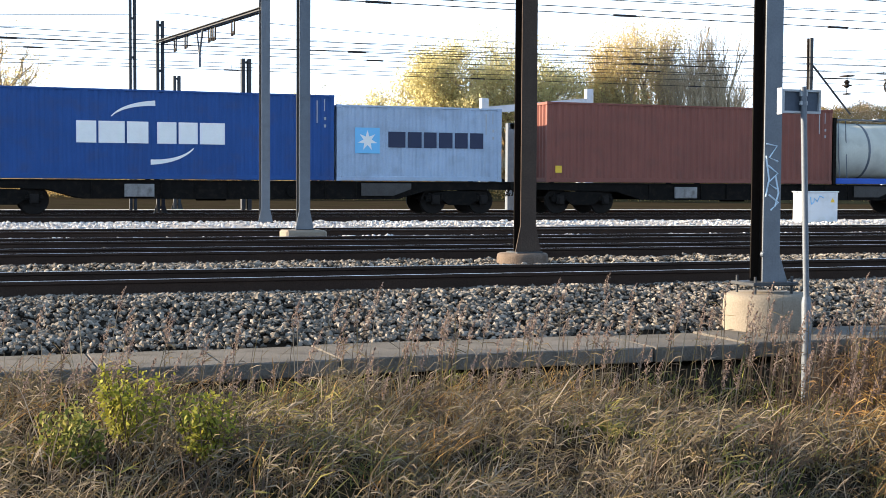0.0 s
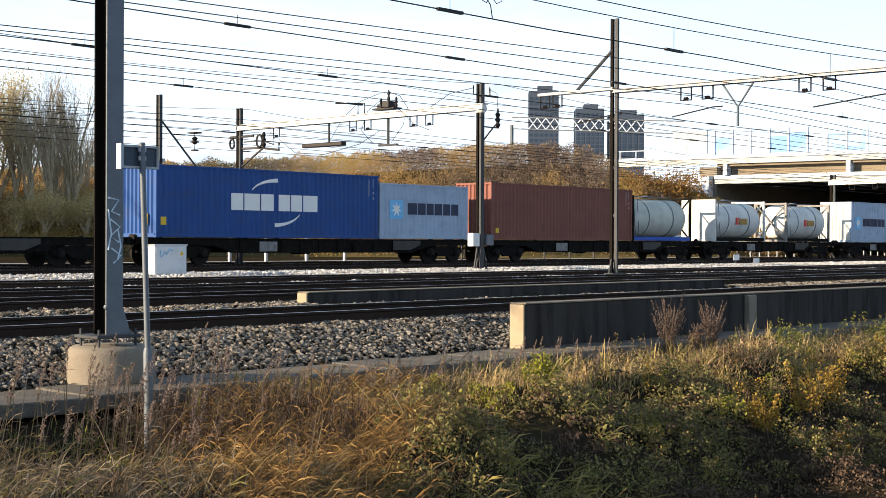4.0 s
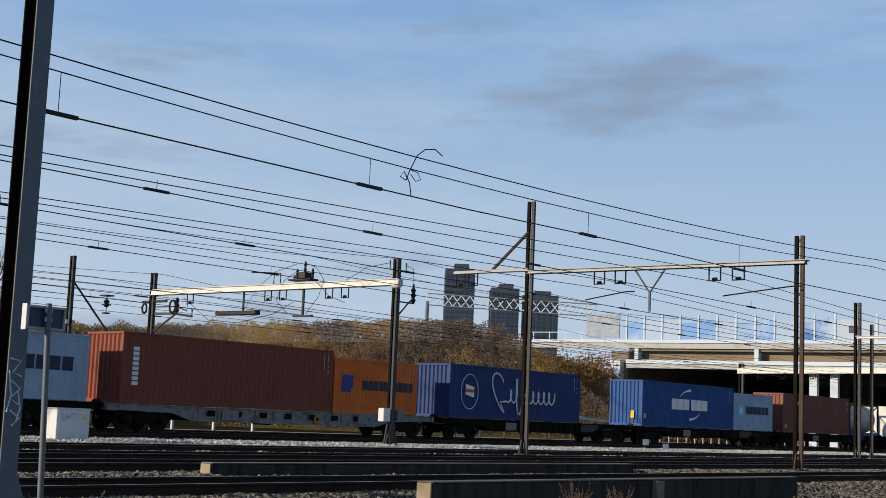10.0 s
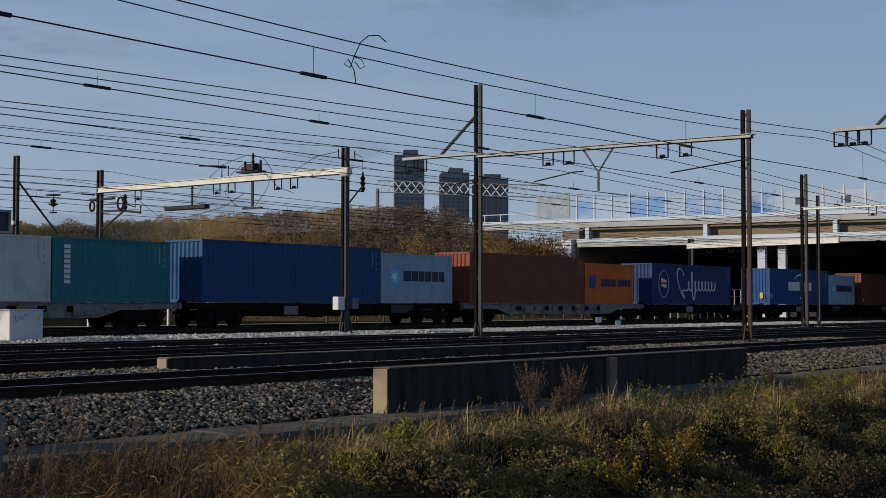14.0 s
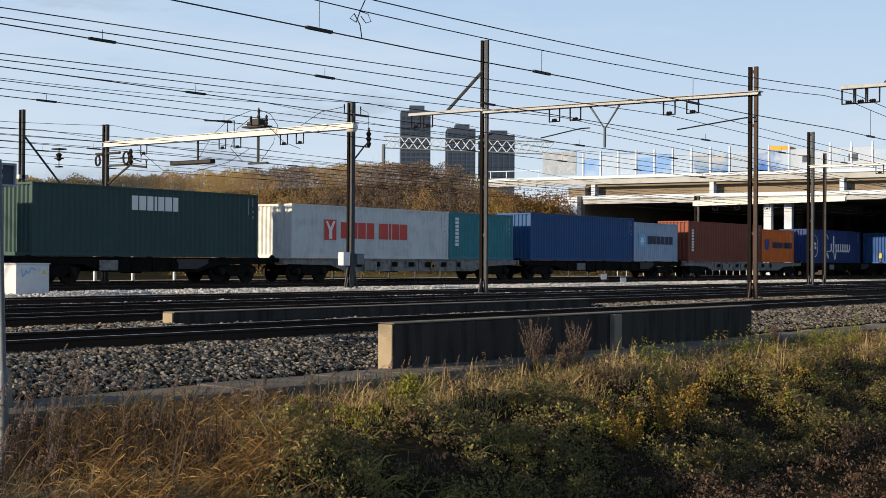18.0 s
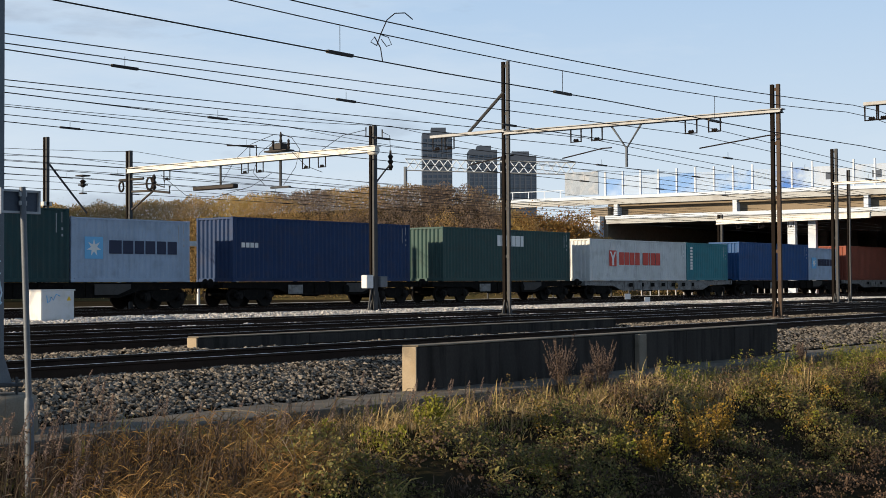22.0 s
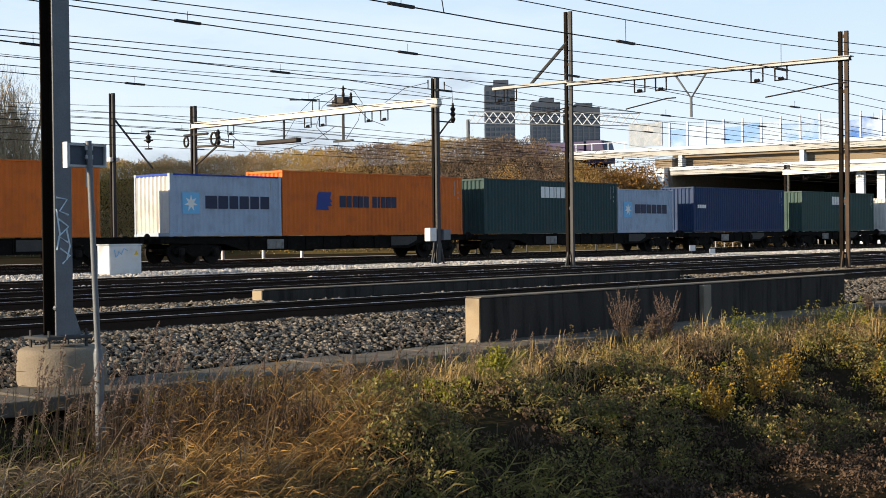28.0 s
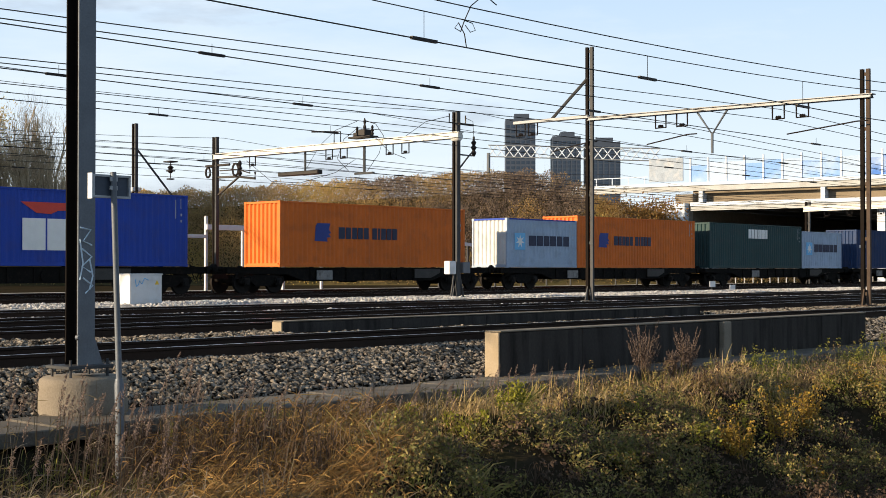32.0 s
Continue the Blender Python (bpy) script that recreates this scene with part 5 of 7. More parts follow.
    part("cross_arm", Shape().tube([(38.6, 49.6, 5.75), (38.6, 48.9, 5.75), (38.6, 47.9, 5.75)], 0.06, 5), M_INSUL, bb)
    part("insulator", Shape().lathe((38.7, 47.3, 5.2), (38.7, 47.3, 5.9), [(0, 0.05), (0.2, 0.12), (0.35, 0.06), (0.5, 0.12), (0.65, 0.06), (0.8, 0.1), (1, 0.04)], 8), M_INSUL, bb)
    ms = double_mast(38.5, 55.0, -0.5, 8.1, 0.30, 0.16, M_GALVDARK, "grey steel mast with a raking strut beyond the train")
    part("raking_strut", Shape().cyl((0.1, -0.1, 7.3), (1.9, -0.6, 5.0), 0.05, seg=6), M_GALVDARK, ms)
    part("band", Shape().box(-0.25, 0.25, -0.15, 0.15, 5.3, 5.5, 0.02), M_CREAM, ms)
    si = thing("section_insulator", "small dark section insulator hung between wires", "insulator", pose(37.8, 51.2, 5.05))
    part("rod", Shape().cyl((0, 0, 0.15), (0, 0, 1.0), 0.02, seg=5), M_INSUL, si)
    for z_, w_ in ((0.12, 0.3), (0.50, 0.36), (0.92, 0.55)):
        part("bar", Shape().box(-w_ / 2 * 0.8, w_ / 2 * 0.8, -w_ / 2, w_ / 2, z_, z_ + 0.06, 0.01), M_INSUL, si)
    part("shed", Shape().lathe((0, 0, 0.42), (0, 0, 0.78), [(0, 0.06), (0.3, 0.16), (0.5, 0.08), (0.75, 0.15), (1, 0.05)], 8), M_INSUL, si)
    # third portal and lone masts farther on
    double_mast(68.5, 28.3, -0.1, 8.0, 0.36, 0.16, M_GALVDARK, "grey steel portal mast near the bridge")
    double_mast(70.4, 28.3, -0.1, 7.0, 0.16, 0.12, M_GALVDARK, "thin grey steel post near the bridge")
    b3 = beam(68.5, 28.3, 6.1, 69.0, 10.0, 6.1, 0.14, 0.3, M_CREAM, "cream portal beam near the bridge", (0.2, 0.3, 0.6))
    double_mast(98.0, 50.0, -0.2, 6.4, 0.42, 0.2, M_GALVDARK, "grey steel portal mast beside the bridge")
    beam(98.0, 50.3, 5.6, 98.6, 38.0, 5.75, 0.45, 0.4, M_CREAM, "cream portal beam beside the bridge", (0.15, 0.3, 0.5))
    # white signal gantry beyond the train
    g = thing("signal_gantry", "white steel signal gantry with a black signal head", "gantry")
    for x, y in ((21.6, 54.5), (26.6, 54.5)):
        part("gantry_post", Shape().box(x - 0.17, x + 0.17, y - 0.14, y + 0.14, -0.6, 4.75 if x < 24 else 5.3, 0.02), M_WHITE, g)
        part("side_post", Shape().box(x - 0.55, x - 0.40, y - 0.1, y + 0.1, -0.6, 3.3, 0.02), M_WHITE, g)
    part("gantry_beam", Shape().add([(21.6, 54.4, 4.1), (26.6, 54.4, 4.55), (26.6, 54.6, 4.55), (21.6, 54.6, 4.1), (21.6, 54.4, 4.38), (26.6, 54.4, 4.9), (26.6, 54.6, 4.9), (21.6, 54.6, 4.38)],
         [(0, 3, 2, 1), (4, 5, 6, 7), (0, 1, 5, 4), (1, 2, 6, 5), (2, 3, 7, 6), (3, 0, 4, 7)]), M_WHITE, g)
    part("lower_beam", Shape().box(24.3, 27.4, 58.0, 58.25, 3.6, 3.9, 0.02), M_WHITE, g)
    part("gantry_post", Shape().box(24.2, 24.55, 58.0, 58.3, -0.6, 3.9, 0.02), M_GALV, g)
    for k in range(3):
        part("signal_lamp", Shape().lathe((21.2, 54.3, 3.05 + 0.28 * k), (20.85, 54.0, 3.05 + 0.28 * k), [(0, 0.14), (0.7, 0.14), (1, 0.17)], 10), M_INSUL, g)


build_portals()


def sag(x0, x1, z_end, z_mid, y, n=12):
    return [(x0 + (x1 - x0) * i / n, y, z_mid + (z_end - z_mid) * (2 * i / n - 1) ** 2) for i in range(n + 1)]


def long_z(x, z0, x_mid, k):
    """Height of a wire that hangs in long equal spans, one of which is lowest at x_mid."""
    half = 38.2 - x_mid
    return z0 + k * ((x - x_mid + half) % (2 * half) - half) ** 2


def long_sag(y, z0, x_mid, k):
    return [(x, y, long_z(x, z0, x_mid, k)) for x in np.linspace(-85, 225, 156)]


CLAMPS = {14.9: (10.0, 16.0, 22.5, 29.0), 20.4: (9.9, 16.0, 22.1, 28.3), 24.4: (8.5, 15.2, 21.9, 27.9), 29.4: (9.0, 15.2, 21.3, 27.5), 41.25: (12.0, 22.0, 32.0), 45.8: (14.0, 25.0, 33.0), 51.2: (10.0, 20.0, 30.0)}


def build_wires():
    spans = [-84.0, -54.0, -23.0, 7.5, 38.2, 69.0, 100.0, 131.0, 162.0, 193.0, 224.0]
    low = {14.9: 4.82, 20.4: 5.08, 24.4: 4.99, 29.4: 5.08, 41.25: 5.15, 45.8: 5.35, 51.2: 5.3}
    for y, z in low.items():
        w = thing("overhead_wire", "dark contact wire and messenger wire hung over the track", "overhead wire", group="overhead wires")
        low_at = (lambda x: float(np.interp(x, (7.5, 18.6, 24, 32, 38.2, 69), (4.72, 4.73, 4.80, 4.82, 4.92, 4.86)))) if y < 15 else (lambda x, z=z: z)
        part("contact_wire", Shape().tube([(x, y, low_at(x)) for x in (spans[0], 0, 7.5, 12, 18.6, 24, 28, 32, 38.2, 50, 69, spans[-1])], 0.012, 5), M_WIRE, w)
        if y < 15:
            part("messenger_wire", Shape().tube(long_sag(y, 5.19, 17.5, 0.0016), 0.010, 5), M_WIRE, w)
        else:
            for m, e in {20.4: ((0.17, 0.92), (0.03, 0.58)), 24.4: ((0.10, 0.85), (0.02, 0.55)), 29.4: ((0.32, 0.52), (0.12, 0.30))}.get(y, ((0.25, 0.60), (0.10, 0.35))):
                pts = [(7.5 + 61.4 * k + 30.7 * q, y, z + m + (e - m) * abs(q) ** 1.2) for k in range(-1, 4) for q in np.linspace(-1, 0.9, 20)]
                part("messenger_wire", Shape().tube(pts, 0.011, 5), M_WIRE, w)
        for k, (a, b) in enumerate(zip(spans, spans[1:])):
            if a > 70 or a < -30:
                continue
            for c in CLAMPS[y]:
                x = c + (a - 7.5)
                zc = low_at(x)
                part("dropper", Shape().cyl((x, y, zc), (x, y, zc + 0.20 if y > 15 else long_z(x, 5.19, 17.5, 0.0016)), 0.007, seg=4), M_WIRE, w)
                part("clamp", Shape().box(x - 0.30, x + 0.30, y - 0.03, y + 0.03, zc - 0.025, zc + 0.025), M_INSUL, w)
    # a feeder beside the nearest track, and the looped loose wire tied to it
    f = thing("overhead_wire", "dark feeder wire with a loose looped end", "overhead wire", group="overhead wires")
    part("feeder_wire", Shape().tube(long_sag(14.7, 5.36, 16.0, 0.0014), 0.011, 5), M_WIRE, f)
    part("loose_loop", Shape().tube([(17.05, 14.9, 4.73), (17.0, 14.9, 4.95), (16.85, 14.9, 5.12), (16.75, 14.9, 5.02), (16.9, 14.9, 4.98), (17.0, 14.9, 5.18), (17.05, 14.8, 5.42), (17.2, 14.75, 5.55), (17.4, 14.7, 5.58), (17.6, 14.7, 5.50)], 0.010, 5), M_WIRE, f)
    part("loose_loop", Shape().tube([(17.0, 14.9, 5.18), (17.2, 14.9, 5.16), (17.28, 14.9, 5.05), (17.15, 14.9, 5.0), (17.02, 14.9, 5.1)], 0.008, 5), M_WIRE, f)
    # thinner wires high up across the yard
    for y, z0, z1 in ((33.0, 6.4, 6.9), (38.5, 6.9, 7.3), (47.8, 6.4, 6.9), (53.0, 6.6, 7.0)):
        h = thing("overhead_wire", "thin dark wire strung along the yard", "overhead wire", group="overhead wires")
        pts = []
        for a, b in zip(spans, spans[1:]):
            pts += sag(a, b, z1, z0, y)[:-1]
        part("feeder_wire", Shape().tube(pts, 0.010, 5), M_WIRE, h)


build_wires()


# ---------------------------------------------------------------- trackside things
def build_trackside():
    # cabinet
    c = thing("equipment_cabinet", "small white trackside cabinet with blue scrawl", "cabinet", pose(24.12, 34.7, -0.12))
    part("body", Shape().box(0, 1.18, 0, 0.62, 0.06, 0.96, 0.012), M_WHITE, c)
    part("roof", Shape().box(-0.03, 1.21, -0.03, 0.65, 0.96, 1.0, 0.01), M_WHITE, c)
    part("plinth", Shape().box(0.03, 1.15, 0.03, 0.59, -0.1, 0.06), M_CONCRETE, c)
    part("door", Shape().box(0.03, 1.15, -0.012, 0.0, 0.1, 0.93, 0.004), M_WHITE, c)
    part("warning_sign", Shape().prism([(0.9, 0.66), (1.06, 0.66), (0.98, 0.80)], "y", -0.018, -0.013), M_YELLOW, c, "yellow warning triangle")
    part("scrawl", Shape().tube([(0.18, -0.02, 0.82), (0.22, -0.02, 0.6), (0.3, -0.02, 0.66), (0.33, -0.02, 0.78), (0.42, -0.02, 0.68), (0.52, -0.02, 0.86), (0.66, -0.02, 0.8)], 0.016, 4), M_SIGNBLUE, c, "blue scrawled paint")
    # post with one sign board, seen from its back
    p = thing("marker_post", "grey steel post with one sign board seen from behind", "post", pose(7.08, 10.4, -0.72))
    part("lower_tube", Shape().lathe((0, -0.06, -0.45), (-0.02, -0.06, 0.72), [(0, 0.042), (0.96, 0.042), (1, 0.034)], 14), M_GALV, p, smooth=True)
    part("upper_tube", Shape().cyl((-0.02, -0.06, 0.7), (-0.09, -0.06, 2.585), 0.027, seg=12), M_GALV, p, smooth=True)
    board = part("sign_board", Shape().box(-0.295, 0.105, -0.02, 0.02, 2.35, 2.56, 0.008), M_GALV, p)
    part("rim", Shape().box(-0.295, 0.105, -0.05, -0.02, 2.54, 2.56).box(-0.295, 0.105, -0.05, -0.02, 2.35, 2.37).box(-0.295, -0.275, -0.05, -0.02, 2.37, 2.54).box(0.085, 0.105, -0.05, -0.02, 2.37, 2.54), M_ARM, board)
    part("face", Shape().box(-0.275, 0.085, -0.028, -0.021, 2.37, 2.54), M_BACK, board, "dark blue-grey back of the board")
    # white strip paints the sunlight on the board's left edge
    part("lit_edge", Shape().box(-0.305, -0.296, -0.05, 0.02, 2.34, 2.57), M_WHITE, board, "white strip for the sunlit edge")
    part("clamp", Shape().box(-0.125, -0.05, -0.075, -0.05, 2.42, 2.46, 0.004), M_ARM, p)
    part("clamp", Shape().box(-0.125, -0.05, -0.075, -0.05, 2.50, 2.54, 0.004), M_ARM, p)
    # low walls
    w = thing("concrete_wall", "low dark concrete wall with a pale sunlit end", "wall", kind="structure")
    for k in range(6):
        part("wall_panel", Shape().box(14.44 + 1.93 * k + (0.004 if k else 0), 14.44 + 1.93 * (k + 1), 12.0, 12.26, -0.7, 0.113, 0.015), M_WALLSHADE, w)
    part("wall_end", Shape().box(14.41, 14.438, 12.004, 12.256, -0.7, 0.111, 0.004), M_WALLSUN, w, "end face coloured pale yellow as sunlit")
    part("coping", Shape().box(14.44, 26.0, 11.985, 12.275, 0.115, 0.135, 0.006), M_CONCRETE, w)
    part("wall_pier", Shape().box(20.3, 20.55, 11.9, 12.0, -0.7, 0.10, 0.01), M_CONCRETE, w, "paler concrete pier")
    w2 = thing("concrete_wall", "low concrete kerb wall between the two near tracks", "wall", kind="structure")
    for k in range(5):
        part("wall_panel", Shape().box(15.3 + 2.7 * k + (0.004 if k else 0), 15.3 + 2.7 * (k + 1), 17.55, 17.8, -0.3, 0.09, 0.015), M_WALLSHADE, w2)
    part("wall_end", Shape().box(15.27, 15.298, 17.554, 17.796, -0.3, 0.088, 0.004), M_WALLSUN, w2, "end face coloured pale yellow as sunlit")
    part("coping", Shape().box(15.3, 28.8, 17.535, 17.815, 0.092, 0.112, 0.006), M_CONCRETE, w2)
    # walkway slabs
    pv = tagged(new("pavement"), "grey concrete walkway slabs along the ballast", "walkway", kind="structure")
    slab = Shape().box(0, 0.996, 0, 1.05, -0.14, 0, 0.012).mesh("slab", M_PATH)
    for k in range(52):
        ob = new("slab", slab)
        ob.parent = pv
        ob.matrix_local = pose(-12 + k, 11.15 + 0.02 * math.sin(k * 2.3), -0.5 + 0.005 * math.sin(k * 1.7), 0.3 * math.sin(k * 3.1), 0.2 * math.sin(k * 5.3), 0)
    # pale path beyond the last track, with a white guard rail and a white steel frame
    solid("path", Shape().prism([(56.2, -0.62), (60.4, -0.62), (60.2, -0.13), (56.4, -0.13)], "x", -60, 140), M_PALEPATH, "pale gravel path beyond the last track", "path", kind="structure")
    gr = thing("guard_rail", "white guard rail on posts along the pale path", "guard rail")
    top = lambda x: 2.62 - 0.052 * (x - 68)
    v = [(x, y, top(x) + z) for x in (62.5, 96.0) for y, z in ((56.9, -0.22), (57.0, -0.22), (57.0, 0.0), (56.9, 0.0))]
    part("rail", Shape().add(v, [(0, 1, 2, 3), (4, 7, 6, 5), (0, 4, 5, 1), (1, 5, 6, 2), (2, 6, 7, 3), (3, 7, 4, 0)]), M_WHITE, gr)
    for k in range(13):
        x = 62.6 + 2.75 * k
        part("post", Shape().box(x, x + 0.10, 57.01, 57.11, -0.14, top(x) - 0.02, 0.01), M_GALVDARK, gr)
    part("rail", Shape().box(96.01, 126.0, 56.9, 57.0, 0.94, 1.16), M_WHITE, gr)
    part("top_rail", Shape().box(97.5, 126.0, 56.93, 56.98, 2.6, 2.68), M_WHITE, gr)
    part("top_rail", Shape().box(97.5, 126.0, 56.93, 56.98, 1.9, 1.96), M_WHITE, gr)
    for k in range(20):
        part("post", Shape().box(97.6 + 1.45 * k, 97.68 + 1.45 * k, 57.01, 57.09, -0.14, 2.68, 0.01), M_ARM, gr)
    fr = thing("steel_frame", "white steel frame beside the pale path", "frame")
    part("beam", Shape().box(42.9, 51.2, 55.0, 55.25, 3.05, 3.32, 0.02), M_WHITE, fr)
    for x, z in ((43.0, 3.75), (45.4, 3.05), (48.2, 3.05), (51.0, 3.05)):
        part("post", Shape().box(x, x + 0.15, 55.26, 55.40, -0.64, z, 0.02), M_WHITE, fr)
    part("brace", Shape().box(41.6, 42.9, 55.05, 55.2, 2.62, 2.8, 0.02), M_WHITE, fr)
    # marker boards beyond the tracks
    for x, y, z in ((63.5, 38.0, 0.55), (65.6, 38.0, 0.34)):
        b = thing("marker_board", "small white marker board on a short post", "marker board", pose(x, y, -0.15), group="marker boards")
        part("post", Shape().cyl((0, 0, 0), (0, 0, z), 0.03, seg=6), M_GALVDARK, b)
        part("board", Shape().box(-0.3, 0.3, -0.05, -0.03, z - 0.3, z, 0.005), M_WHITE, b)


build_trackside()


# ---------------------------------------------------------------- bridge, towers, bank
def build_bridge():
    # deck edge from far left to near right, crossing the tracks
    a, b = Vector((108.4, 108.0, 0)), Vector((122.3, 5.0, 0))
    u = (b - a).normalized()
    n = Vector((-u.y, u.x, 0))
    if n.x < 0:
        n = -n
    L_ = (b - a).length
    def at(s, off, z):
        p = a + u * s + n * off
        return (p.x, p.y, z)
    def slab(s0, s1, o0, o1, z0, z1):
        v = [at(s, o, z) for z in (z0, z1) for o in (o0, o1) for s in (s0, s1)]
        return Shape().add(v, [(0, 2, 3, 1), (4, 5, 7, 6), (0, 1, 5, 4), (2, 6, 7, 3), (0, 4, 6, 2), (1, 3, 7, 5)])
    br = thing("road_bridge", "white-edged concrete road bridge with blue glass noise screens", "bridge", kind="structure")
    part("parapet", slab(24.5, L_, -0.2, 0.1, 8.68, 9.2), M_BRIDGEFACE, br)
    part("parapet_cap", slab(24.5, L_, -0.35, 0.12, 9.2, 9.5), M_BRIDGE, br)
    part("deck", slab(38.3, L_, 0.1, 46, 8.45, 9.0), M_GIRDER, br)
    part("girder", slab(38.3, L_, 0.9, 1.5, 7.4, 8.45), M_GIRDER, br, "tan weathered girder")
    part("lower_edge", slab(38.3, L_, -0.6, 0.4, 7.2, 7.55), M_BRIDGE, br)
    part("lower_beam", slab(38.3, L_, -0.45, 0.4, 6.75, 7.2), M_BRIDGEFACE, br)
    part("soffit", slab(38.3, L_, 0.4, 46, 7.0, 7.4), M_SHADECONC, br)
    for s in (39, 51, 63, 75, 87):
        part("bracket", slab(s, s + 0.4, -0.15, 0.85, 7.55, 8.66), M_BRIDGE, br)
    for s in (56.1, 58.0, 78, 80):
        for o in (1.2, 12, 24, 36):
            part("column", slab(s - 0.35, s + 0.35, o, o + 0.7, -0.5, 7.0), M_BRIDGE if o < 2 else M_SHADECONC, br)
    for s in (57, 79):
        part("pier_beam", slab(s - 5, s + 5, 11, 13.5, 6.0, 7.0), M_SHADECONC, br)
    part("abutment", slab(36.5, 38.3, 0.0, 46, -0.5, 8.4), M_CONCRETE, br)
    part("wing_wall", slab(35.0, 37.9, -1.0, -0.02, 4.8, 7.5), M_BRIDGE, br, "pale wing wall")
    part("handrail", slab(27.6, 33.6, -0.12, -0.06, 10.2, 10.27), M_BRIDGE, br)
    for k in range(4):
        part("rail_post", slab(27.8 + 1.8 * k, 27.88 + 1.8 * k, -0.12, -0.06, 9.5, 10.2), M_BRIDGE, br)
    part("sign_panel", slab(33.7, 37.3, -0.05, 0.1, 9.7, 12.0), M_PANEL, br, "grey panel beside the road")
    # added wall that closes the space under the deck in shade colour
    part("shade_wall", slab(38.3, L_, 46, 46.6, -0.5, 8.4), M_SHADECONC, br)
    for s_ in (59.3, 63.4):
        part("graffiti_spot", slab(s_ + 0.35, s_ + 1.15, -0.05, -0.03, 10.2, 10.85), M_TOWER, br, "dark painted spot")
    k = 0
    s = 38.0
    while s < L_:
        part("screen_post", slab(s, s + 0.15, -0.1, 0.1, 9.5, 11.9), M_BRIDGE, br)
        part("screen_pane", slab(s + 0.18, s + 1.83, -0.02, 0.02, 9.6, 11.4 if k % 3 else 11.15), M_SCREENWHITE if 58 < s < 66 else M_SCREENDEEP if 53 < s < 58 or 68 < s < 70 else M_SCREENPALE if k % 7 in (1, 2, 5) else M_GLASSBLUE, br)
        s += 1.85
        k += 1


build_bridge()

VEHICLES = []        # (thing, its rows: second, distance of its tail along y)


def lorry(label, body_mat, length, top, lane, rows):
    """A box lorry; it runs along its own x axis, with its tail at the origin and the road at its feet."""
    v = thing("lorry", label, "lorry")
    box_end = length - 2.3
    part("cargo_body", Shape().box(0, box_end, -1.25, 1.25, 1.0, top, 0.04), body_mat, v)
    part("cab", Shape().prism([(box_end + 0.25, 0.6), (length, 0.6), (length, 1.7), (length - 0.35, 2.9), (box_end + 0.25, 2.95)], "y", -1.2, 1.2), body_mat, v)
    part("windscreen", Shape().prism([(length - 0.02, 1.75), (length + 0.02, 1.75), (length - 0.31, 2.75), (length - 0.35, 2.75)], "y", -1.05, 1.05), M_TOWERGLASS, v, "dark windscreen")
    part("chassis", Shape().box(0.1, length - 0.3, -0.9, 0.9, 0.6, 1.0, 0.02), M_BLACK, v)
    for x in (1.2, 2.5, length - 1.3):
        for y in (-1.0, 1.0):
            part("wheel", Shape().cyl((x, y - 0.15, 0.5), (x, y + 0.15, 0.5), 0.5, seg=16), M_BLACK, v)
    VEHICLES.append((v, lane, rows))


def build_road():
    # the road ramp that leads on to the bridge, behind the wooded bank
    pts = []
    for y in (92, 110, 140, 175):
        c = 113.5 + (70 - y) * 0.135
        h = 8.98 - 0.075 * (y - 76)
        pts += [(c - 16, y, -0.3), (c, y, h), (c + 14, y, h), (c + 30, y, -0.3)]
    f = [(4 * i + k, 4 * i + k + 1, 4 * i + 5 + k, 4 * i + 4 + k) for i in range(3) for k in range(3)] + [(0, 1, 2, 3), (12, 15, 14, 13)]
    solid("road_ramp", Shape().add(pts, f), M_MEADOW, "grassy earth ramp of the road behind the trees", "road", kind="structure")
    run = lambda y0, t0, speed, park, t_end, last: [(0, park)] + [(t0 + (y0 - y) / speed, y) for y in np.linspace(park, last, 14)] + [(32, last)]
    lorry("dark purple box lorry crossing the bridge", paint("dark purple tarpaulin", (0.035, 0.03, 0.10)), 13.6, 2.9, 3.0, run(73.2, 29.0, 18.8, 140.0, 32, 22.0))
    lorry("yellow box lorry crossing the bridge", paint("yellow lorry body", (0.58, 0.33, 0.03)), 9.4, 2.35, 3.0, run(61.5, 17.9, 13.5, 140.0, 32, 10.0))
    lorry("white box lorry crossing the bridge", paint("white lorry body", (0.42, 0.45, 0.50)), 8.2, 2.7, 6.8, run(67.3, 20.0, 16.0, 150.0, 32, 12.0))


build_road()


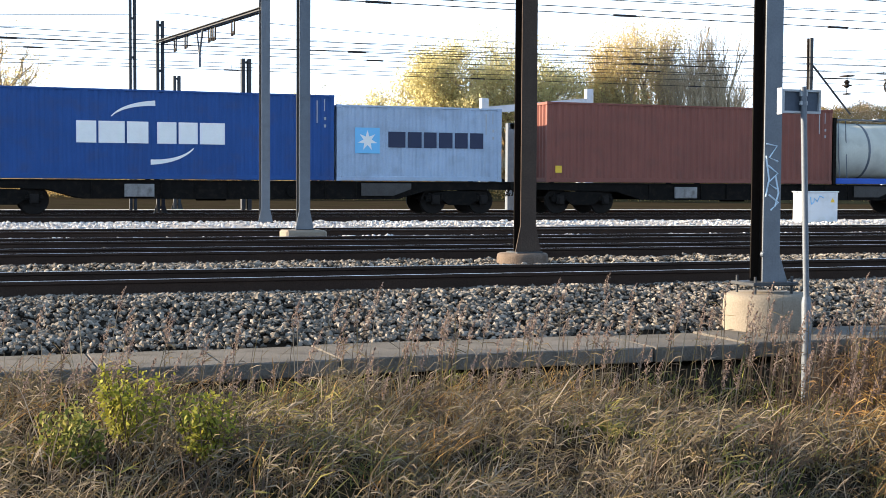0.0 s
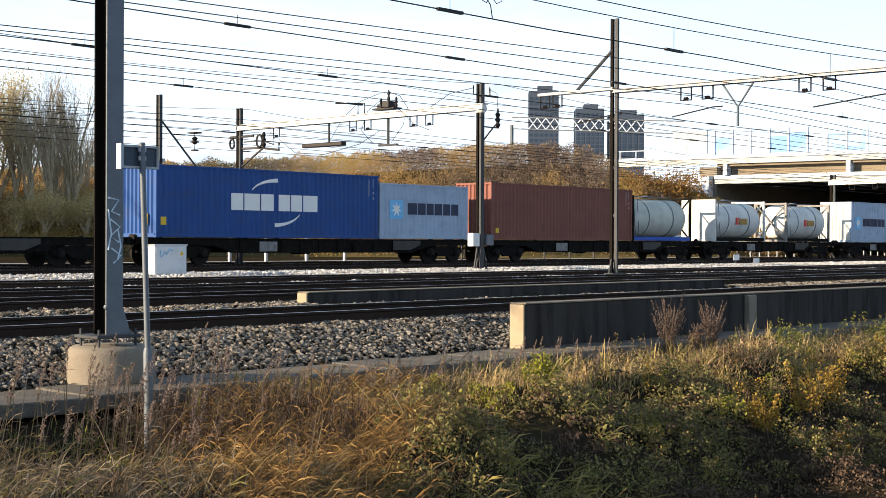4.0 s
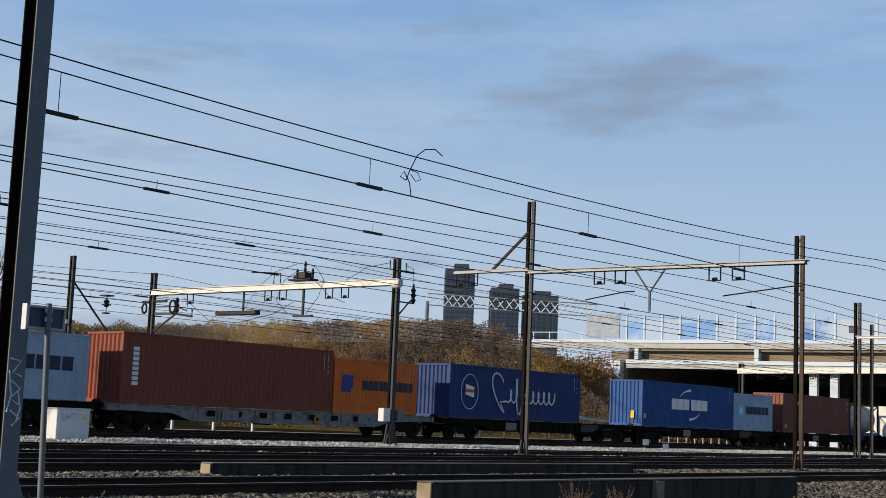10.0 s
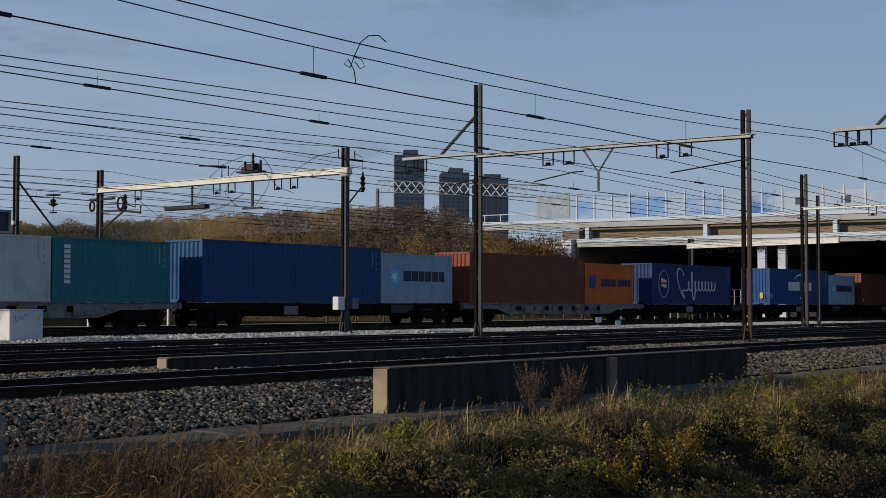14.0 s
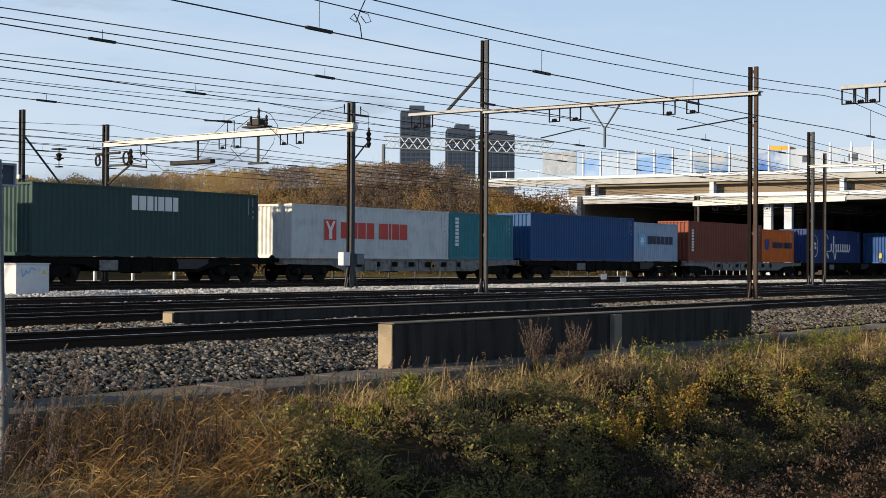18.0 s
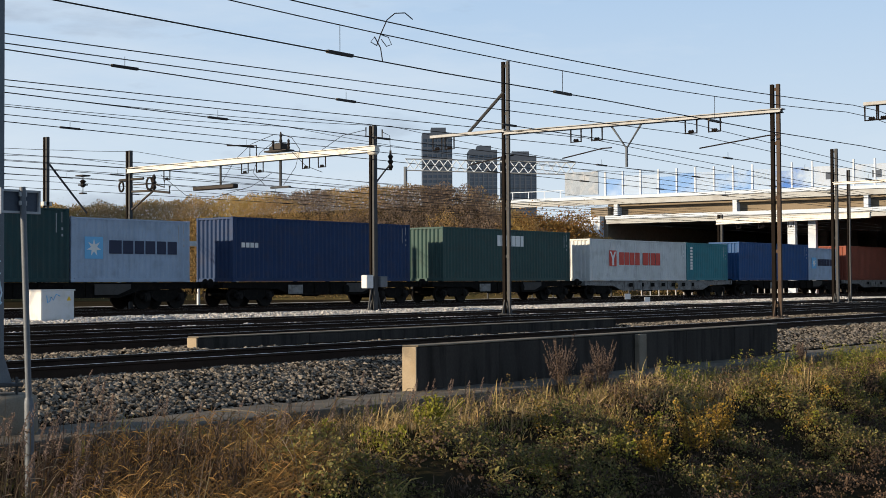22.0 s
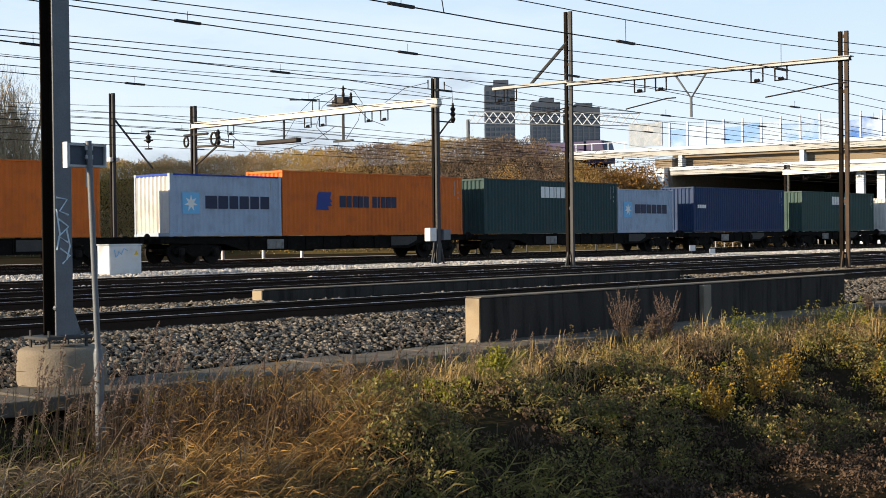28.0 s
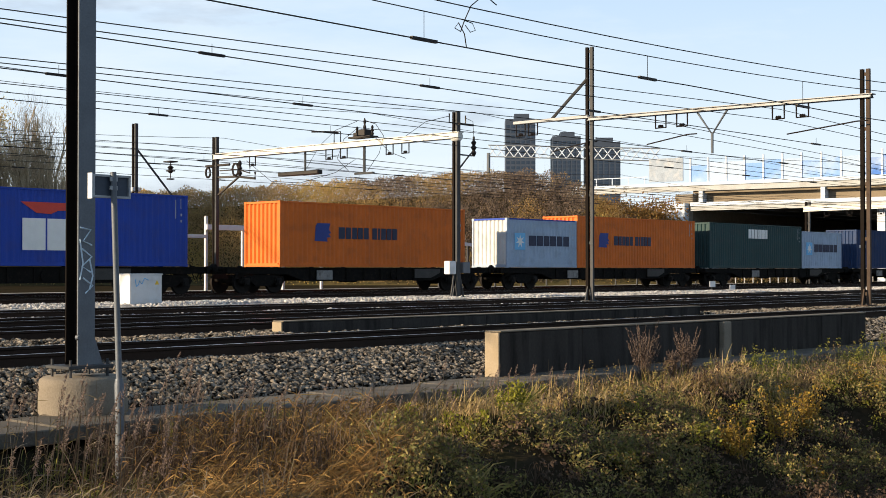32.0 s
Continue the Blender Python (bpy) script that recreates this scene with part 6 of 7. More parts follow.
def build_towers():
    f = Vector((math.sin(0.856), math.cos(0.856), 0))
    r = Vector((f.y, -f.x, 0))
    D = 700.0
    for (x0, x1, top, pent) in ((845, 898, 82.5, 3.0), (928, 978, 73.0, 2.5), (988, 1048, 70.0, 2.5)):
        c = f * D + r * ((x0 + x1) / 2 - 784) / 2393 * D
        w = (x1 - x0) / 2393 * D
        t = thing("office_tower", "tall blue-grey office tower on the horizon", "tower", pose(c.x, c.y, 0, 0, 0, -math.degrees(0.856)), group="towers on the horizon")
        part("shaft", Shape().box(-w / 2, w / 2, 0, 18, 0, top - pent), M_TOWER, t)
        part("roof_house", Shape().box(-w * 0.2, w * 0.3, 3, 14, top - pent, top), M_TOWER, t)
        nb = 6
        for k in range(nb):
            xx = -w / 2 + w * (k + 0.5) / nb
            for q in range(14):
                z = 40 + q * (top - pent - 42) / 14
                part("window", Shape().box(xx - w * 0.055, xx + w * 0.055, -0.12, -0.02, z, z + 1.5), M_TOWERGLASS, t)
    # lattice sign gantry over the road
    g = thing("sign_gantry", "pale steel lattice gantry over the motorway", "gantry")
    a = f * 190 + r * (815 - 784) / 2393 * 190
    b = f * 176 + r * (1118 - 784) / 2393 * 176
    za, zb = 17.3, 15.5
    n = 19
    top_, bot = Shape(), Shape()
    top_.tube([(a.x, a.y, za + 1.3), (b.x, b.y, zb + 1.3)], 0.09, 6)
    bot.tube([(a.x, a.y, za - 0.3), (b.x, b.y, zb - 0.3)], 0.09, 6)
    part("top_chord", top_, M_GALV, g)
    part("bottom_chord", bot, M_GALV, g)
    for k in range(n):
        p, q = a.lerp(b, k / n), a.lerp(b, (k + 1) / n)
        z0, z1 = za + (zb - za) * k / n, za + (zb - za) * (k + 1) / n
        part("lattice_bar", Shape().cyl((p.x, p.y, z0 - 0.3), (q.x, q.y, z1 + 1.3), 0.075, seg=5), M_BRIDGE, g)
        part("lattice_bar", Shape().cyl((p.x, p.y, z0 + 1.3), (q.x, q.y, z1 - 0.3), 0.075, seg=5), M_BRIDGE, g)
    for p in (a,):
        part("gantry_leg", Shape().cyl((p.x, p.y, -0.3), (p.x, p.y, 17.5), 0.25, seg=8), M_GALV, g)


build_towers()


def leaf_cloud(points, size, upright=0.0):
    """A small tilted triangle pair at each point."""
    pts = np.asarray(points)
    n = len(pts)
    a = rng.normal(size=(n, 3))
    a[:, 2] += upright * np.sign(a[:, 2])
    a /= np.linalg.norm(a, axis=1, keepdims=True)
    b = np.cross(a, rng.normal(size=(n, 3)))
    b /= np.linalg.norm(b, axis=1, keepdims=True)
    s = (size * rng.uniform(0.5, 1.4, n))[:, None]
    v = np.stack([pts - a * s, pts + b * s * 0.55, pts + a * s, pts - b * s * 0.55], 1).reshape(-1, 3)
    f = (np.arange(n)[:, None] * 4 + np.array([0, 1, 2, 3])).tolist()
    return v, f


BANK = [(-60, 160, 2.4), (10, 142, 2.6), (32, 130, 3.2), (45, 123, 5.8), (58, 117, 7.4), (67, 114, 8.2), (79, 101, 8.8), (86, 93, 9.5), (94, 85, 10.3), (99, 80, 10.8), (101.2, 78.0, 10.5), (102.6, 76.9, 8.3), (107, 73.5, 7.2), (112, 71.5, 5.4), (118, 90, 9.0), (150, 170, 8.5)]


def build_bank():
    xs = [p[0] for p in BANK]
    pts, m = [], Shape()
    for i in range(105):
        x0 = -60 + i * 2.0
        pts.append((x0, float(np.interp(x0, xs, [p[1] for p in BANK])), float(np.interp(x0, xs, [p[2] for p in BANK]))))
    v, f = [], []
    for (x, y, z) in pts:
        v += [(x, y - 15, -0.4), (x, y - 8, z * 0.42), (x, y - 2, z * 0.78), (x, y + 8, z * 0.74), (x, y + 40, -0.3)]
    for i in range(len(pts) - 1):
        f += [(5 * i + k, 5 * i + k + 1, 5 * i + 6 + k, 5 * i + 5 + k) for k in range(4)]
    m.add(v, f)
    solid("embankment", m, M_MEADOW, "overgrown earth embankment behind the tracks", "embankment", kind="structure")
    n = 620000
    x = np.concatenate([rng.uniform(-60, 45, n // 4), rng.uniform(45, 113, n - n // 4)])
    y = np.interp(x, xs, [p[1] for p in BANK])
    z = np.interp(x, xs, [p[2] for p in BANK])
    d = rng.uniform(-15, 3, n)
    base = np.where(d < -8, -0.4 + (z * 0.30 + 0.4) * (d + 15) / 7, z * (0.30 + 0.32 * np.clip((d + 8) / 6, 0, 1)))
    clump = np.array([0.7 * noise.noise((a * 0.34, b * 0.34, 0.0)) + 0.8 * noise.noise((a * 0.95, b * 0.95, 4.0)) for a, b in zip(x, y + d)])
    top = z * np.where(d < -8, 0.16 + 0.22 * np.clip((d + 15) / 7, 0, 1), 0.38) * np.clip(0.90 + 0.22 * clump, 0.5, 1.15)
    zz = base + top * rng.uniform(0, 1, n) ** 0.42
    warm = np.array([noise.noise((a * 0.16, b * 0.16, 9.0)) for a, b in zip(x, y + d)]) + rng.normal(0, 0.12, n) > 0.12
    bare = (x > 88) & (x < 105) & (np.array([noise.noise((a * 0.22, b * 0.22, 15.0)) for a, b in zip(x, y + d)]) + rng.normal(0, 0.1, n) > -0.12)
    for sel, mat_, nm, lb in ((~warm & ~bare, M_THICKET, "thicket", "dense brown autumn thicket covering the embankment"), (warm & ~bare, M_THICKETYELLOW, "yellow_thicket", "yellowing bushes on the embankment"),
                              (bare, M_THICKETDARK, "bare_thicket", "dark leafless brush on the end of the embankment")):
        v, f = leaf_cloud(np.stack([x, y + d, zz], 1)[sel], 0.075, 0.9)
        stuff(nm, v, f, mat_, lb, "thicket")
    # bare twigs standing out of it
    v, f = [], []
    for i in range(9000):
        k = rng.integers(n)
        p = np.array([x[k], y[k] + d[k], base[k]])
        h = (z[k] * 0.38) * rng.uniform(0.6, 1.3)
        o = rng.normal(0, 0.35, 2)
        w = 0.008
        q = len(v)
        v += [(p[0] - w, p[1], p[2]), (p[0] + w, p[1], p[2]), (p[0] + o[0], p[1] + o[1], p[2] + h)]
        f.append((q, q + 1, q + 2))
    stuff("twigs", v, f, M_BARK, "bare twigs standing out of the thicket", "twigs")


build_bank()


def tree(x, y, height, spread, crown_mat, leaves, leaf_size, label, upright=0.5, seed=1, base=-0.3, stem=0.42, loose=0.042, bare=False):
    """A tapered trunk with limbs that fork twice, and a crown of many small leaves round the twigs."""
    r = random.Random(seed)
    t = thing("tree", label, "tree", pose(x, y, base), "trees beyond the tracks")
    trunk, tips = Shape(), []

    def grow(p, d, length, rad, depth):
        q = p + d * length
        mid = p.lerp(q, 0.5) + Vector((r.uniform(-1, 1), r.uniform(-1, 1), 0)) * length * 0.06
        trunk.tube([p, mid, q], rad, 5 if depth else 8)
        if depth >= 4 or length < 0.5:
            tips.append((q, length))
            return
        for k in range(3 if depth else 5):
            a = r.uniform(0, 2 * math.pi)
            out = Vector((math.cos(a), math.sin(a), 0))
            nd = (d * (1.0 + upright) + out * r.uniform(0.35, 0.95) * spread + Vector((0, 0, 0.25 * upright))).normalized()
            s = p.lerp(q, r.uniform(0.45, 1.0)) if depth else p.lerp(q, r.uniform(0.3, 1.0))
            grow(s, nd, length * r.uniform(0.5, 0.78), rad * 0.55, depth + 1)
        tips.append((q, length))

    grow(Vector((0, 0, 0)), Vector((0, 0, 1)), height * stem, height * 0.017, 0)
    top = max(p.z for p, _ in tips)
    k = height / top
    trunk.v = [(a * k, b * k, c * k) for a, b, c in trunk.v]
    part("trunk", trunk, M_TWIG, t)
    pts = []
    for i in range(leaves):
        p, ln = tips[r.randrange(len(tips))]
        g = loose * height
        pts.append((p.x * k + r.gauss(0, g), p.y * k + r.gauss(0, g), p.z * k + r.gauss(0, g)))
    if bare:
        p = np.asarray(pts)
        d = rng.normal(0, 0.38, p.shape) + np.array((0, 0, 0.9))
        d *= rng.uniform(0.25, 0.85, (len(p), 1))
        w = np.array((0.011, -0.006, 0.0))
        v = np.stack([p - w, p + w, p + d], 1).reshape(-1, 3)
        f = np.arange(len(v)).reshape(-1, 3).tolist()
    else:
        v, f = leaf_cloud(pts, leaf_size)
    me = bpy.data.meshes.new("crown")
    me.from_pydata(v.tolist(), [], f)
    me.materials.append(crown_mat)
    part("crown", me, None, t)
    return t


def build_trees():
    for i, (x, y, h, lv) in enumerate(((37.0, 114, 9.0, 12000), (40.2, 113, 12.0, 19000), (43.6, 112, 13.6, 22000), (47.0, 112, 14.3, 22000), (50.6, 111, 13.8, 17000), (53.5, 110, 10.5, 8000))):
        tree(x, y, h, 1.25, M_WILLOW, lv, 0.105, "broad willow with yellowing autumn leaves", 0.05, 11 + i)
    for i, (x, y, h, lv) in enumerate(((54.5, 110, 13.0, 9000), (57.0, 109, 15.2, 9000), (59.0, 109, 16.2, 6000), (60.6, 108, 15.8, 4500))):
        tree(x, y, h, 0.75, M_POPLAR, int(lv * 1.2), 0.095, "tall poplar with thin tan autumn leaves", 0.75, 20 + i)
    for i, (x, y, h) in enumerate(((61.6, 107, 13.6), (62.9, 106, 15.4), (64.2, 107, 13.2), (65.1, 106, 15.0), (66.4, 107, 12.6))):
        tree(x, y, h, 0.7, M_TWIG, 2400, 0.0, "tall bare poplar with pale upright twigs", 0.8, 90 + i, bare=True)
    for i, (x, y, h) in enumerate(((58.5, 104, 4.6), (60.5, 103, 5.4), (62.4, 103, 4.4), (64.0, 102, 5.2), (66.0, 102, 4.2), (68.0, 101, 4.8))):
        tree(x, y, h, 1.1, M_POPLAR, 3600, 0.08, "pale tan shrub under the bare poplars", 0.3, 110 + i, -0.3, 0.22, 0.085)
    for i, (x, y, h) in enumerate(((104.5, 70.5, 7.6), (106.5, 69.8, 6.6), (102.0, 71.5, 7.2))):
        tree(x, y, h, 1.0, M_ORANGELEAF, 6000, 0.12, "bush with orange autumn leaves by the bridge", 0.3, 70 + i, -0.3, 0.3, 0.09)
    for i, (x, y, h) in enumerate(((3.5, 126, 14.5), (-6, 124, 12.0), (8, 128, 8.0), (14, 126, 7.0), (18, 122, 6.0), (22, 121, 7.5), (24.5, 118, 6.5), (27, 119, 7.5), (29.5, 117, 8.8), (31.5, 118, 7.0), (34, 116, 8.0), (-2, 128, 7.0), (11, 120, 5.5))):
        if i % 2:
            tree(x, y, h * 1.1, 0.85, M_TWIG, 2200, 0.0, "bare pale shrub tree beyond the tracks", 0.6, 40 + i, -0.3, 0.24, 0.05, True)
        else:
            tree(x, y, h, 0.95, M_POPLAR if i % 3 < 2 else M_WILLOW, 5000, 0.10, "leafy pale autumn shrub tree beyond the tracks", 0.35, 40 + i, -0.3, 0.24, 0.075)


build_trees()

# ---------------------------------------------------------------- loose stones of the ballast


def build_stones(pale):
    ico = np.array([(0, 0, 1), (0.9, 0, 0.35), (0.2, 0.85, 0.3), (-0.75, 0.5, 0.4), (-0.7, -0.55, 0.3), (0.3, -0.85, 0.35), (0.75, 0.55, -0.4), (-0.3, 0.85, -0.4), (-0.9, 0, -0.4), (-0.2, -0.9, -0.4), (0.75, -0.5, -0.4)])
    tri = np.array([(0, 1, 2), (0, 2, 3), (0, 3, 4), (0, 4, 5), (0, 5, 1), (1, 6, 2), (2, 6, 7), (2, 7, 3), (3, 7, 8), (3, 8, 4), (4, 8, 9), (4, 9, 5), (5, 9, 10), (5, 10, 1), (1, 10, 6)])
    zones = ([(-7, 16, 12.3, 14.1, 27000, 0.030), (16, 40, 12.35, 14.1, 14000, 0.031), (-3, 45, 16.1, 17.1, 5500, 0.034), (-3, 15.2, 17.1, 18.1, 3000, 0.034), (28.9, 45, 17.1, 18.1, 2400, 0.036), (-3, 45, 18.1, 19.5, 6500, 0.038), (0, 60, 22.0, 23.4, 5000, 0.05)] if not pale else
             [(0, 75, 25.4, 28.5, 11000, 0.040), (0, 90, 30.6, 39.8, 24000, 0.042)])
    V, Fc, o = [], [], 0
    for x0, x1, y0, y1, n, r in zones:
        x, y = rng.uniform(x0, x1, n), rng.uniform(y0, y1, n)
        z = np.array([bed_z(b) + (0.06 if pale else 0.035) * noise.noise((a * 1.3, b * 1.3, 1.0)) for a, b in zip(x, y)])
        s = r * rng.uniform(0.55, 1.45, (n, 1, 1)) * rng.uniform(0.6, 1.3, (n, 1, 3)) * np.array((1.12, 1.0, 0.72))
        a = rng.uniform(0, 2 * np.pi, n)
        b = rng.normal(0, 0.6, n)
        pts = ico[None] * s * rng.uniform(0.8, 1.2, (n, len(ico), 1))
        ca, sa, cb, sb = np.cos(a), np.sin(a), np.cos(b), np.sin(b)
        X = pts[..., 0] * ca[:, None] - pts[..., 1] * sa[:, None]
        Y = pts[..., 0] * sa[:, None] + pts[..., 1] * ca[:, None]
        Z = pts[..., 2]
        X, Z = X * cb[:, None] + Z * sb[:, None], -X * sb[:, None] + Z * cb[:, None]
        V.append(np.stack([X + x[:, None], Y + y[:, None], Z + z[:, None] + r * 0.35], -1).reshape(-1, 3))
        Fc.append((tri[None] + (o + np.arange(n) * len(ico))[:, None, None]).reshape(-1, 3))
        o += n * len(ico)
    stuff("ballast_stones", np.concatenate(V), np.concatenate(Fc).tolist(), M_STONEPALE if pale else M_STONE, "loose pale stones of the far ballast" if pale else "loose grey crushed stones of the near ballast", "ballast")


build_stones(False)
build_stones(True)


# ---------------------------------------------------------------- grass and weeds
def clumps(n, x0, x1, y0, y1, per, h0, h1, radius, width, bend, material, name, label, category, keep=None, lee=0.35):
    """Tufts of arching blades, some bent by the wind; each blade is an island with its own tint."""
    cx, cy = rng.uniform(x0, x1, n), rng.uniform(y0, y1, n)
    if keep is not None:
        k = keep(cx, cy) > rng.uniform(0, 1, n)
        cx, cy = cx[k], cy[k]
        n = len(cx)
    size = rng.uniform(0.65, 1.25, n)
    x, y = np.repeat(cx, per) + rng.normal(0, radius, n * per), np.repeat(cy, per) + rng.normal(0, radius, n * per)
    h = rng.uniform(h0, h1, n * per) * np.repeat(size, per)
    n *= per
    z = np.array([ground_z(a, b) for a, b in zip(x, y)]) - 0.03
    a = np.where(rng.uniform(0, 1, n) < lee, rng.normal(0.1, 0.75, n), rng.uniform(0, 2 * np.pi, n))
    reach = h * bend * rng.uniform(0.1, 1.0, n)
    dx, dy = np.cos(a) * reach, np.sin(a) * reach
    droop = rng.uniform(0.0, 0.75, n) * min(1.0, bend)
    wa = a + np.pi / 2 + rng.normal(0, 0.5, n)
    w = width * rng.uniform(0.5, 1.4, n)
    V = []
    for s, q in ((0, 0.7), (0.4, 1.0), (0.75, 0.8)):
        c = np.stack([x + dx * s ** 1.7, y + dy * s ** 1.7, z + h * (s - droop * s ** 2.6)], -1)
        o = np.stack([np.cos(wa) * w * q, np.sin(wa) * w * q, 0 * w], -1)
        V += [c - o, c + o]
    V.append(np.stack([x + dx * 1.05, y + dy * 1.05, z + h * (1.02 - droop * 1.05)], -1))
    V = np.stack(V, 1).reshape(-1, 3)
    i = (np.arange(n) * 7)[:, None]
    f = (i + np.array([0, 1, 3, 2])).tolist() + (i + np.array([2, 3, 5, 4])).tolist() + (i + np.array([4, 5, 6])).tolist()
    return stuff(name, V, f, material, label, category)


def herbs(n, x0, x1, y0, y1, h0, h1, per, size, wide, material, name, label, keep=None):
    """Leafy plants: leaves set round upright stems."""
    cx, cy = rng.uniform(x0, x1, n), rng.uniform(y0, y1, n)
    if keep is not None:
        k = keep(cx, cy) > rng.uniform(0, 1, n)
        cx, cy = cx[k], cy[k]
        n = len(cx)
    h, w = np.repeat(rng.uniform(h0, h1, n), per), np.repeat(rng.uniform(0.5, 1.3, n) * wide, per)
    t = rng.uniform(0, 1, n * per) ** 0.75
    x, y = np.repeat(cx, per) + rng.normal(0, 1, n * per) * w * (1.1 - 0.7 * t), np.repeat(cy, per) + rng.normal(0, 1, n * per) * w * (1.1 - 0.7 * t)
    z = np.repeat(np.array([ground_z(a, b) for a, b in zip(cx, cy)]), per) + h * t
    v, f = leaf_cloud(np.stack([x, y, z], 1), size)
    return stuff(name, v, f, material, label, "weeds")


def reeds(n, x0, x1, y0, y1, top0, top1, leaves, length, width, material, name, label, keep=None, plume=0.0):
    """Upright stalks with long leaves blown to one side; the leaves leave the stalk at a steep angle and droop. Heights are those of the tips over the track."""
    cx, cy = rng.uniform(x0, x1, n), rng.uniform(y0, y1, n)
    if keep is not None:
        k = keep(cx, cy) > rng.uniform(0, 1, n)
        cx, cy = cx[k], cy[k]
        n = len(cx)
    z = np.array([ground_z(a, b) for a, b in zip(cx, cy)])
    h = np.clip(rng.uniform(top0, top1, n) - 0.17 * (10.5 - cy) - z, 0.20, 1.15)
    lx, ly = rng.normal(0.10, 0.09, n) * h, rng.normal(0, 0.07, n) * h
    w = 0.0032 * rng.uniform(0.7, 1.3, n)
    zero = 0 * w
    foot, tip = np.stack([cx, cy, z - 0.03], -1), np.stack([cx + lx, cy + ly, z + h], -1)
    o = np.stack([w, -w * 0.6, zero], -1)
    V = [np.stack([foot - o, foot + o, tip + o * 0.5, tip - o * 0.5], 1).reshape(-1, 3)]
    F = (np.arange(n)[:, None] * 4 + np.arange(4)).tolist()
    m = n * leaves
    q = rng.uniform(0.10, 1.0, m)
    p = np.repeat(foot, leaves, 0) * (1 - q)[:, None] + np.repeat(tip, leaves, 0) * q[:, None]
    a = np.where(rng.uniform(0, 1, m) < 0.55, rng.normal(-0.15, 0.75, m), rng.uniform(0, 2 * np.pi, m))
    ln = length * rng.uniform(0.45, 1.3, m)
    up, drop = rng.normal(0.35, 0.50, m), rng.uniform(0.0, 0.6, m)
    out = np.stack([np.cos(a), np.sin(a), zero[0] * a], -1)
    side = np.stack([-np.sin(a) * 0.35, np.cos(a) * 0.35, np.full(m, 0.94)], -1)
    lw = (width * rng.uniform(0.6, 1.3, m))[:, None]
    zed = np.array((0, 0, 1.0))
    mid = p + out * (ln * 0.5)[:, None] + zed * (ln * (0.5 * up))[:, None]
    end = p + out * ln[:, None] + zed * (ln * (up - drop))[:, None]
    V.append(np.stack([p - side * lw * 0.5, p + side * lw * 0.5, mid + side * lw, end, mid - side * lw], 1).reshape(-1, 3))
    F += (4 * n + np.arange(m)[:, None] * 5 + np.arange(5)).tolist()
    stuff(name, np.concatenate(V), F, material, label, "reeds")
    if plume:
        sel = rng.uniform(0, 1, n) < plume
        t = tip[sel]
        k = 90
        u = rng.uniform(0, 1, (len(t), k))
        fat = 0.020 * np.clip(3.2 * u, 0.25, 1) * (1.12 - u)
        pts = t[:, None, :] + np.stack([0.055 * u ** 2 + rng.normal(0, 1, u.shape) * fat, rng.normal(0, 1, u.shape) * fat * 0.7, -0.06 + 0.20 * u], -1)
        v, f = leaf_cloud(pts.reshape(-1, 3), 0.0085, 1.6)
        stuff(name + "_plumes", v, f, M_PLUME, "feathery brown plumes of the reeds", "reeds")


def spots(scale, seed, lo=-0.1, hi=0.25):
    """Patches: how much grows at each place."""
    return lambda x, y: np.clip((np.array([noise.noise((a * scale, b * scale, seed)) for a, b in zip(x, y)]) - lo) / (hi - lo), 0, 1)


def both(f, g):
    return lambda x, y: f(x, y) * g(x, y)


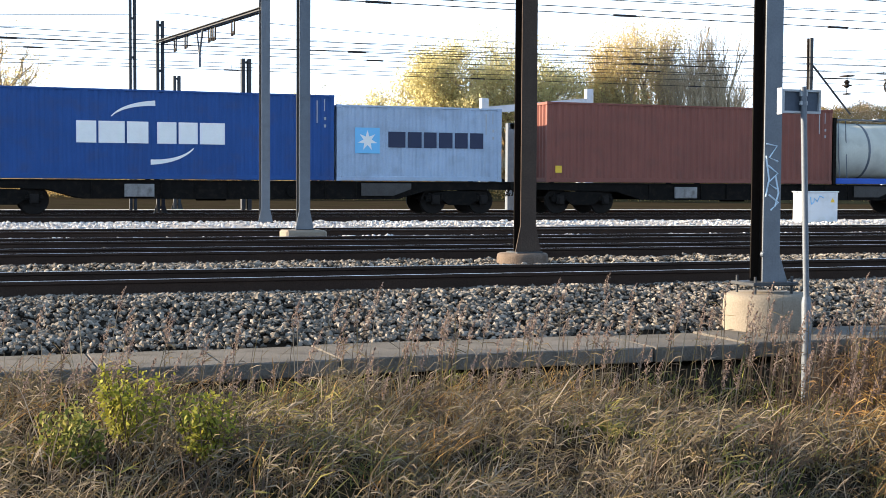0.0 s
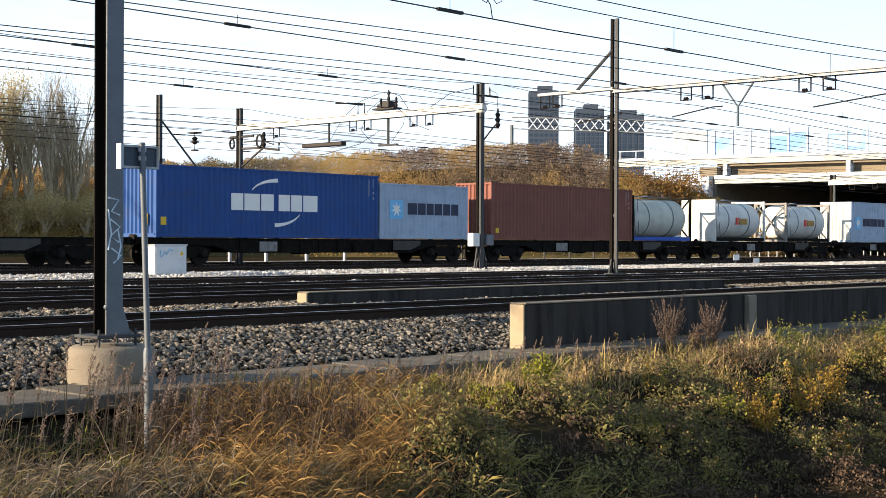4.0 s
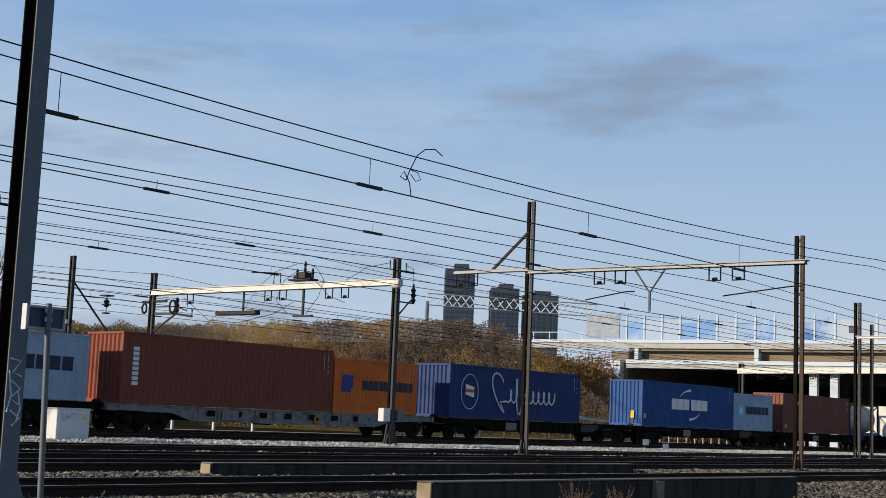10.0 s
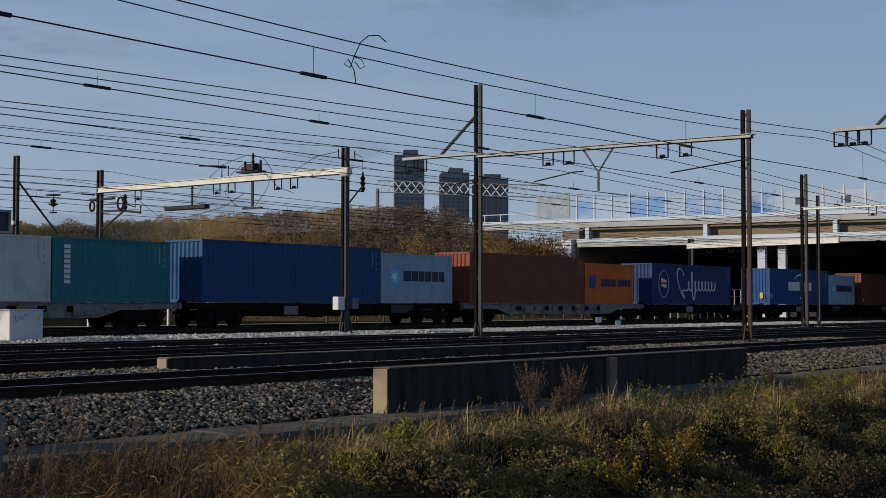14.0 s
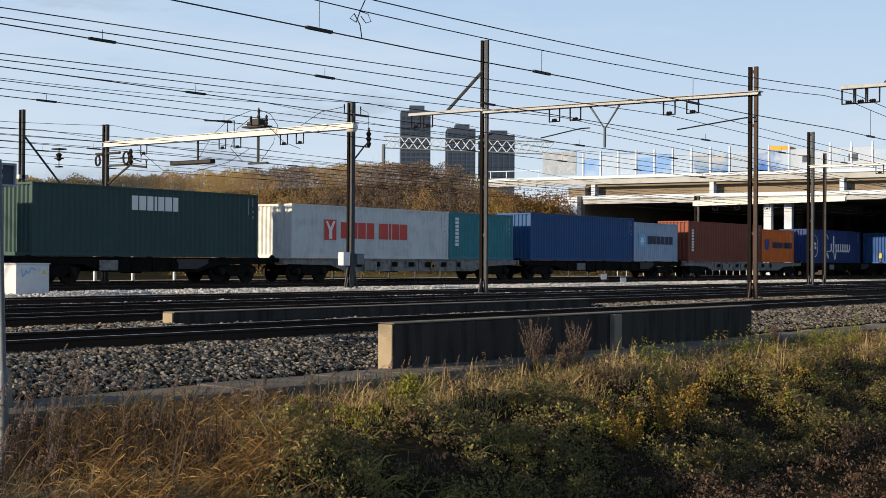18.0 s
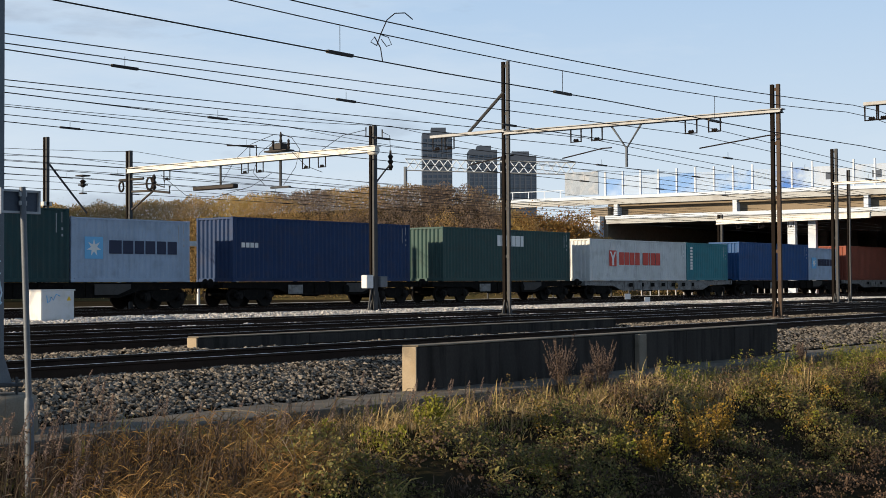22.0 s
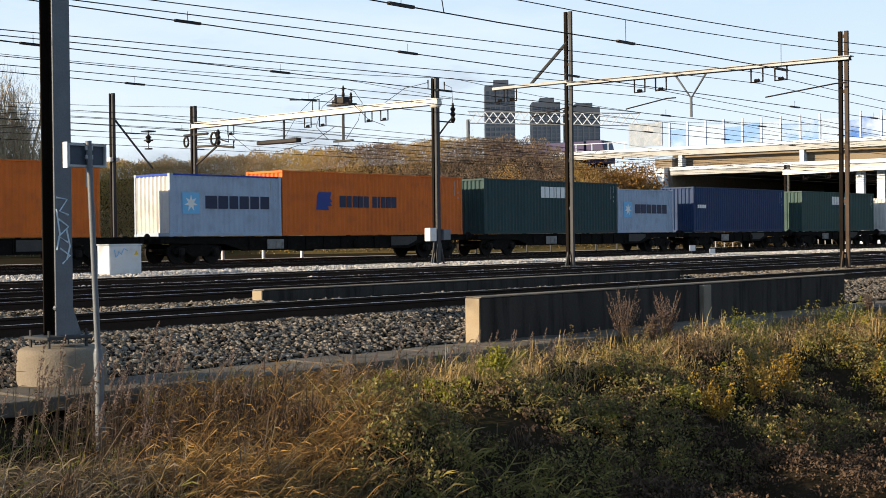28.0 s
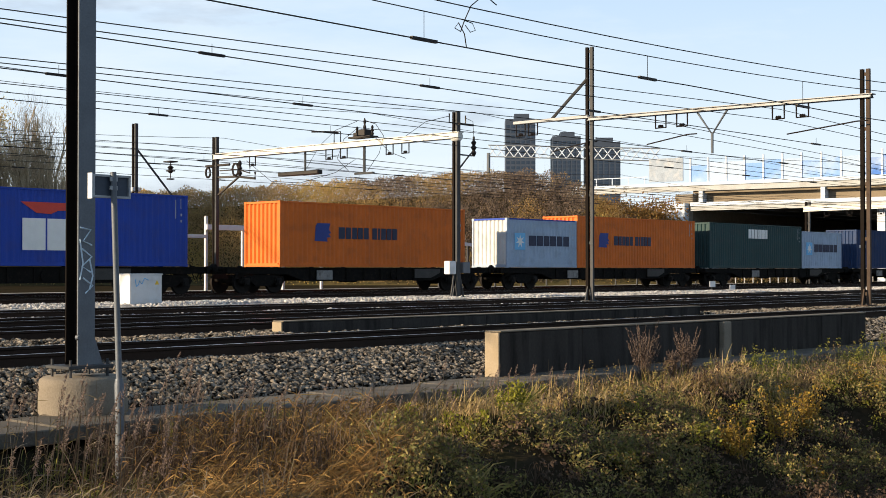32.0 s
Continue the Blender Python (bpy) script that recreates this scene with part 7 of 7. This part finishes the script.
def build_grass():
    west = lambda x, y: np.clip(1.0 - (x / y - 0.98) / 0.14, 0.0, 1)
    east = lambda x, y: np.clip((x / y - 0.93) / 0.12, 0.0, 1)
    front = lambda x, y: np.where(y > 10.4, 0.2, 1.0)
    damp = lambda x, y: 1 - 0.97 * np.exp(-((x - 6.6) / 1.4) ** 4 - ((y - 9.8) / 1.3) ** 4)      # a low dark hollow by the post
    belt = lambda x, y: np.exp(-((x / y - 0.885) / 0.14) ** 4) + 0.3 * np.exp(-((x - 4.4) / 1.3) ** 2) + 0.3
    crest = lambda x, y: np.clip((y - 9.2) / 0.5, 0, 1)
    below = lambda x, y: np.clip((9.7 - y) / 0.5, 0.05, 1)
    # tan and orange dry grass
    clumps(1700, -5, 13, 6.4, 11.0, 22, 0.12, 0.36, 0.10, 0.0042, 1.5, M_DRY, "dry_grass", "matted tan dry grass of the verge", "grass", both(both(west, front), both(both(damp, lambda x, y: np.where((x > 8.8) & (y < 8.6), 0.12, 1.0)), spots(0.9, 1.0, -0.45, 0.1))), 0.45)
    clumps(1500, -5, 14, 7.6, 10.6, 18, 0.16, 0.40, 0.08, 0.0045, 1.6, M_ORANGEGRASS, "orange_grass", "orange-brown arching dry grass", "grass", both(both(west, damp), both(belt, spots(0.55, 2.0, -0.3, 0.1))), 0.6)
    clumps(1400, -5, 40, 7.3, 10.9, 10, 0.16, 0.42, 0.06, 0.0055, 0.6, M_BROWNWEED, "brown_weeds", "dark brown dead weed stems", "weeds", both(both(spots(0.5, 5.0), front), damp))
    clumps(260, -5, 9.5, 5.6, 10.4, 5, 0.35, 0.65, 0.06, 0.004, 1.0, M_DRY, "tall_dry_grass", "tall straw-coloured grass stalks", "grass", both(west, damp))
    # green grass
    clumps(2200, 7, 46, 9.0, 11.1, 14, 0.08, 0.26, 0.09, 0.005, 1.1, M_GREENGRASS, "green_grass", "olive green and yellowing verge grass", "grass", both(east, spots(0.8, 6.0, -0.2, 0.2)))
    clumps(5200, 8.6, 40, 9.0, 11.15, 16, 0.08, 0.28, 0.10, 0.005, 1.2, M_CREST, "crest_grass", "short tan and olive grass on the crest of the bank", "grass", both(east, crest))
    clumps(480, 9, 46, 9.4, 11.2, 4, 0.22, 0.5, 0.04, 0.004, 0.35, M_CREST, "crest_stalks", "thin pale stalks standing on the crest of the bank", "grass", both(east, crest))
    clumps(1800, -4, 10, 5.4, 11.0, 12, 0.08, 0.24, 0.08, 0.005, 1.1, M_GREENGRASS, "green_tufts", "green tufts among the dry grass", "grass", spots(0.6, 8.0, -0.05, 0.25))
    clumps(900, 8, 46, 10.3, 11.35, 8, 0.12, 0.42, 0.05, 0.004, 0.4, M_GREENGRASS, "upright_grass", "upright pale green stalks by the walkway", "grass", spots(0.5, 12.0))
    # reeds along the verge, their leaves blown along the track
    tan = both(damp, lambda x, y: np.clip(1.0 - (x / y - 0.70) / 0.10, 0.06, 1) * (x / y < 1.05))
    reeds(5200, -5, 12.0, 6.6, 10.5, -0.72, -0.44, 7, 0.17, 0.0042, M_REED, "reed_bed", "dense tan dry reeds of the verge", both(tan, spots(0.7, 31.0, -0.5, 0.05)))
    reeds(3200, 5.0, 11.2, 6.6, 10.6, -0.62, -0.32, 8, 0.20, 0.0052, M_ORANGEGRASS, "orange_reed_bed", "orange dry reeds with long blown leaves", lambda x, y: np.exp(-((x / y - 0.88) / 0.135) ** 4))
    reeds(1100, -5, 12.5, 6.8, 10.3, -0.78, -0.52, 7, 0.17, 0.0052, M_REEDYELLOW, "yellow_reed_bed", "yellowing green reeds among the dry ones", both(both(west, damp), spots(0.8, 33.0, 0.0, 0.25)))
    reeds(480, 6.5, 8.5, 8.4, 10.9, -0.64, -0.32, 4, 0.12, 0.004, M_BROWNWEED, "dark_reed_bed", "dark brown withered reeds by the post", lambda x, y: (x / y < 0.77) * 0.75, 0.25)
    reeds(430, -4, 8.4, 9.3, 10.95, -0.50, 0.02, 3, 0.14, 0.004, M_REED, "tall_reed_bed", "tall thin reeds with plumes beside the walkway", None, 0.7)
    reeds(190, 8.2, 14.0, 9.6, 10.9, -0.52, -0.22, 3, 0.13, 0.0045, M_REED, "crest_reed_bed", "pale reeds with plumes on the crest of the bank", None, 0.45)
    reeds(110, 8.2, 11.5, 7.2, 9.2, -0.95, -0.62, 9, 0.26, 0.0075, M_REEDYELLOW, "broad_reed_bed", "broad-leaved yellow-green reeds on the bank", spots(0.9, 35.0, -0.1, 0.1))
    # leafy weeds and brambles on the bank
    herbs(700, -4, 11, 6.0, 10.7, 0.03, 0.20, 60, 0.014, 0.11, M_MATTED, "matted_weeds", "matted brown and olive weeds among the grass", both(damp, spots(1.0, 61.0, -0.2, 0.2)))
    herbs(5000, 7.4, 46, 7.3, 10.4, 0.06, 0.38, 90, 0.019, 0.12, M_HERB, "herb_leaves", "low tangled dark green weeds", both(both(east, below), spots(0.9, 17.0, -0.35, 0.0)))
    herbs(660, 8.6, 46, 8.0, 11.0, 0.10, 0.38, 70, 0.020, 0.10, M_BRIGHTHERB, "yellow_green_weeds", "yellowish green weeds on the crest of the bank", both(east, spots(1.1, 19.0, 0.0, 0.2)))
    herbs(130, 12, 40, 8.0, 10.2, 0.2, 0.5, 100, 0.018, 0.10, M_YELLOWHERB, "yellow_weeds", "weeds with yellow autumn leaves", spots(0.5, 21.0))
    herbs(420, 9, 40, 7.2, 10.4, 0.15, 0.45, 60, 0.020, 0.10, M_BROWNWEED, "brown_leaves", "withered brown leafy weeds", spots(0.6, 41.0))
    herbs(900, 10, 32, 7.2, 10.0, 0.04, 0.25, 60, 0.022, 0.14, M_BROWNWEED, "leaf_litter", "low dark brown withered weeds on the bank", spots(0.8, 51.0, -0.4, 0.1))
    herbs(110, 7.2, 8.4, 8.6, 10.8, 0.12, 0.45, 60, 0.015, 0.09, M_BROWNWEED, "brown_tangle", "dark brown withered weeds round the post")
    clumps(150, 7.2, 8.5, 8.6, 10.8, 14, 0.25, 0.58, 0.06, 0.004, 0.5, M_BROWNWEED, "brown_stems", "dark brown weed stems round the post", "weeds")
    herbs(260, 5.0, 8.2, 7.4, 10.8, 0.04, 0.16, 60, 0.016, 0.12, M_BROWNWEED, "low_weeds", "low withered weeds in the hollow by the post")
    clumps(170, 5.2, 7.6, 9.2, 10.9, 12, 0.06, 0.2, 0.08, 0.004, 1.0, M_GREENGRASS, "hollow_grass", "short green grass in the hollow by the post", "grass")
    herbs(650, 8, 32, 5.8, 7.5, 0.05, 0.30, 60, 0.020, 0.14, M_BROWNWEED, "ditch_weeds", "dark withered weeds in the ditch", east)
    # tall green weeds in front of the low wall
    herbs(260, 18.5, 27.5, 10.1, 10.95, 0.30, 0.62, 42, 0.018, 0.05, M_GREENGRASS, "tall_green_weeds", "tall leafy green weeds before the low wall", spots(0.9, 71.0, -0.15, 0.15))
    herbs(150, 13.5, 27.5, 10.2, 11.05, 0.22, 0.48, 40, 0.016, 0.05, M_MATTED, "tall_olive_weeds", "tall olive and tan weeds before the low wall", spots(0.9, 73.0, -0.15, 0.15))
    # leafy bushes that stand out
    for cx, cy, h, w, m, lb in ((15.7, 8.35, 0.74, 0.26, M_YELLOWHERB, "bush with sparse yellow autumn leaves on the bank"), (14.3, 8.2, 0.45, 0.16, M_YELLOWHERB, "bush with sparse yellow autumn leaves on the bank"),
                                (16.9, 8.6, 0.62, 0.18, M_YELLOWHERB, "bush with sparse yellow autumn leaves on the bank"), (15.0, 7.6, 0.3, 0.12, M_YELLOWHERB, "low weed with yellow leaves on the bank"),
                                (0.95, 8.6, 0.50, 0.17, M_BRIGHTHERB, "bright yellow-green weed in the dry grass"), (1.35, 8.3, 0.40, 0.15, M_BRIGHTHERB, "bright yellow-green weed in the dry grass"),
                                (0.55, 8.3, 0.38, 0.16, M_GREENGRASS, "olive green weed in the dry grass"), (11.6, 9.4, 0.4, 0.2, M_BRIGHTHERB, "bright yellow-green weed on the bank")):
        r = random.Random(int(cx * 100))
        pts, sh = [], Shape()
        for _ in range(16):
            a, b = r.uniform(0, 2 * math.pi), w * math.sqrt(r.uniform(0.02, 1.6))
            top = (b * math.cos(a), b * math.sin(a), h * r.uniform(0.6, 1.1))
            sh.tube([(top[0] * 0.4, top[1] * 0.4, 0), (top[0] * 0.7, top[1] * 0.7, top[2] * 0.5), top], 0.004, 3)
            for _ in range(80):
                q = r.uniform(0.2, 1.03)
                pts.append((top[0] * (0.4 + 0.6 * q) + r.gauss(0, 0.03), top[1] * (0.4 + 0.6 * q) + r.gauss(0, 0.03), top[2] * q + r.gauss(0, 0.02)))
        bush = thing("weed_bush", lb, "bush", pose(cx, cy, ground_z(cx, cy)), "weed bushes")
        part("woody_base", sh, M_BROWNWEED, bush)
        v, f = leaf_cloud(pts, 0.018)
        me = bpy.data.meshes.new("foliage")
        me.from_pydata(v.tolist(), [], f)
        me.materials.append(m)
        part("foliage", me, None, bush)
    # dry shrubs against the wall
    for k, (cx, cy, hh) in enumerate(((16.5, 11.0, 0.88), (17.65, 11.0, 0.78), (17.2, 10.95, 0.5), (24.9, 11.0, 0.5))):
        r = random.Random(k)
        sh, pts = Shape(), []
        for _ in range(46):
            a, b = r.uniform(0, 2 * math.pi), r.uniform(0.02, 0.30) * hh
            top = (b * math.cos(a), b * math.sin(a), hh * r.uniform(0.55, 1.1))
            p1 = (top[0] * 0.45, top[1] * 0.45, top[2] * 0.55)
            sh.tube([(0.3 * p1[0], 0.3 * p1[1], 0), p1, top], 0.0025, 3)
            for _ in range(46):
                q = r.uniform(0.0, 1.05)
                g = 0.022 * (1.15 - q)
                pts.append(tuple(p1[i] + (top[i] - p1[i]) * q + r.gauss(0, g) for i in range(3)))
        bush = thing("dry_shrub", "small feathery dry shrub beside the walkway", "shrub", pose(cx, cy, ground_z(cx, cy)), "dry shrubs")
        part("woody_base", sh, M_BROWNWEED, bush)
        v, f = leaf_cloud(pts, 0.012, 1.5)
        me = bpy.data.meshes.new("foliage")
        me.from_pydata(v.tolist(), [], f)
        me.materials.append(M_SHRUB)
        part("foliage", me, None, bush)


build_grass()

# ---------------------------------------------------------------- what moves
# how far the train has run, second by second, in metres
RUN = [0.00, 7.90, 15.72, 23.48, 31.04, 38.44, 45.74, 52.95, 60.05, 67.06, 74.00, 80.84, 87.58, 94.23, 100.81, 107.29, 113.68, 119.99, 126.20, 132.33, 138.39, 144.37, 150.26, 156.07, 161.84, 167.54, 173.14, 178.67, 184.12, 189.31, 194.42, 199.45, 204.40]


def motions():
    for ob, x, y, z in MOVING:
        walk(ob, [(t, pose(x + s, y, z)) for t, s in enumerate(RUN)])
    # lorries on the road over the tracks
    for ob, lane, rows in VEHICLES:
        walk(ob, [(t, pose(113.5 + (70 - y) * 0.135 + lane, y, 9.0 - 0.075 * max(0.0, y - 76), 0, 0, -82.3)) for t, y in rows])
    # wheels roll with the train, in steps below a quarter turn
    times, turned, last = [], [], -1e9
    fr = np.arange(0, 32 * FPS + 1)
    run = np.interp(fr / FPS, range(len(RUN)), RUN)
    for k, s in zip(fr, run):
        a = math.degrees(s / WHEEL_R)
        if a - last > 50 or k == fr[-1]:
            times.append(k / FPS)
            turned.append(a)
            last = a
    first = {}
    for ws, dx in WHEELSETS:
        if dx in first:
            src = first[dx].animation_data
            ws.rotation_mode = "QUATERNION"
            d = ws.animation_data_create()
            d.action = src.action
            d.action_slot = src.action_slot
        else:
            walk(ws, [(t, pose(dx, 0, WHEEL_R, 0, a, 0)) for t, a in zip(times, turned)])
            first[dx] = ws


motions()
